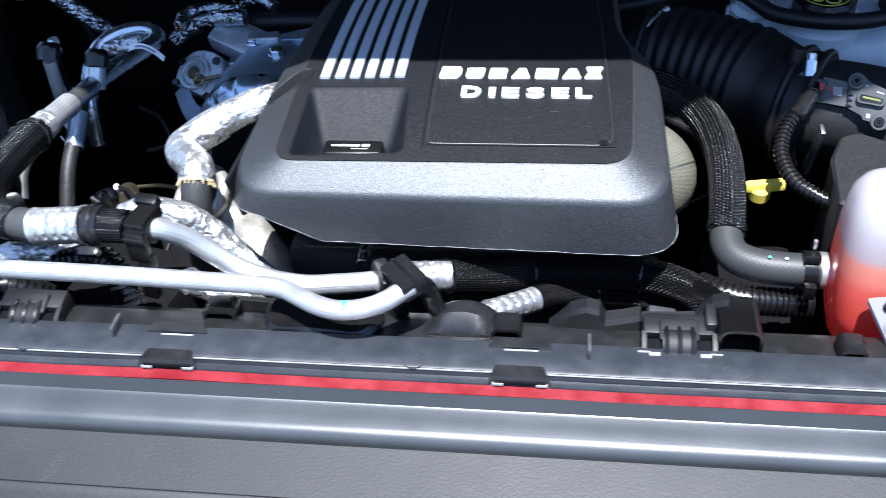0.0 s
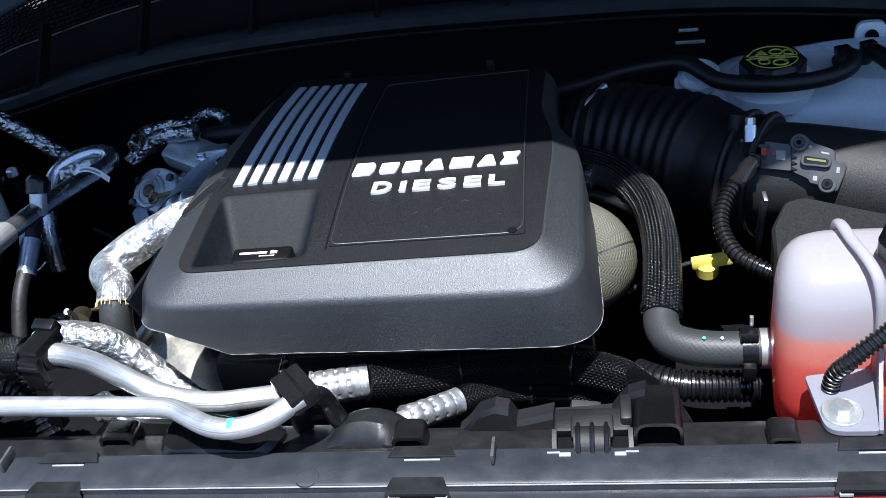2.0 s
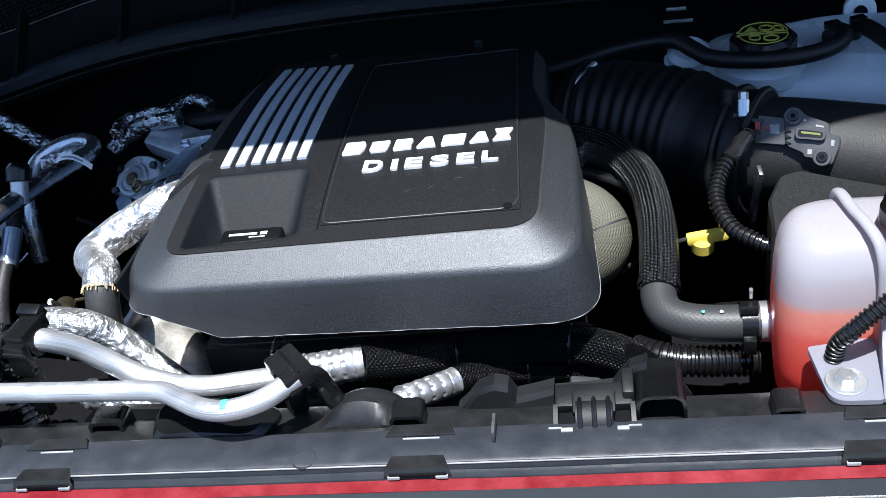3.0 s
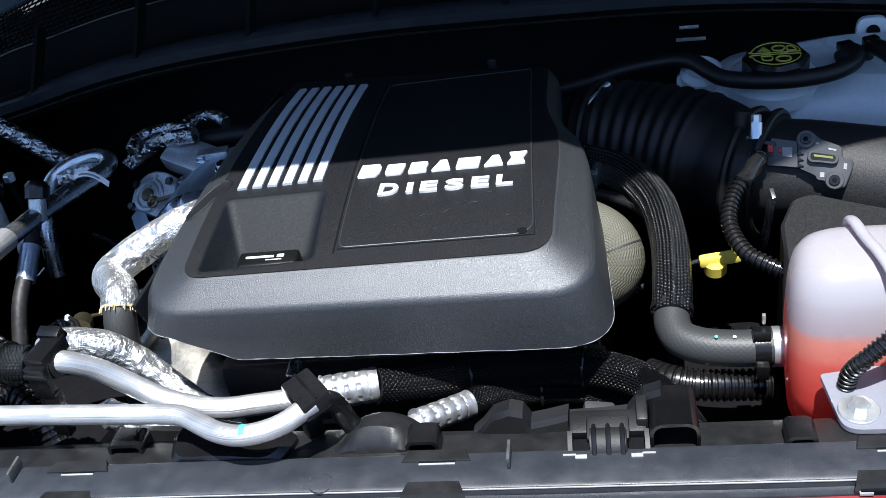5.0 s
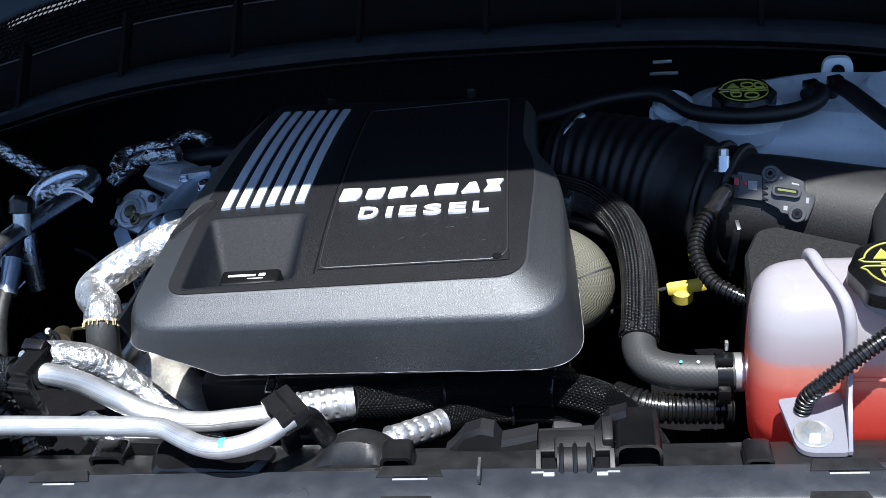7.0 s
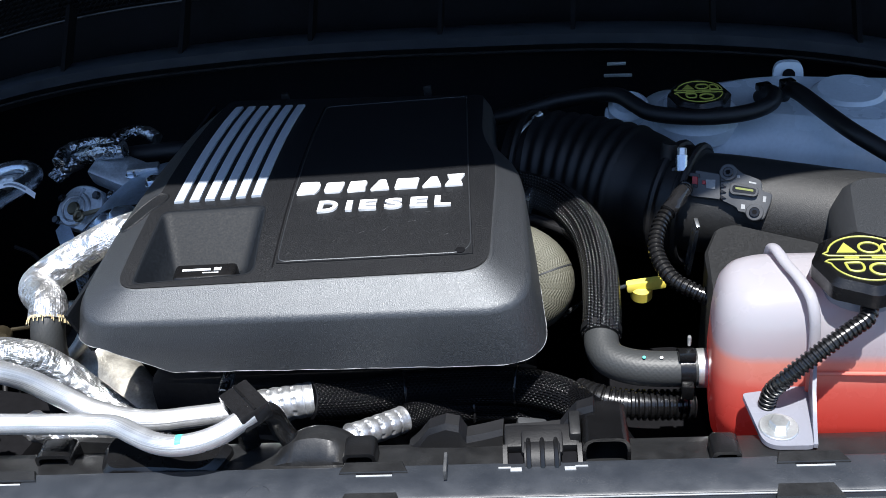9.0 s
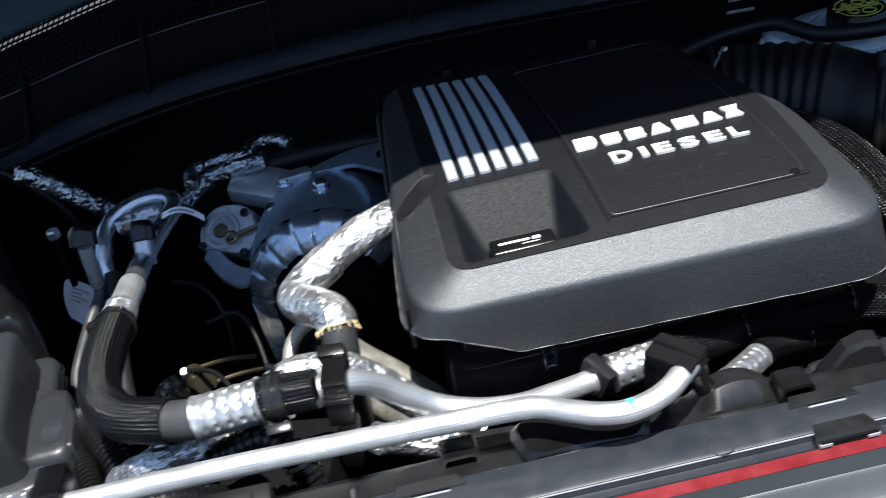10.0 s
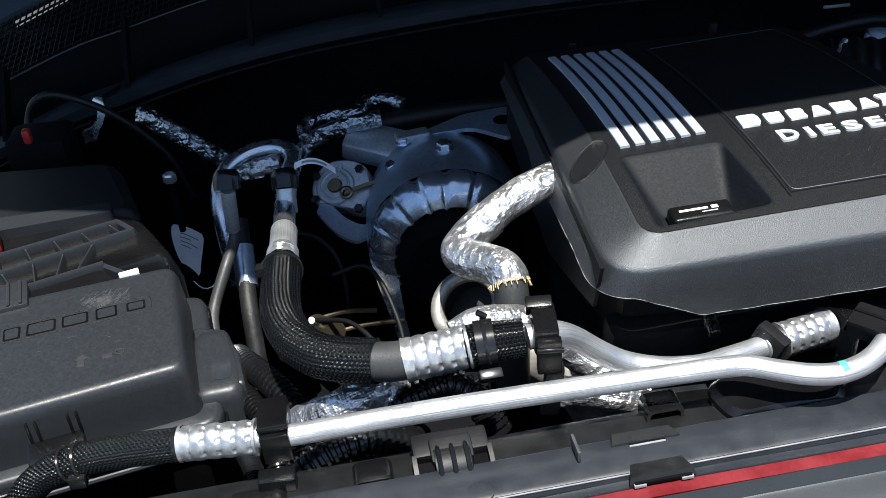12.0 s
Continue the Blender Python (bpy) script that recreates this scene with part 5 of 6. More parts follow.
hose("braided_stub", SL, 0.0145, "braid", "short glossy black braided hose into the bracket", seg=22, step=0.003, rfun=lambda s, L, a: 1 + 0.12 * s / L)
oc = thing("ear_clamp", (-0.281, -0.066, 1.165), "black band clamp round the braided hose", "clamp")
part("band", sweep([(-0.274, -0.066, 1.1952), (-0.288, -0.0657, 1.1938)], 0.0180, 24, 0.003), "gloss", oc)
part("band_ridge", torus((-0.281, -0.0658, 1.1945), (1, 0, 0.1), 0.0182, 0.0016, 28, 6), "gloss", oc)
part("buckle", rbox((-0.281, -0.090, 1.184), (0.017, 0.008, 0.010), 0.0015, (30, 0, 4)), "gloss", oc)
part("buckle_pin", sweep([(-0.279, -0.058, 1.213), (-0.2855, -0.057, 1.217)], 0.0024, 10, 0.003), "black", oc)
cr = thing("crimped_joint", (-0.315, -0.066, 1.16), "large crimped aluminium joint on the suction hose", "hose end")
part("crimp", sweep([(-0.293, -0.0655, 1.1935), (-0.342, -0.0665, 1.1875)], 0.0158, 64, 0.0009, crimp), "ferrule", cr)
part("rubber_sleeve", sweep([(-0.338, -0.0665, 1.188), (-0.352, -0.064, 1.186), (-0.367, -0.0605, 1.185)], 0.0150, 24, 0.003), "rubber", cr, "dark grey rubber sleeve")
hose_thing("suction_hose", [(-0.362, -0.061, 1.185), (-0.385, -0.053, 1.183), (-0.406, -0.040, 1.180), (-0.426, -0.013, 1.176), (-0.437, 0.020, 1.172), (-0.4405, 0.055, 1.170), (-0.441, 0.092, 1.168), (-0.4415, 0.106, 1.166)], 0.0172, "braid", "thick black braided suction hose in a wide bend", seg=45, step=0.003, rfun=lambda s, L, a: 1 + 0.03 * math.cos(9 * a), ties=((0.955, 1.05),))
single("tie_head", rbox((-0.4595, 0.096, 1.171), (0.008, 0.010, 0.010), 0.0015), "gloss", "small black cable tie head on the suction hose", "cable tie")
up = thing("suction_pipe", (-0.445, 0.2, 1.13), "aluminium suction pipe with crimped joint and bend", "pipe")
part("crimp", sweep([(-0.4415, 0.098, 1.167), (-0.442, 0.130, 1.164)], 0.0165, 64, 0.0009, lambda s, L, a: crimp(s, L, a) * (1 - 0.18 * s / L)), "ferrule", up, "white crimped joint")
part("white_sleeve", sweep([(-0.442, 0.128, 1.164), (-0.4435, 0.178, 1.157)], 0.0128, 22, 0.004), "alu", up, "pale aluminium sleeve")
part("pipe", sweep([(-0.4435, 0.172, 1.157), (-0.446, 0.24, 1.147), (-0.4475, 0.30, 1.136), (-0.447, 0.35, 1.126), (-0.4455, 0.392, 1.119), (-0.4545, 0.415, 1.119), (-0.478, 0.424, 1.119), (-0.507, 0.418, 1.114), (-0.529, 0.400, 1.104), (-0.535, 0.372, 1.085), (-0.531, 0.345, 1.055), (-0.526, 0.325, 1.0)], 0.0108, 24, 0.004), "steel", up)
for p, q, d in (((-0.443, 0.247, 1.164), (-0.443, 0.259, 1.180), (0, -0.012, -0.022)), ((-0.500, 0.246, 1.170), (-0.500, 0.257, 1.187), (-0.004, 0.004, -0.050))):
    sv = part("service_port", sweep([Vector(p) + Vector(d), p], 0.0095 if d[0] == 0 else 0.0072, 18, 0.004), "cast", up)
    part("port_cap", sweep([p, q], 0.0135, 24, 0.004, lambda s, L, a: (1 + 0.03 * math.cos(12 * a)) * (1 if s < 0.75 * L else 1 - 0.28 * (s / L - 0.75) / 0.25)), "black", sv, "black plastic valve cap")
part("crumpled_foil", sweep([(-0.515, 0.392, 1.105), (-0.485, 0.398, 1.110), (-0.462, 0.398, 1.112)], 0.010, 16, 0.003, wrinkle(0.35, 2.4, 9.0)), "foil", up, "crumpled foil under the bend")
for pts, r in (([(-0.500, 0.247, 1.166), (-0.502, 0.251, 1.138), (-0.504, 0.246, 1.112), (-0.513, 0.22, 1.098), (-0.527, 0.19, 1.072), (-0.529, 0.17, 1.060), (-0.524, 0.15, 1.04)], 0.0060), ([(-0.505, 0.30, 1.10), (-0.502, 0.26, 1.07), (-0.498, 0.21, 1.04), (-0.492, 0.16, 0.98)], 0.0092)):
    # rubber grey and dark metal give these steel pipes their shade by colour
    hose("liquid_pipe", pts, r, "rubber" if r < 0.008 else "dark", "steel pipe in shade-darkened grey running down into the bay", "pipe", group="pipes beside the fuse box")
single("joint_nut", sweep([(-0.503, 0.275, 1.082), (-0.500, 0.238, 1.055)], 0.0115, 18, 0.01), "shielddark", "dull steel pipe union", "union")
tagl = thing("pipe_label", (-0.43, 0.33, 1.14), "curled white paper label on the pipe", "label")


def strip_point(t, w):
    return Vector((-0.438 + 0.043 * t, 0.312 + w * 0.006, 1.149 + 0.0075 * math.sin(t * 2.9) - 0.013 * t * t + w * 0.004))


part("paper", loft([[strip_point(t, w) for t in [i / 12 for i in range(13)]] for w in (0, 1)], cap0=False, cap1=False, closed=False), "label", tagl)
part("print_bar", loft([[strip_point(t, w) + Vector((0, -0.0005, 0.0008)) for t in [0.2 + 0.6 * i / 8 for i in range(9)]] for w in (0.25, 0.6)], cap0=False, cap1=False, closed=False), "print", tagl)
tl = thing("paper_tag", (-0.575, 0.35, 1.0), "hanging white paper tag with grey print", "label")
def tag_point(s, t):
    """A point of the hanging tag: s across, t down, with a curl at the foot."""
    left = Vector((-0.604 + 0.014 * t * t, 0.405 - 0.058 * t, 1.042 - 0.012 * t))
    right = Vector((-0.565 - 0.004 * t * t, 0.385 - 0.052 * t, 1.033 - 0.017 * t))
    return left.lerp(right, s) + Vector((0, 0, 0.004 * math.sin(3 * s) - 0.022 * max(0, t - 0.7)))


part("paper", loft([[tag_point(0.06 + 0.88 * s if t in (0, 1) else s, t) for s in [i / 8 for i in range(9)]] for t in [i / 12 for i in range(13)]], cap0=False, cap1=False, closed=False), "label", tl)
for k in range(4):
    part("print_bar", loft([[tag_point(s, 0.20 + 0.11 * k + d) + Vector((0, -0.0009, 0.0003)) for s in (0.30, 0.45, 0.6, 0.85 - 0.2 * (k % 2))] for d in (0, 0.030)], cap0=False, cap1=False, closed=False), "print", tl)
hose("tag_cord", [(-0.575, 0.322, 1.012), (-0.566, 0.318, 1.004), (-0.555, 0.320, 1.003), (-0.545, 0.330, 1.010)], 0.0016, "steel", "thin twisted wire beside the paper tag", "wire", seg=8)
for pts in ([(-0.433, 0.24, 1.001), (-0.400, 0.243, 1.004), (-0.368, 0.24, 1.003)], [(-0.430, 0.24, 0.976), (-0.385, 0.243, 0.982), (-0.339, 0.24, 0.985)]):
    hose("link_strip", pts, 0.0026, "brass", "thin metal linkage strip below the turbocharger", "linkage", seg=8, group="linkage strips below the turbocharger")
hose("thin_cable", [(-0.455, 0.33, 1.06), (-0.425, 0.32, 1.052), (-0.405, 0.30, 1.03), (-0.400, 0.28, 0.99), (-0.405, 0.27, 0.95)], 0.0024, "blackrubber", "thin black cable hanging behind the suction hose", "cable", seg=8)

# lower-left hose run
ll = thing("discharge_hose_end", (-0.47, -0.11, 1.14), "crimped aluminium end of the discharge hose", "hose end")
part("crimp", sweep([(-0.448, -0.1232, 1.183), (-0.502, -0.1190, 1.181)], 0.0119, 64, 0.0009, crimp), "ferrule", ll)
hose_thing("discharge_hose", [(-0.498, -0.119, 1.181), (-0.520, -0.117, 1.179), (-0.543, -0.1135, 1.1755), (-0.568, -0.110, 1.170), (-0.589, -0.108, 1.163), (-0.608, -0.107, 1.153), (-0.624, -0.110, 1.138), (-0.634, -0.118, 1.118), (-0.64, -0.13, 1.09)], 0.0120, "braid", "black braided discharge hose curving over the shroud", seg=24, step=0.003, ties=((0.47, 1.06),), ends=((0.02, 0.006, 1.05, "gloss"),))
lc = thing("pipe_clip", (-0.441, -0.118, 1.14), "black plastic clip holding the pipe on the shroud", "clip")
part("clip_block", rbox((-0.4365, -0.1135, 1.187), (0.0205, 0.030, 0.018), 0.001, (0, -2, 2)), "black", lc)
part("clip_front", rbox((-0.4355, -0.1305, 1.178), (0.0200, 0.006, 0.024), 0.001, (0, -2, 2)), "black", lc)
part("clip_rib", rbox((-0.4360, -0.1290, 1.1945), (0.0215, 0.0016, 0.0040), 0.0005, (0, -2, 2)), "gloss", lc)
part("clip_foot", rbox((-0.438, -0.140, 1.156), (0.026, 0.014, 0.012), 0.002), "black", lc)
rc = thing("rosebud_clip", (-0.597, -0.10, 1.15), "black cable clip with prongs under the hose", "clip")
part("clip_base", rbox((-0.597, -0.092, 1.163), (0.040, 0.020, 0.010), 0.002, (10, 0, 14)), "black", rc)
for dx in (-0.017, -0.011, 0.011, 0.017):
    part("prong", rbox((-0.597 + dx, -0.084 + dx * 0.2, 1.178), (0.0022, 0.003, 0.020), 0.0006, (0, 0, 14)), "black", rc)
part("strap", torus((-0.575, -0.1093, 1.168), (1, -0.10, 0.3), 0.0127, 0.0014, 24, 6), "gloss", rc, "glossy black strap")
part("strap_head", rbox((-0.577, -0.122, 1.161), (0.012, 0.008, 0.010), 0.0015), "gloss", rc)

# ---- foil-wrapped charge hose ----
fw = thing("foil_wrapped_hose", (-0.24, 0.08, 1.10), "hose elbow wrapped in crumpled silver foil", "hose")
part("foil_wrap", sweep([(-0.150, 0.170, 1.198), (-0.185, 0.162, 1.193), (-0.214, 0.153, 1.187), (-0.240, 0.142, 1.178), (-0.264, 0.129, 1.168)], 0.0158, 40, 0.002, wrinkle(0.05, 1.6, 1.0)), "foil", fw, "crumpled silver foil sleeve")
part("foil_wrap", sweep([(-0.250, 0.137, 1.173), (-0.272, 0.124, 1.163), (-0.282, 0.110, 1.158), (-0.276, 0.095, 1.159), (-0.262, 0.080, 1.163), (-0.252, 0.068, 1.165), (-0.2465, 0.058, 1.163), (-0.2455, 0.052, 1.158)], 0.0174, 44, 0.002, wrinkle(0.045, 1.5, 4.0)), "foil", fw, "crumpled silver foil elbow")
fray_axis = Vector((0.1, -0.74, -0.66)).normalized()
side = fray_axis.orthogonal().normalized()
bm = bmesh.new()
random.seed(11)
for k in range(70):
    d = Matrix.Rotation(2 * math.pi * k / 70, 3, fray_axis) @ side
    a = Vector((-0.2455, 0.052, 1.158)) + d * 0.0172 - fray_axis * 0.002
    sweep([a, a + fray_axis * random.uniform(0.002, 0.007) + d * random.uniform(-0.001, 0.002)], 0.0005, 5, 0.01, bm=bm)
tagged(part("frayed_edge", bm, "fibre", fw, "frayed golden fibre edge"), kind="stuff")
part("rubber_end", sweep([(-0.249, 0.062, 1.164), (-0.2455, 0.050, 1.157), (-0.2455, 0.042, 1.142), (-0.2465, 0.038, 1.118), (-0.248, 0.036, 1.06)], 0.0152, 28, 0.004), "rubberbraid", fw, "ribbed dark rubber hose end")

# ---- turbo heat shield, actuator and ducting ----
turbo = thing("turbocharger", (-0.28, 0.30, 1.0), "turbocharger under a bluish embossed heat shield", "turbocharger")


TC = Vector((-0.277, 0.0, 1.031))


def arch(profile, a0, a1, n, ripple=0.0):
    """A bent sheet round the turbo's axis: profile of (depth, radius), from angle a0 to a1."""
    rings = []
    for k in range(n + 1):
        a = radians(a0 + (a1 - a0) * k / n)
        ring = []
        for i, (y, r) in enumerate(profile):
            w = ripple * (1.1 * max(0.0, math.cos(a * 17 + 1.6 * noise.noise((a * 3, i * 0.1, 2.0)))) ** 6 - 0.35 * noise.noise((a * 6, i * 0.3, 5.0)))
            ring.append(TC + Vector((-(r - w) * math.sin(a) * 1.0, y, (r - w) * math.cos(a))))
        rings.append(ring)
    return loft(rings, cap0=False, cap1=False, closed=False)


part("shield_band", arch([(0.318, 0.094), (0.308, 0.0945), (0.300, 0.092), (0.294, 0.086), (0.289, 0.078), (0.285, 0.070), (0.284, 0.066), (0.288, 0.063)], -62, 117, 124, 0.0030), "shield", turbo, "creased bluish heat shield band")
part("shield_drum", arch([(0.430, 0.080), (0.415, 0.090), (0.380, 0.0945), (0.345, 0.0955), (0.318, 0.0945)], -66, 119, 66, 0.001), "shielddark", turbo, "smooth dark blue-grey heat shield drum")
part("shield_leg", loft([[Vector((x - w, y, z)), Vector((x + w, y - 0.006, z)), Vector((x + w, y - 0.003, z)), Vector((x - w, y + 0.003, z))] for x, y, z, w in ((-0.356, 0.30, 1.03, 0.014), (-0.352, 0.285, 1.00, 0.012), (-0.345, 0.265, 0.965, 0.008), (-0.338, 0.25, 0.93, 0.007))]), "shield", turbo, "tapered shield leg")
# near-black housing puts the shade inside the shield into its colour
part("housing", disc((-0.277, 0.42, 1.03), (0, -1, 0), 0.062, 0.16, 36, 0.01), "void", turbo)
bolt("shield_bolt", (-0.272, 0.368, 1.1245), (0, -0.1, 1), 0.0085, turbo, "steel", 1.3)
part("shield_plate", loft([[Vector((p.x, p.y, z + (p.x + 0.24) * 0.05)) for p in roundpoly([(-0.315, 0.412), (-0.235, 0.415), (-0.195, 0.375), (-0.168, 0.455), (-0.24, 0.452)], 0.012, 5, 4)] for z in (1.118, 1.123)]), "shielddark", turbo, "flat bluish shield plate")
part("plate_hole", disc((-0.1975, 0.420, 1.1255), (0, 0, 1), 0.011, 0.0015, 20, 0.0004), "void", turbo)
part("shield_tab", rbox((-0.306, 0.415, 1.120), (0.040, 0.018, 0.010), 0.003, (0, 0, 12)), "cast", turbo)
bolt("shield_bolt", (-0.318, 0.408, 1.116), (0, -0.1, 1), 0.007, turbo, "steel", 1.3)
bolt("shield_bolt", (-0.334, 0.375, 1.104), (-0.4, -0.3, 1), 0.006, turbo, "steel", 1.3)
mouth = Vector((-0.38, -0.45, 0.81)).normalized()
mc = Vector((-0.278, 0.112, 1.094))
part("outlet_pipe", sweep([mc, mc + Vector((0.008, 0.006, -0.018)), mc + Vector((0.030, 0.0, -0.036)), mc + Vector((0.066, -0.030, -0.046)), mc + Vector((0.098, -0.060, -0.060)), mc + Vector((0.115, -0.075, -0.10)), mc + Vector((0.118, -0.078, -0.18))], 0.032, 34, 0.005, lambda s, L, a: 1.0 - 0.12 * min(1, s / 0.08) + 0.03 * noise.noise((math.cos(a) * 2, math.sin(a) * 2, s * 30)), caps=False), "cream", turbo, "cream cast outlet duct with a dark mouth")
# dark inner tube and floor put the shade inside the mouth into colour
part("outlet_shade", sweep([mc - mouth * 0.001, mc - mouth * 0.022], 0.0265, 30, 0.006, caps=False), "dark", turbo)
part("outlet_lip", torus(mc, mouth, 0.0310, 0.0068, 34, 10), "cream", turbo)
part("outlet_shade_floor", disc(mc - mouth * 0.026, mouth, 0.0275, 0.004, 30, 0.001), "dark", turbo)
act = thing("actuator", (-0.40, 0.40, 1.03), "round grey metal actuator beside the turbocharger", "actuator")
am = Vector((-0.20, -0.62, 0.76)).normalized()
A0 = Vector((-0.402, 0.398, 1.072))
ex = (Vector((1, 0, 0)) - am * am.x).normalized()
af = Matrix.Translation(A0) @ Matrix((ex, am.cross(ex), am)).transposed().to_4x4()


def face(pts, z0, z1, r=0.004, bevel=0.001):
    o = roundpoly(pts, r, 4, 2)
    mid = sum(o, Vector((0, 0))) / len(o)
    inn = [p + (mid - p).normalized() * bevel for p in o]
    return loft([[af @ Vector((p.x, p.y, z0)) for p in o], [af @ Vector((p.x, p.y, z1 - bevel)) for p in o], [af @ Vector((p.x, p.y, z1)) for p in inn]])


part("actuator_body", face([(-0.030, -0.004), (-0.0284, 0.0114), (-0.0156, 0.0284), (0.0, 0.034), (0.0227, 0.030), (0.040, 0.0185), (0.044, -0.010), (0.0284, -0.0355), (0.011, -0.030), (-0.011, -0.020), (-0.0284, -0.017)], -0.030, 0.002, 0.010, 0.002), "cast", act)
part("actuator_face", disc(A0 + am * 0.002, am, 0.0235, 0.003, 36, 0.0015), "cast", act)
part("face_ring", torus(A0 + am * 0.005, am, 0.0165, 0.0016, 36, 8), "cast", act)
part("actuator_hub", disc(A0 + am * 0.004, am, 0.009, 0.004, 24, 0.0015), "brass", act, "dull brown hub")
part("cast_rib", face([(0.002, 0.010), (0.006, 0.010), (0.012, 0.026), (0.008, 0.028)], 0.0, 0.006, 0.001), "cast", act)
for ux, uy in ((0.031, 0.0156), (0.0256, -0.0327), (-0.0256, -0.0128), (-0.0213, 0.0156)):
    part("flange_bolt", disc(af @ Vector((ux, uy, 0.001)), am, 0.0056, 0.006, 6, 0.001), "gloss", act)
part("link_rod", face([(0.012, -0.0155), (0.062, -0.0065), (0.0625, -0.002), (0.012, -0.0095)], 0.008, 0.011, 0.001, 0.0006), "brass", act, "dull brass link")
part("rod_eye", torus(af @ Vector((0.0142, -0.0128, 0.0095)), am, 0.0060, 0.0026, 24, 8), "brass", act)
lb = spline([(-0.428, 0.380, 1.052), (-0.416, 0.362, 1.044), (-0.402, 0.345, 1.038), (-0.384, 0.335, 1.034), (-0.366, 0.335, 1.040)], 0.004)
part("lower_bracket", loft([[p, p + Vector((0.010, 0.018, 0.010)), p + Vector((0.010, 0.018, 0.007)), p + Vector((0, 0, -0.004))] for p in lb]), "shielddark", act, "curved steel bracket")
single("vacuum_box", rbox((-0.345, 0.440, 1.098), (0.085, 0.045, 0.030), 0.006, (24, 12, -18)), "cast", "grey metal housing beside the actuator", "housing")
hose("heater_pipe", [(-0.372, 0.470, 1.108), (-0.30, 0.478, 1.112), (-0.22, 0.482, 1.113), (-0.150, 0.478, 1.112)], 0.0125, "blackrubber", "straight black hose behind the turbocharger", seg=18)
hose("foil_tube", [(-0.447, 0.440, 1.092), (-0.436, 0.452, 1.100), (-0.412, 0.460, 1.112), (-0.384, 0.450, 1.125), (-0.362, 0.446, 1.130), (-0.340, 0.446, 1.132)], 0.0105, "foilshade", "small foil-wrapped tube by the turbocharger", "sleeve", wrinkle(0.09, 1.3, 3.0), 0.003, 22)
hose("foil_tube", [(-0.432, 0.440, 1.118), (-0.434, 0.470, 1.120), (-0.412, 0.488, 1.120), (-0.386, 0.482, 1.124), (-0.368, 0.470, 1.130), (-0.360, 0.492, 1.131), (-0.350, 0.502, 1.130), (-0.329, 0.494, 1.132), (-0.312, 0.484, 1.128)], 0.0080, "foilshade", "small crumpled foil tube by the firewall", "sleeve", wrinkle(0.14, 1.3, 13.0), 0.003, 20)
hose("foil_tube", [(-0.617, 0.428, 1.179), (-0.605, 0.429, 1.173), (-0.573, 0.435, 1.139), (-0.537, 0.441, 1.105), (-0.515, 0.444, 1.075)], 0.0112, "foilshade", "long thin foil-wrapped tube towards the wing", "sleeve", wrinkle(0.10, 1.3, 23.0), 0.003, 20)


# ---- left side: fuse box, battery box ----
fuse = thing("fuse_box", (-0.62, 0.05, 1.0), "large dusty black fuse box with a moulded lid", "fuse box")


def quad_ring(c, r, z):
    return [Vector((p.x, p.y, z)) for p in roundpoly(c, r, 6, 5)]


LID = [(-0.520, -0.006), (-0.546, 0.134), (-0.70, 0.104), (-0.672, -0.045)]


def grow(c, g):
    mid = Vector((sum(p[0] for p in c) / len(c), sum(p[1] for p in c) / len(c)))
    return [tuple(Vector(p) + (Vector(p) - mid).normalized() * g) for p in c]


part("lid", loft([quad_ring(grow(LID, 0.012), 0.014, 1.108), quad_ring(grow(LID, 0.010), 0.013, 1.130), quad_ring(grow(LID, 0.008), 0.012, 1.148), quad_ring(grow(LID, 0.006), 0.012, 1.1545), quad_ring(grow(LID, 0.003), 0.011, 1.1585), quad_ring(grow(LID, -0.001), 0.010, 1.1604), quad_ring(grow(LID, -0.006), 0.009, 1.1608)]), "lid", fuse, "dusty black moulded lid", sharp=60)
part("rim", loft([quad_ring(grow(LID, 0.031), 0.02, 1.094), quad_ring(grow(LID, 0.032), 0.02, 1.104), quad_ring(grow(LID, 0.030), 0.019, 1.1085), quad_ring(grow(LID, 0.025), 0.018, 1.1105), quad_ring(grow(LID, 0.011), 0.014, 1.1105)], cap1=False), "lid", fuse, "wide rim of the lid", sharp=60)
part("box", loft([quad_ring(grow(LID, 0.010), 0.02, 1.0), quad_ring(grow(LID, 0.022), 0.02, 1.094)]), "black", fuse)
part("seam_line", sweep([p for p in quad_ring(grow(LID, 0.0335), 0.02, 1.098)], 0.0012, 6, 0.01), "black", fuse)
u, v = Vector((-0.98, -0.20, 0)).normalized(), Vector((-0.20, 0.98, 0)).normalized()
C0 = Vector((-0.612, 0.070, 1.1609))


def on_lid(a, b, w, h, material, z=0.0):
    c = C0 + u * a + v * b
    return part("moulded_bar", loft([[c + u * p.x + v * p.y + Vector((0, 0, dz)) for p in roundpoly([(-w / 2, -h / 2), (w / 2, -h / 2), (w / 2, h / 2), (-w / 2, h / 2)], 0.002, 4, 2)] for dz in (-0.0006 + z, 0.0002 + z)]), material, fuse)


# dark outlines paint the shade of a recessed mark in the lid's own colour
frame_line = [C0 + u * p.x + v * p.y for p in roundpoly([(-0.058, -0.011), (0.070, -0.011), (0.070, 0.011), (-0.058, 0.011)], 0.006, 6, 10)]
part("mark_outline", sweep(frame_line + frame_line[:1], 0.0003, 6, 0.004), "deck", fuse, "dark outline for the shade of the recessed lid mark")
for a, w, h in ((-0.045, 0.016, 0.013), (-0.020, 0.018, 0.016), (0.006, 0.022, 0.016), (0.034, 0.024, 0.017), (0.058, 0.014, 0.017)):
    on_lid(a, 0.0, w, h, "black")
    on_lid(a, 0.0, w - 0.0035, h - 0.0035, "lid", 0.0002)
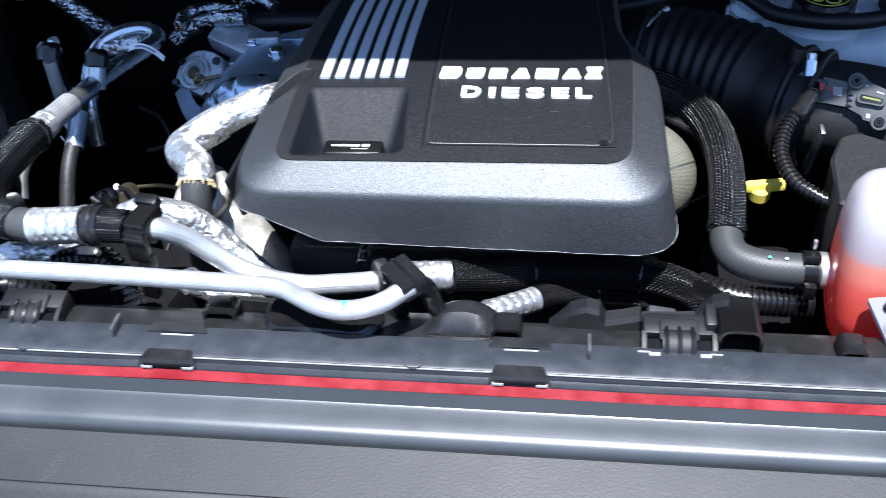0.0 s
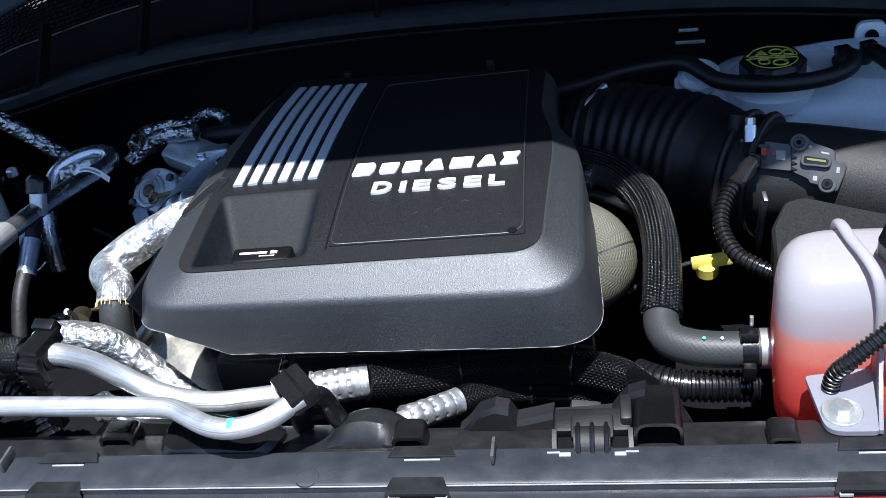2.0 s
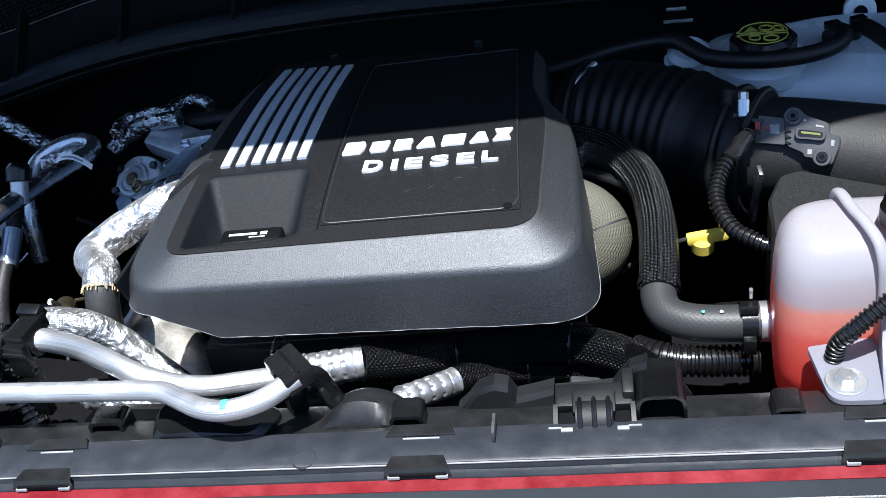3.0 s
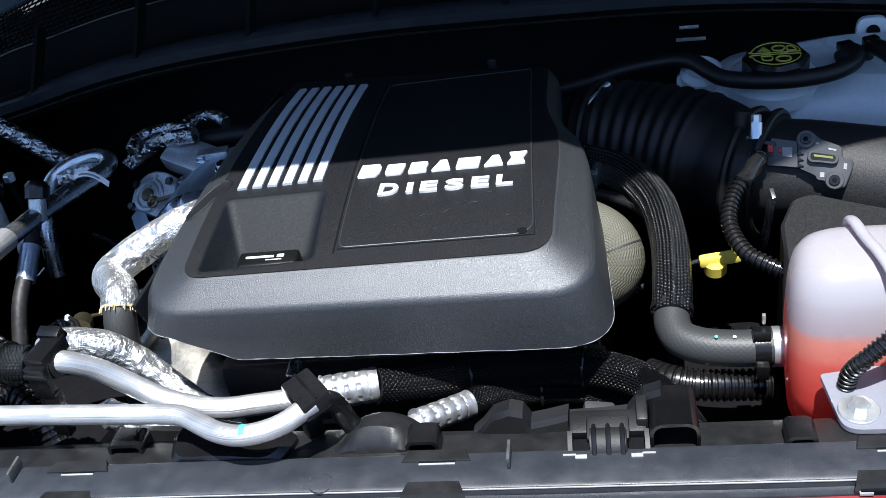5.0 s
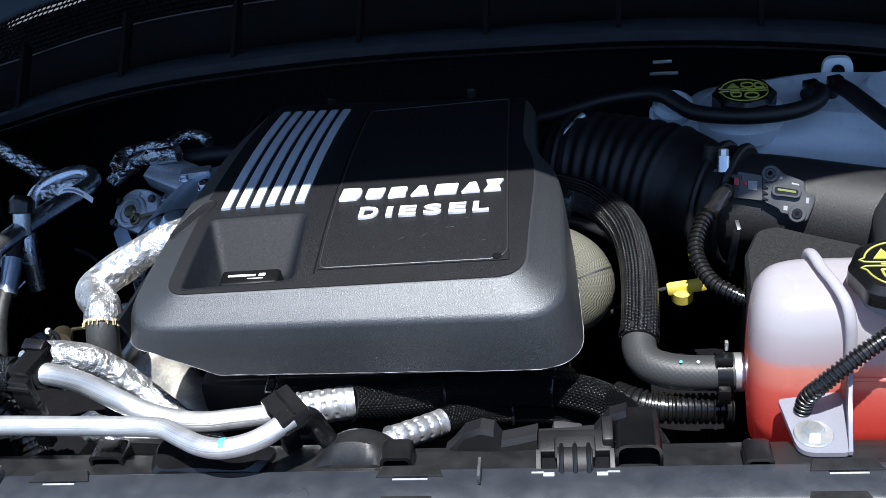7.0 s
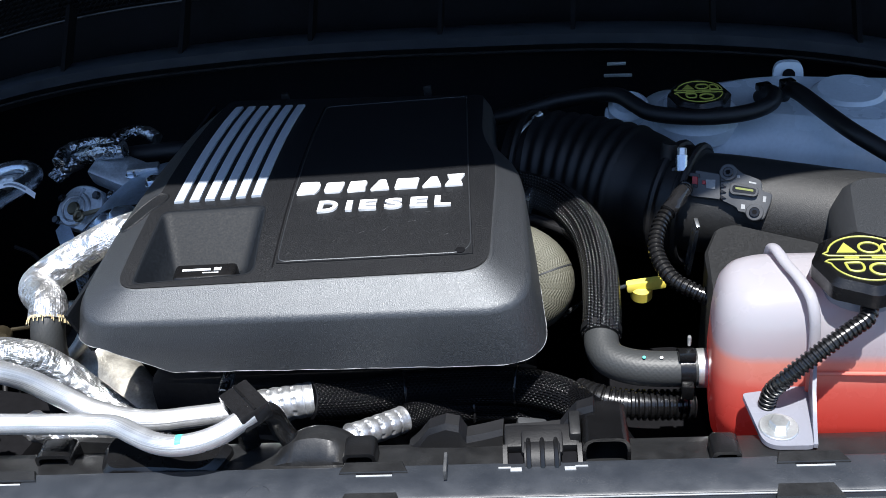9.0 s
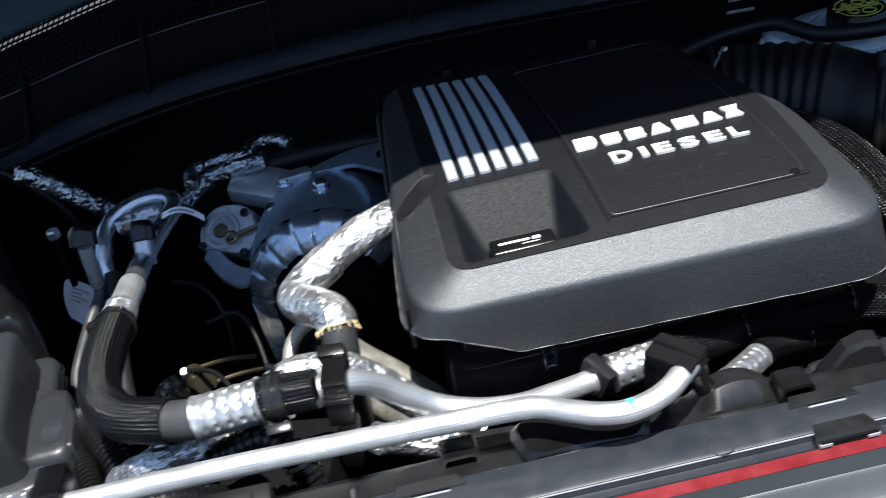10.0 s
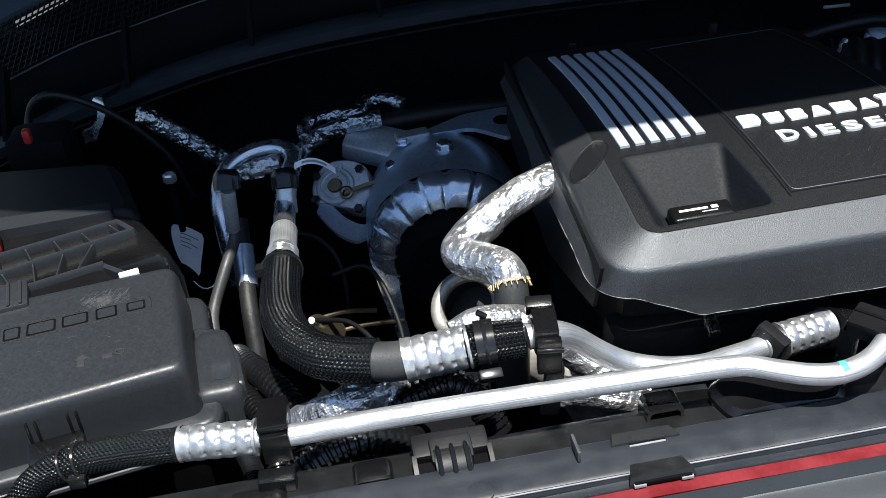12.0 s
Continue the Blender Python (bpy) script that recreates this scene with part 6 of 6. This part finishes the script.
    on_lid(a + 0.002, 0.003, w * 0.55, h * 0.16, "lid", 0.0003)
    on_lid(a + 0.001, -0.003, w * 0.6, h * 0.16, "lid", 0.0003)
random.seed(4)
bm = bmesh.new()
for k in range(420):
    p = Vector((-0.598 + random.uniform(-1, 1) * random.uniform(0.002, 0.026), 0.093 + random.uniform(-1, 1) * random.uniform(0.001, 0.016), 1.1607 + 0.0002 * random.random()))
    rbox(p, (random.uniform(0.001, 0.006), random.uniform(0.0002, 0.0006), 0.0002), 0, (0, 0, random.gauss(58, 12)), bm)
tagged(part("scuff", bm, "faint", fuse, "pale scratches on the lid"), kind="stuff")
for x, y, w, h in ((-0.601, 0.008, 0.0055, 0.009), (-0.581, 0.014, 0.008, 0.006)):
    part("moulded_bar", rbox((x, y, 1.1609), (w, h, 0.0005), 0.0002, (0, 0, 12)), "sticker", fuse)
part("arrow_head", loft([[Vector((-0.601, 0.0125, z)) + u * a + v * b for a, b in ((-0.006, 0), (0.006, 0), (0, 0.007))] for z in (1.1604, 1.1612)]), "sticker", fuse)
part("key_ring", torus((-0.5715, 0.018, 1.161), (0, 0, 1), 0.0034, 0.0006, 20, 6), "sticker", fuse)
for x, y, l, turn in ((-0.585, 0.040, 0.010, -30), (-0.575, 0.032, 0.006, 20), (-0.560, 0.045, 0.004, 60), (-0.615, 0.045, 0.014, 12), (-0.640, 0.030, 0.010, 8)):
    part("scratch", rbox((x, y, 1.16085), (l * 0.5, 0.0004, 0.0002), 0, (0, 0, turn)), "faint", fuse)
SB = [(-0.530, 0.097), (-0.502, 0.090), (-0.484, 0.052), (-0.477, 0.012), (-0.513, 0.010)]
part("side_bracket", loft([quad_ring(SB, 0.004, 1.070), quad_ring(SB, 0.004, 1.114), quad_ring(grow(SB, -0.002), 0.004, 1.117), quad_ring(grow(SB, -0.005), 0.004, 1.1175)]), "lid", fuse, "black plastic bracket beside the lid", sharp=50)
worn = [Vector((p.x + 0.0016 * noise.noise(p * 300), p.y + 0.0020 * noise.noise(p * 240 + Vector((3, 1, 0))), 0)) for p in [Vector((q.x, q.y, 0)) for q in roundpoly([(-0.503, 0.062), (-0.493, 0.058), (-0.485, 0.034), (-0.488, 0.024), (-0.500, 0.022)], 0.003, 4, 8)]]
part("worn_patch", loft([[Vector((p.x, p.y, z)) for p in worn] for z in (1.1172, 1.1179)]), "faint", fuse, "pale worn patch")
part("lower_lip", sweep([p for p in quad_ring(grow(LID, 0.030), 0.02, 1.085)], 0.0030, 8, 0.01), "lid", fuse)
CQ = [(-0.520, 0.000), (-0.480, 0.004), (-0.482, 0.036), (-0.500, 0.092), (-0.528, 0.088)]
part("cable_cover", loft([quad_ring(grow(CQ, g), 0.012, z) for g, z in ((0.004, 1.03), (0.003, 1.108), (0.0, 1.116), (-0.006, 1.119), (-0.014, 1.1195))]), "lid", fuse, "grained cable cover on the box side", sharp=50)
part("dull_patch", loft([[Vector((p.x, p.y, z - (p.x + 0.49) * 0.0)) for p in roundpoly([(-0.504, 0.016), (-0.488, 0.018), (-0.492, 0.048), (-0.508, 0.042)], 0.006, 4, 3)] for z in (1.1195, 1.1199)]), "panel", fuse)

bat = thing("battery_box", (-0.66, 0.2, 1.0), "black ribbed plastic battery cover", "battery box")
BQ = [(-0.556, 0.170), (-0.600, 0.245), (-0.80, 0.235), (-0.745, 0.095)]
part("tray", loft([quad_ring(grow(BQ, 0.018), 0.02, 0.98), quad_ring(grow(BQ, 0.016), 0.02, 1.118), quad_ring(grow(BQ, 0.006), 0.016, 1.148), quad_ring(grow(BQ, 0.0), 0.014, 1.153), quad_ring(grow(BQ, -0.010), 0.010, 1.154)]), "black", bat, sharp=40)


def rib(name, a, b, w, h, sink=0.006):
    """A moulded rib with a rounded back from a to b on the cover."""
    a, b = Vector(a), Vector(b)
    n = Vector((a.y - b.y, b.x - a.x, 0)).normalized() * w
    up = Vector((0, 0, h))
    prof = [-n - Vector((0, 0, sink)), -n * 0.9 + up * 0.6, -n * 0.4 + up, n * 0.4 + up, n * 0.9 + up * 0.6, n - Vector((0, 0, sink))]
    return part(name, loft([[p + q for q in prof] for p in (a, b)]), "lid", bat, sharp=25)


RIBS = (((-0.725, 0.181, 1.156), (-0.608, 0.225, 1.156)), ((-0.713, 0.150, 1.156), (-0.590, 0.206, 1.156)), ((-0.690, 0.121, 1.156), (-0.609, 0.152, 1.156)))
for a, b in RIBS:
    rib("long_rib", a, b, 0.0022, 0.007)
for k in range(5):
    t = 0.08 + 0.21 * k
    p, q, r = (Vector(a).lerp(Vector(b), t) for a, b in RIBS)
    rib("cross_rib", p, q, 0.0014, 0.0045)
    if k < 4:
        rib("cross_rib", q, r, 0.0014, 0.0045)
rib("edge_rib", (-0.609, 0.152, 1.155), (-0.573, 0.128, 1.152), 0.0028, 0.005)
rib("edge_rib", (-0.608, 0.225, 1.156), (-0.590, 0.206, 1.156), 0.0030, 0.006)
part("window", loft([quad_ring([(-0.590, 0.124), (-0.612, 0.148), (-0.680, 0.121), (-0.664, 0.094)], 0.005, z) for z in (1.1535, 1.1565)]), "void", bat)
part("pale_tab", rbox((-0.583, 0.133, 1.158), (0.018, 0.006, 0.006), 0.001, (0, 0, 18)), "label", bat)
part("vent_block", rbox((-0.690, 0.110, 1.157), (0.045, 0.040, 0.016), 0.003, (0, 0, 14)), "lid", bat)
for k in range(4):
    part("vent_rib", rbox((-0.704 + 0.010 * k, 0.106 + 0.0025 * k, 1.1655), (0.003, 0.036, 0.003), 0.001, (0, 0, 14)), "lid", bat)
part("rear_lid", loft([quad_ring(grow([(-0.592, 0.245), (-0.632, 0.355), (-0.90, 0.37), (-0.86, 0.25)], g), 0.018, z) for g, z in ((0.004, 1.0), (0.002, 1.148), (-0.003, 1.157), (-0.012, 1.160))]), "deck", bat, "smooth dark rear lid", sharp=50)
part("rear_step", loft([quad_ring([(-0.615, 0.240), (-0.622, 0.258), (-0.76, 0.248), (-0.745, 0.222)], 0.006, z) for z in (1.15, 1.1645)]), "lid", bat)
part("red_terminal", rbox((-0.727, 0.207, 1.166), (0.020, 0.026, 0.022), 0.004, (0, 0, 20)), "redplastic", bat, "red terminal cover")
single("red_plug", rbox((-0.734, 0.402, 1.178), (0.009, 0.010, 0.017), 0.003), "redplastic", "small red plug on a dark harness", "plug")
single("harness_block", rbox((-0.735, 0.44, 1.09), (0.07, 0.06, 0.15), 0.01), "void", "dark wiring block by the wing", "wiring")
hose("harness_cable", [(-0.765, 0.495, 1.145), (-0.763, 0.5, 1.155), (-0.75, 0.5, 1.176), (-0.725, 0.5, 1.182), (-0.686, 0.5, 1.165), (-0.652, 0.5, 1.138), (-0.625, 0.5, 1.107), (-0.605, 0.5, 1.072), (-0.592, 0.5, 1.02)], 0.0046, "blackrubber", "black wiring cable arching behind the battery box", "cable", seg=12)
wb = thing("wing_bracket", (-0.66, 0.47, 1.12), "grey steel bracket on the inner wing", "bracket")
outline = roundpoly([(-0.711, 1.123), (-0.698, 1.127), (-0.689, 1.136), (-0.686, 1.150), (-0.696, 1.152), (-0.687, 1.163), (-0.678, 1.162), (-0.677, 1.143), (-0.683, 1.130), (-0.691, 1.120), (-0.692, 1.111), (-0.709, 1.108)], 0.003, 4, 3)
part("bracket_plate", loft([[Vector((p.x, y - (1.165 - p.y) * 0.3, p.y)) for p in outline] for y in (0.526, 0.529)]), "steel", wb)
part("bracket_stay", sweep([(-0.683, 0.527, 1.157), (-0.681, 0.57, 1.145), (-0.678, 0.64, 1.128)], 0.004, 10, 0.02), "dark", wb)
part("bracket_hole", disc((-0.699, 0.5115, 1.118), (0, -1, 0.3), 0.002, 0.001, 10, 0.0), "void", wb)
stud = thing("wing_stud", (-0.589, 0.391, 0.62), "pale steel nut on a stud by the inner wing", "stud")
part("nut", disc((-0.589, 0.391, 1.108), (0, 0, 1), 0.008, 0.010, 6, 0.002), "zinc", stud)
# added support for the nut, near-black so it sinks into the shade
part("rod", disc((-0.589, 0.391, 0.62), (0, 0, 1), 0.004, 0.488, 12), "void", stud)

for pts, r, lab in (([(-0.497, 0.10, 1.075), (-0.482, 0.060, 1.098), (-0.462, 0.028, 1.105), (-0.441, -0.004, 1.104), (-0.426, -0.035, 1.09), (-0.42, -0.06, 1.06)], 0.0105, "black corrugated wiring conduit beside the fuse box"), ([(-0.50, 0.07, 1.06), (-0.488, 0.035, 1.09), (-0.472, 0.005, 1.095), (-0.458, -0.03, 1.09), (-0.45, -0.07, 1.07)], 0.0085, "thinner black corrugated conduit beside the fuse box"), ([(-0.505, 0.02, 1.06), (-0.49, -0.02, 1.085), (-0.473, -0.06, 1.10), (-0.462, -0.10, 1.115), (-0.458, -0.135, 1.12), (-0.457, -0.16, 1.10)], 0.0072, "thin black corrugated conduit down to the shroud"), ([(-0.37, -0.060, 1.10), (-0.351, -0.050, 1.125), (-0.328, -0.047, 1.135), (-0.307, -0.044, 1.138), (-0.288, -0.052, 1.125), (-0.275, -0.065, 1.10)], 0.0115, "black corrugated conduit under the refrigerant pipe"), ([(-0.43, -0.115, 1.13), (-0.40, -0.105, 1.142), (-0.37, -0.095, 1.14), (-0.34, -0.085, 1.12)], 0.0115, "black corrugated conduit behind the clip")):
    hose("wiring_conduit", pts, r, "conduit", lab, "conduit", corr(r * 0.55), r * 0.1, 14)
hose("foil_duct", [(-0.43, -0.030, 1.10), (-0.402, -0.045, 1.124), (-0.378, -0.044, 1.134), (-0.356, -0.034, 1.128), (-0.335, -0.02, 1.105)], 0.0165, "foil", "crumpled foil duct under the crimped joint", "sleeve", wrinkle(0.16, 1.3, 31.0), 0.004, 24)
hose("foil_duct", [(-0.225, -0.045, 1.120), (-0.200, -0.055, 1.122), (-0.172, -0.060, 1.116), (-0.150, -0.055, 1.10)], 0.012, "foil", "crumpled foil sleeve behind the pipe", "sleeve", wrinkle(0.2, 1.3, 41.0), 0.004, 22)

# dim fittings low in the bay
low_bits = (((-0.434, 0.222, 1.006), (-0.412, 0.186, 1.022), 0.0125, "brass", "brass fitting low in the bay"), ((-0.440, 0.214, 1.012), (-0.436, 0.203, 1.028), 0.0038, "reservoir", "pale blue plug low in the bay"), ((-0.425, 0.02, 1.05), (-0.41, -0.03, 1.08), 0.009, "cast", "grey cast stub low in the bay"), ((-0.47, 0.0, 1.05), (-0.44, -0.03, 1.07), 0.005, "steel", "thin steel pipe low in the bay"))
hose("foil_stub", [(-0.462, 0.205, 0.985), (-0.456, 0.198, 1.003), (-0.444, 0.200, 1.012)], 0.0150, "foilshade", "foil-covered stub low in the bay", "sleeve", wrinkle(0.14, 1.4, 17.0), 0.004, 22)
for a, b, r, m, lab in low_bits:
    single("fitting", sweep([a, b], r, 16, 0.01), m, lab, "fitting", "fittings low in the bay")
for pts in ([(-0.43, 0.20, 1.03), (-0.39, 0.16, 1.05), (-0.36, 0.11, 1.04), (-0.35, 0.07, 1.0)], [(-0.46, 0.16, 1.02), (-0.42, 0.13, 1.02), (-0.37, 0.05, 1.01), (-0.33, 0.02, 1.0)], [(-0.41, 0.25, 1.05), (-0.37, 0.24, 1.06), (-0.345, 0.18, 1.03), (-0.34, 0.1, 1.0)]):
    hose("thin_cable", pts, 0.0026, "blackrubber", "thin black cable low in the bay", "cable", seg=10, group="cables low in the bay")
# plain blocks, near-black to give the shade low in the bay
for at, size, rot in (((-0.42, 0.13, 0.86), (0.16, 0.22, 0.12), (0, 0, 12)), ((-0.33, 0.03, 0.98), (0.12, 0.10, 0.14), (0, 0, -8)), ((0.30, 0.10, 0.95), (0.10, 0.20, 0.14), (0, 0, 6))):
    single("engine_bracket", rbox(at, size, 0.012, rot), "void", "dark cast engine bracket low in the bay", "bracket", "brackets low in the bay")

# ---- shroud fittings along the front panel ----
def hook(x, d, z, w=0.026, dep=0.020, h=0.020, name="shroud_hook"):
    t = thing(name, sup(x, d, z), "small hollow black plastic hook on the shroud", "hook", "hooks along the shroud")
    m = Matrix.Translation(sup(x, d, z)) @ pose(0, 0, 0, 0, 0, 4.3)
    b = bmesh.new()
    o = [Vector((p.x, 0, p.y)) for p in roundpoly([(-w / 2, 0), (w / 2, 0), (w / 2, h), (-w / 2, h)], [0.001, 0.001, h * 0.3, h * 0.3], 5, 3)]
    i = [Vector((p.x, 0, p.y)) for p in roundpoly([(-w / 2 + 0.0025, 0.001), (w / 2 - 0.0025, 0.001), (w / 2 - 0.0025, h - 0.003), (-w / 2 + 0.0025, h - 0.003)], [0.001, 0.001, h * 0.22, h * 0.22], 5, 3)]
    mv = lambda q, y, s=1.0: [m @ Vector((p.x * s, y, p.z * s)) for p in q]  # noqa: E731
    loft([mv(i, dep / 2 - 0.004), mv(i, -dep / 2), mv(o, -dep / 2), mv(o, dep / 2 - 0.003), mv(o, dep / 2, 0.88)], bm=b)
    part("hook_body", b, "black", t, sharp=45)
    return t


for x, d, z, w, h in ((0.338, 0.060, 1.148, 0.020, 0.016), (0.0775, 0.064, 1.148, 0.024, 0.019), (-0.160, 0.078, 1.140, 0.028, 0.020), (-0.372, 0.060, 1.138, 0.028, 0.022), (-0.452, 0.058, 1.128, 0.042, 0.026), (-0.56, 0.062, 1.135, 0.026, 0.019)):
    hook(x, d, z, w, 0.022, h)
big = hook(0.254, 0.074, 1.138, 0.034, 0.042, 0.038, "shroud_duct")
tagged(big, "large hollow black plastic duct end on the shroud", "duct")


def hinge(x, d, z):
    """A domed retainer with three ridges, two dark arches and pale corners."""
    t = thing("ribbed_clip", sup(x, d, z), "ribbed black plastic retainer with pale corners on the shroud", "clip", "ribbed clips on the shroud")
    m = Matrix.Translation(sup(x, d, z)) @ pose(0, 0, 0, 0, 0, 4.3)
    put = lambda x, y, z: m @ Vector((x, y, z))  # noqa: E731
    part("retainer_body", rbox(put(0, 0.014, -0.003), (0.054, 0.020, 0.018), 0.003, (10, 0, 4.3)), "blackrubber", t)
    part("retainer_top", rbox(put(0, 0.006, 0.0035), (0.030, 0.020, 0.008), 0.003, (16, 0, 4.3)), "blackrubber", t)
    for k in (-1, 1):
        part("wing", loft([[put(k * 0.0265 + dx, y, z) for y, z in ((0.004, 0.005), (-0.006, 0.002), (-0.0135, -0.004), (-0.0145, -0.010), (0.004, -0.010))] for dx in (-0.0016, 0.0016)]), "blackrubber", t, sharp=25)
        part("slot", rbox(put(k * 0.0190, -0.0055, -0.0055), (0.011, 0.014, 0.010), 0.001, (0, 0, 4.3)), "void", t, "dark slot")
        part("corner", rbox(put(k * 0.0190, -0.0160, -0.0002), (0.008, 0.0034, 0.0014), 0.0004, (0, 0, 4.3)), "scuff", t, "pale worn corner")
        part("corner", rbox(put(k * 0.0270, -0.0138, -0.0004), (0.009, 0.0016, 0.0012), 0.0004, (0, 0, 4.3)), "scuff", t, "pale worn corner")
    part("barrel", disc(put(-0.0128, 0.0015, -0.0105), m.to_3x3() @ Vector((1, 0, 0)), 0.0178, 0.0256, 40, 0.001), "blackrubber", t)
    for k in (-1, 0, 1):
        part("rib", torus(put(k * 0.0098, 0.0015, -0.0105), m.to_3x3() @ Vector((1, 0, 0)), 0.0178, 0.0018, 44, 8), "black", t)
    return t


hinge(0.210, 0.056, 1.1610)
single("shroud_tower", rbox(sup(0.2325, 0.076, 1.150), (0.008, 0.022, 0.050), 0.002, (8, 0, 4.3)), "shroud", "upright black plastic post of the shroud", "shroud")
hinge(-0.316, 0.056, 1.1600)


def latch(x, d, z, rear=False):
    """A thin trapezoid tab: the front one bends down over the lip on two feet, the rear one has a slot before it."""
    t = thing("panel_tab", sup(x, d, z), "dark plastic tab clipped over the cover strip edge", "tab", "tabs along the cover strip")
    m = Matrix.Translation(sup(x, d, z)) @ pose(0, 0, 0, 0, 0, 4.3)
    put = lambda x, y, z: m @ Vector((x, y, z))  # noqa: E731
    if rear:
        o = [(-0.0245, -0.005), (-0.0215, 0.0055), (0.0205, 0.0055), (0.0250, -0.005)]
        part("tab_plate", loft([[put(a, b, -0.003) for a, b in o], [put(a, b, 0.0012) for a, b in o], [put(a * 0.97, b * 0.9, 0.0020) for a, b in o]]), "shroud", t, sharp=25)
        part("slot_edge", rbox(put(0.001, -0.0072, 0.0004), (0.026, 0.0016, 0.0008), 0.0003, (0, 0, 4.3)), "scuff", t, "pale worn slot edge")
        part("slot", rbox(put(0.001, -0.0056, 0.0004), (0.026, 0.0012, 0.0008), 0.0002, (0, 0, 4.3)), "void", t, "dark slot")
        return t
    back, mid, low = [(-0.0180, 0.0062), (0.0180, 0.0062)], [(-0.0215, -0.0050), (0.0225, -0.0050)], [(-0.0225, -0.0072), (0.0240, -0.0072)]
    bm = loft([[put(*back[0], 0.0008), put(*mid[0], 0.0006), put(*low[0], -0.0040), put(*low[0], -0.0060), put(*mid[0], -0.0012), put(*back[0], -0.0010)], [put(*back[1], 0.0008), put(*mid[1], 0.0006), put(*low[1], -0.0040), put(*low[1], -0.0060), put(*mid[1], -0.0012), put(*back[1], -0.0010)]])
    # darker shroud plastic puts the shade of the tab's slant into its colour
    part("tab_plate", bm, "shroud", t, sharp=25)
    part("arch", rbox(put(0.001, -0.0074, -0.0040), (0.040, 0.0018, 0.0034), 0.0008, (0, 0, 4.3)), "void", t, "dark arch between the feet")
    for k in (-1, 1):
        part("foot_edge", rbox(put(k * 0.0165 + 0.001, -0.0078, -0.0050), (0.0085, 0.0028, 0.0026), 0.0006, (0, 0, 4.3)), "scuff", t, "pale clip edge")
    return t


for x in (-0.760, -0.470, -0.180, 0.093, 0.3875):
    latch(x, 0.0145, 1.1605)
for x in (-0.80, -0.49, -0.183, 0.0905, 0.395):
    latch(x, 0.0445, 1.1605, True)
for x in (0.143, -0.232):
    single("panel_fin", rbox(sup(x, 0.040, 1.166), (0.0024, 0.019, 0.009), 0.0008, (0, 0, 4.3)), "faint", "thin upright plastic fin on the cover strip", "fin", "fins on the cover strip")
for x in (0.012, -0.30):
    single("moulding_mark", torus(sup(x, 0.022, 1.1605), (0, 0, 1), 0.0085, 0.0005, 32, 4), "shroud", "round moulding mark in the cover strip", "mark", "marks on the cover strip")
# pale lines paint the highlights on the glossy shroud edge at the gap
for x0, x1 in ((-0.66, -0.47), (-0.42, -0.39), (-0.34, -0.27), (-0.14, -0.02), (0.0, 0.055), (0.105, 0.185), (0.28, 0.325), (0.352, 0.365)):
    single("gap_highlight", sweep([sup(x0, 0.0515, 1.1535), sup(x1, 0.0515, 1.1535)], 0.0011, 6, 0.05), "scuff", "bright highlight line along the shroud gap", "edge", "worn edges along the shroud gap")

# raised back parts of the shroud
sh = thing("shroud_hump", (0.02, -0.09, 1.13), "rounded black plastic hump of the radiator shroud", "shroud")
rings = []
for i in range(25):
    x = -0.035 + 0.115 * i / 24
    hgt = 0.019 * max(0, math.cos((x - 0.040) / 0.028 * math.pi / 2)) ** 0.6 if abs(x - 0.040) < 0.028 else 0
    rings.append([sup(x, 0.056, 1.14), sup(x, 0.060, 1.150 + hgt * 0.25), sup(x, 0.072, 1.150 + hgt * 0.85), sup(x, 0.084, 1.147 + hgt), sup(x, 0.094, 1.142 + hgt * 0.9), sup(x, 0.098, 1.12)])
part("hump", loft(rings), "shroud", sh)
wall = thing("shroud_wall", (0.15, -0.08, 1.12), "jagged black plastic rear wall of the shroud", "shroud")
part("wall_plate", loft([[sup(x, d - 0.004, 1.10), sup(x, d - 0.003, z - 0.004), sup(x, d, z), sup(x, d + 0.010, z + 0.001), sup(x, d + 0.012, 1.10)] for x, d, z in ((0.108, 0.083, 1.142), (0.116, 0.083, 1.150), (0.125, 0.082, 1.163), (0.138, 0.081, 1.169), (0.148, 0.080, 1.167), (0.153, 0.080, 1.156), (0.166, 0.081, 1.158), (0.180, 0.082, 1.161))]), "blackrubber", wall, sharp=30)
part("wall_plate", loft([[sup(x, d - 0.004, 1.10), sup(x, d - 0.003, z - 0.004), sup(x, d, z), sup(x, d + 0.008, z + 0.001), sup(x, d + 0.010, 1.10)] for x, d, z in ((0.181, 0.080, 1.159), (0.205, 0.080, 1.160), (0.222, 0.081, 1.161), (0.228, 0.084, 1.168), (0.234, 0.084, 1.176), (0.246, 0.083, 1.181), (0.251, 0.082, 1.165))]), "blackrubber", wall, sharp=30)
single("grey_block", rbox(sup(0.197, 0.118, 1.122), (0.024, 0.014, 0.024), 0.003, (10, 12, 8)), "sticker", "pale grey block behind the shroud", "block")
single("shroud_tongue", plate([(-0.115, -0.135), (-0.03, -0.132), (-0.02, -0.098), (-0.10, -0.085), (-0.125, -0.1)], 0.012, 1.138, 1.160, 0.005), "black", "smooth dark grey plastic tongue of the shroud under the pipe", "shroud")
single("shroud_pocket", plate([(-0.118, -0.118), (-0.105, -0.112), (-0.105, -0.098), (-0.12, -0.098)], 0.006, 1.14, 1.158, 0.004), "sticker", "pale round boss beside the shroud tongue", "boss")
single("grille_wire", rbox(sup(-0.142, 0.10, 1.12), (0.05, 0.006, 0.05), 0.001), "shroud", "finned edge of the cooler behind the shroud", "cooler")
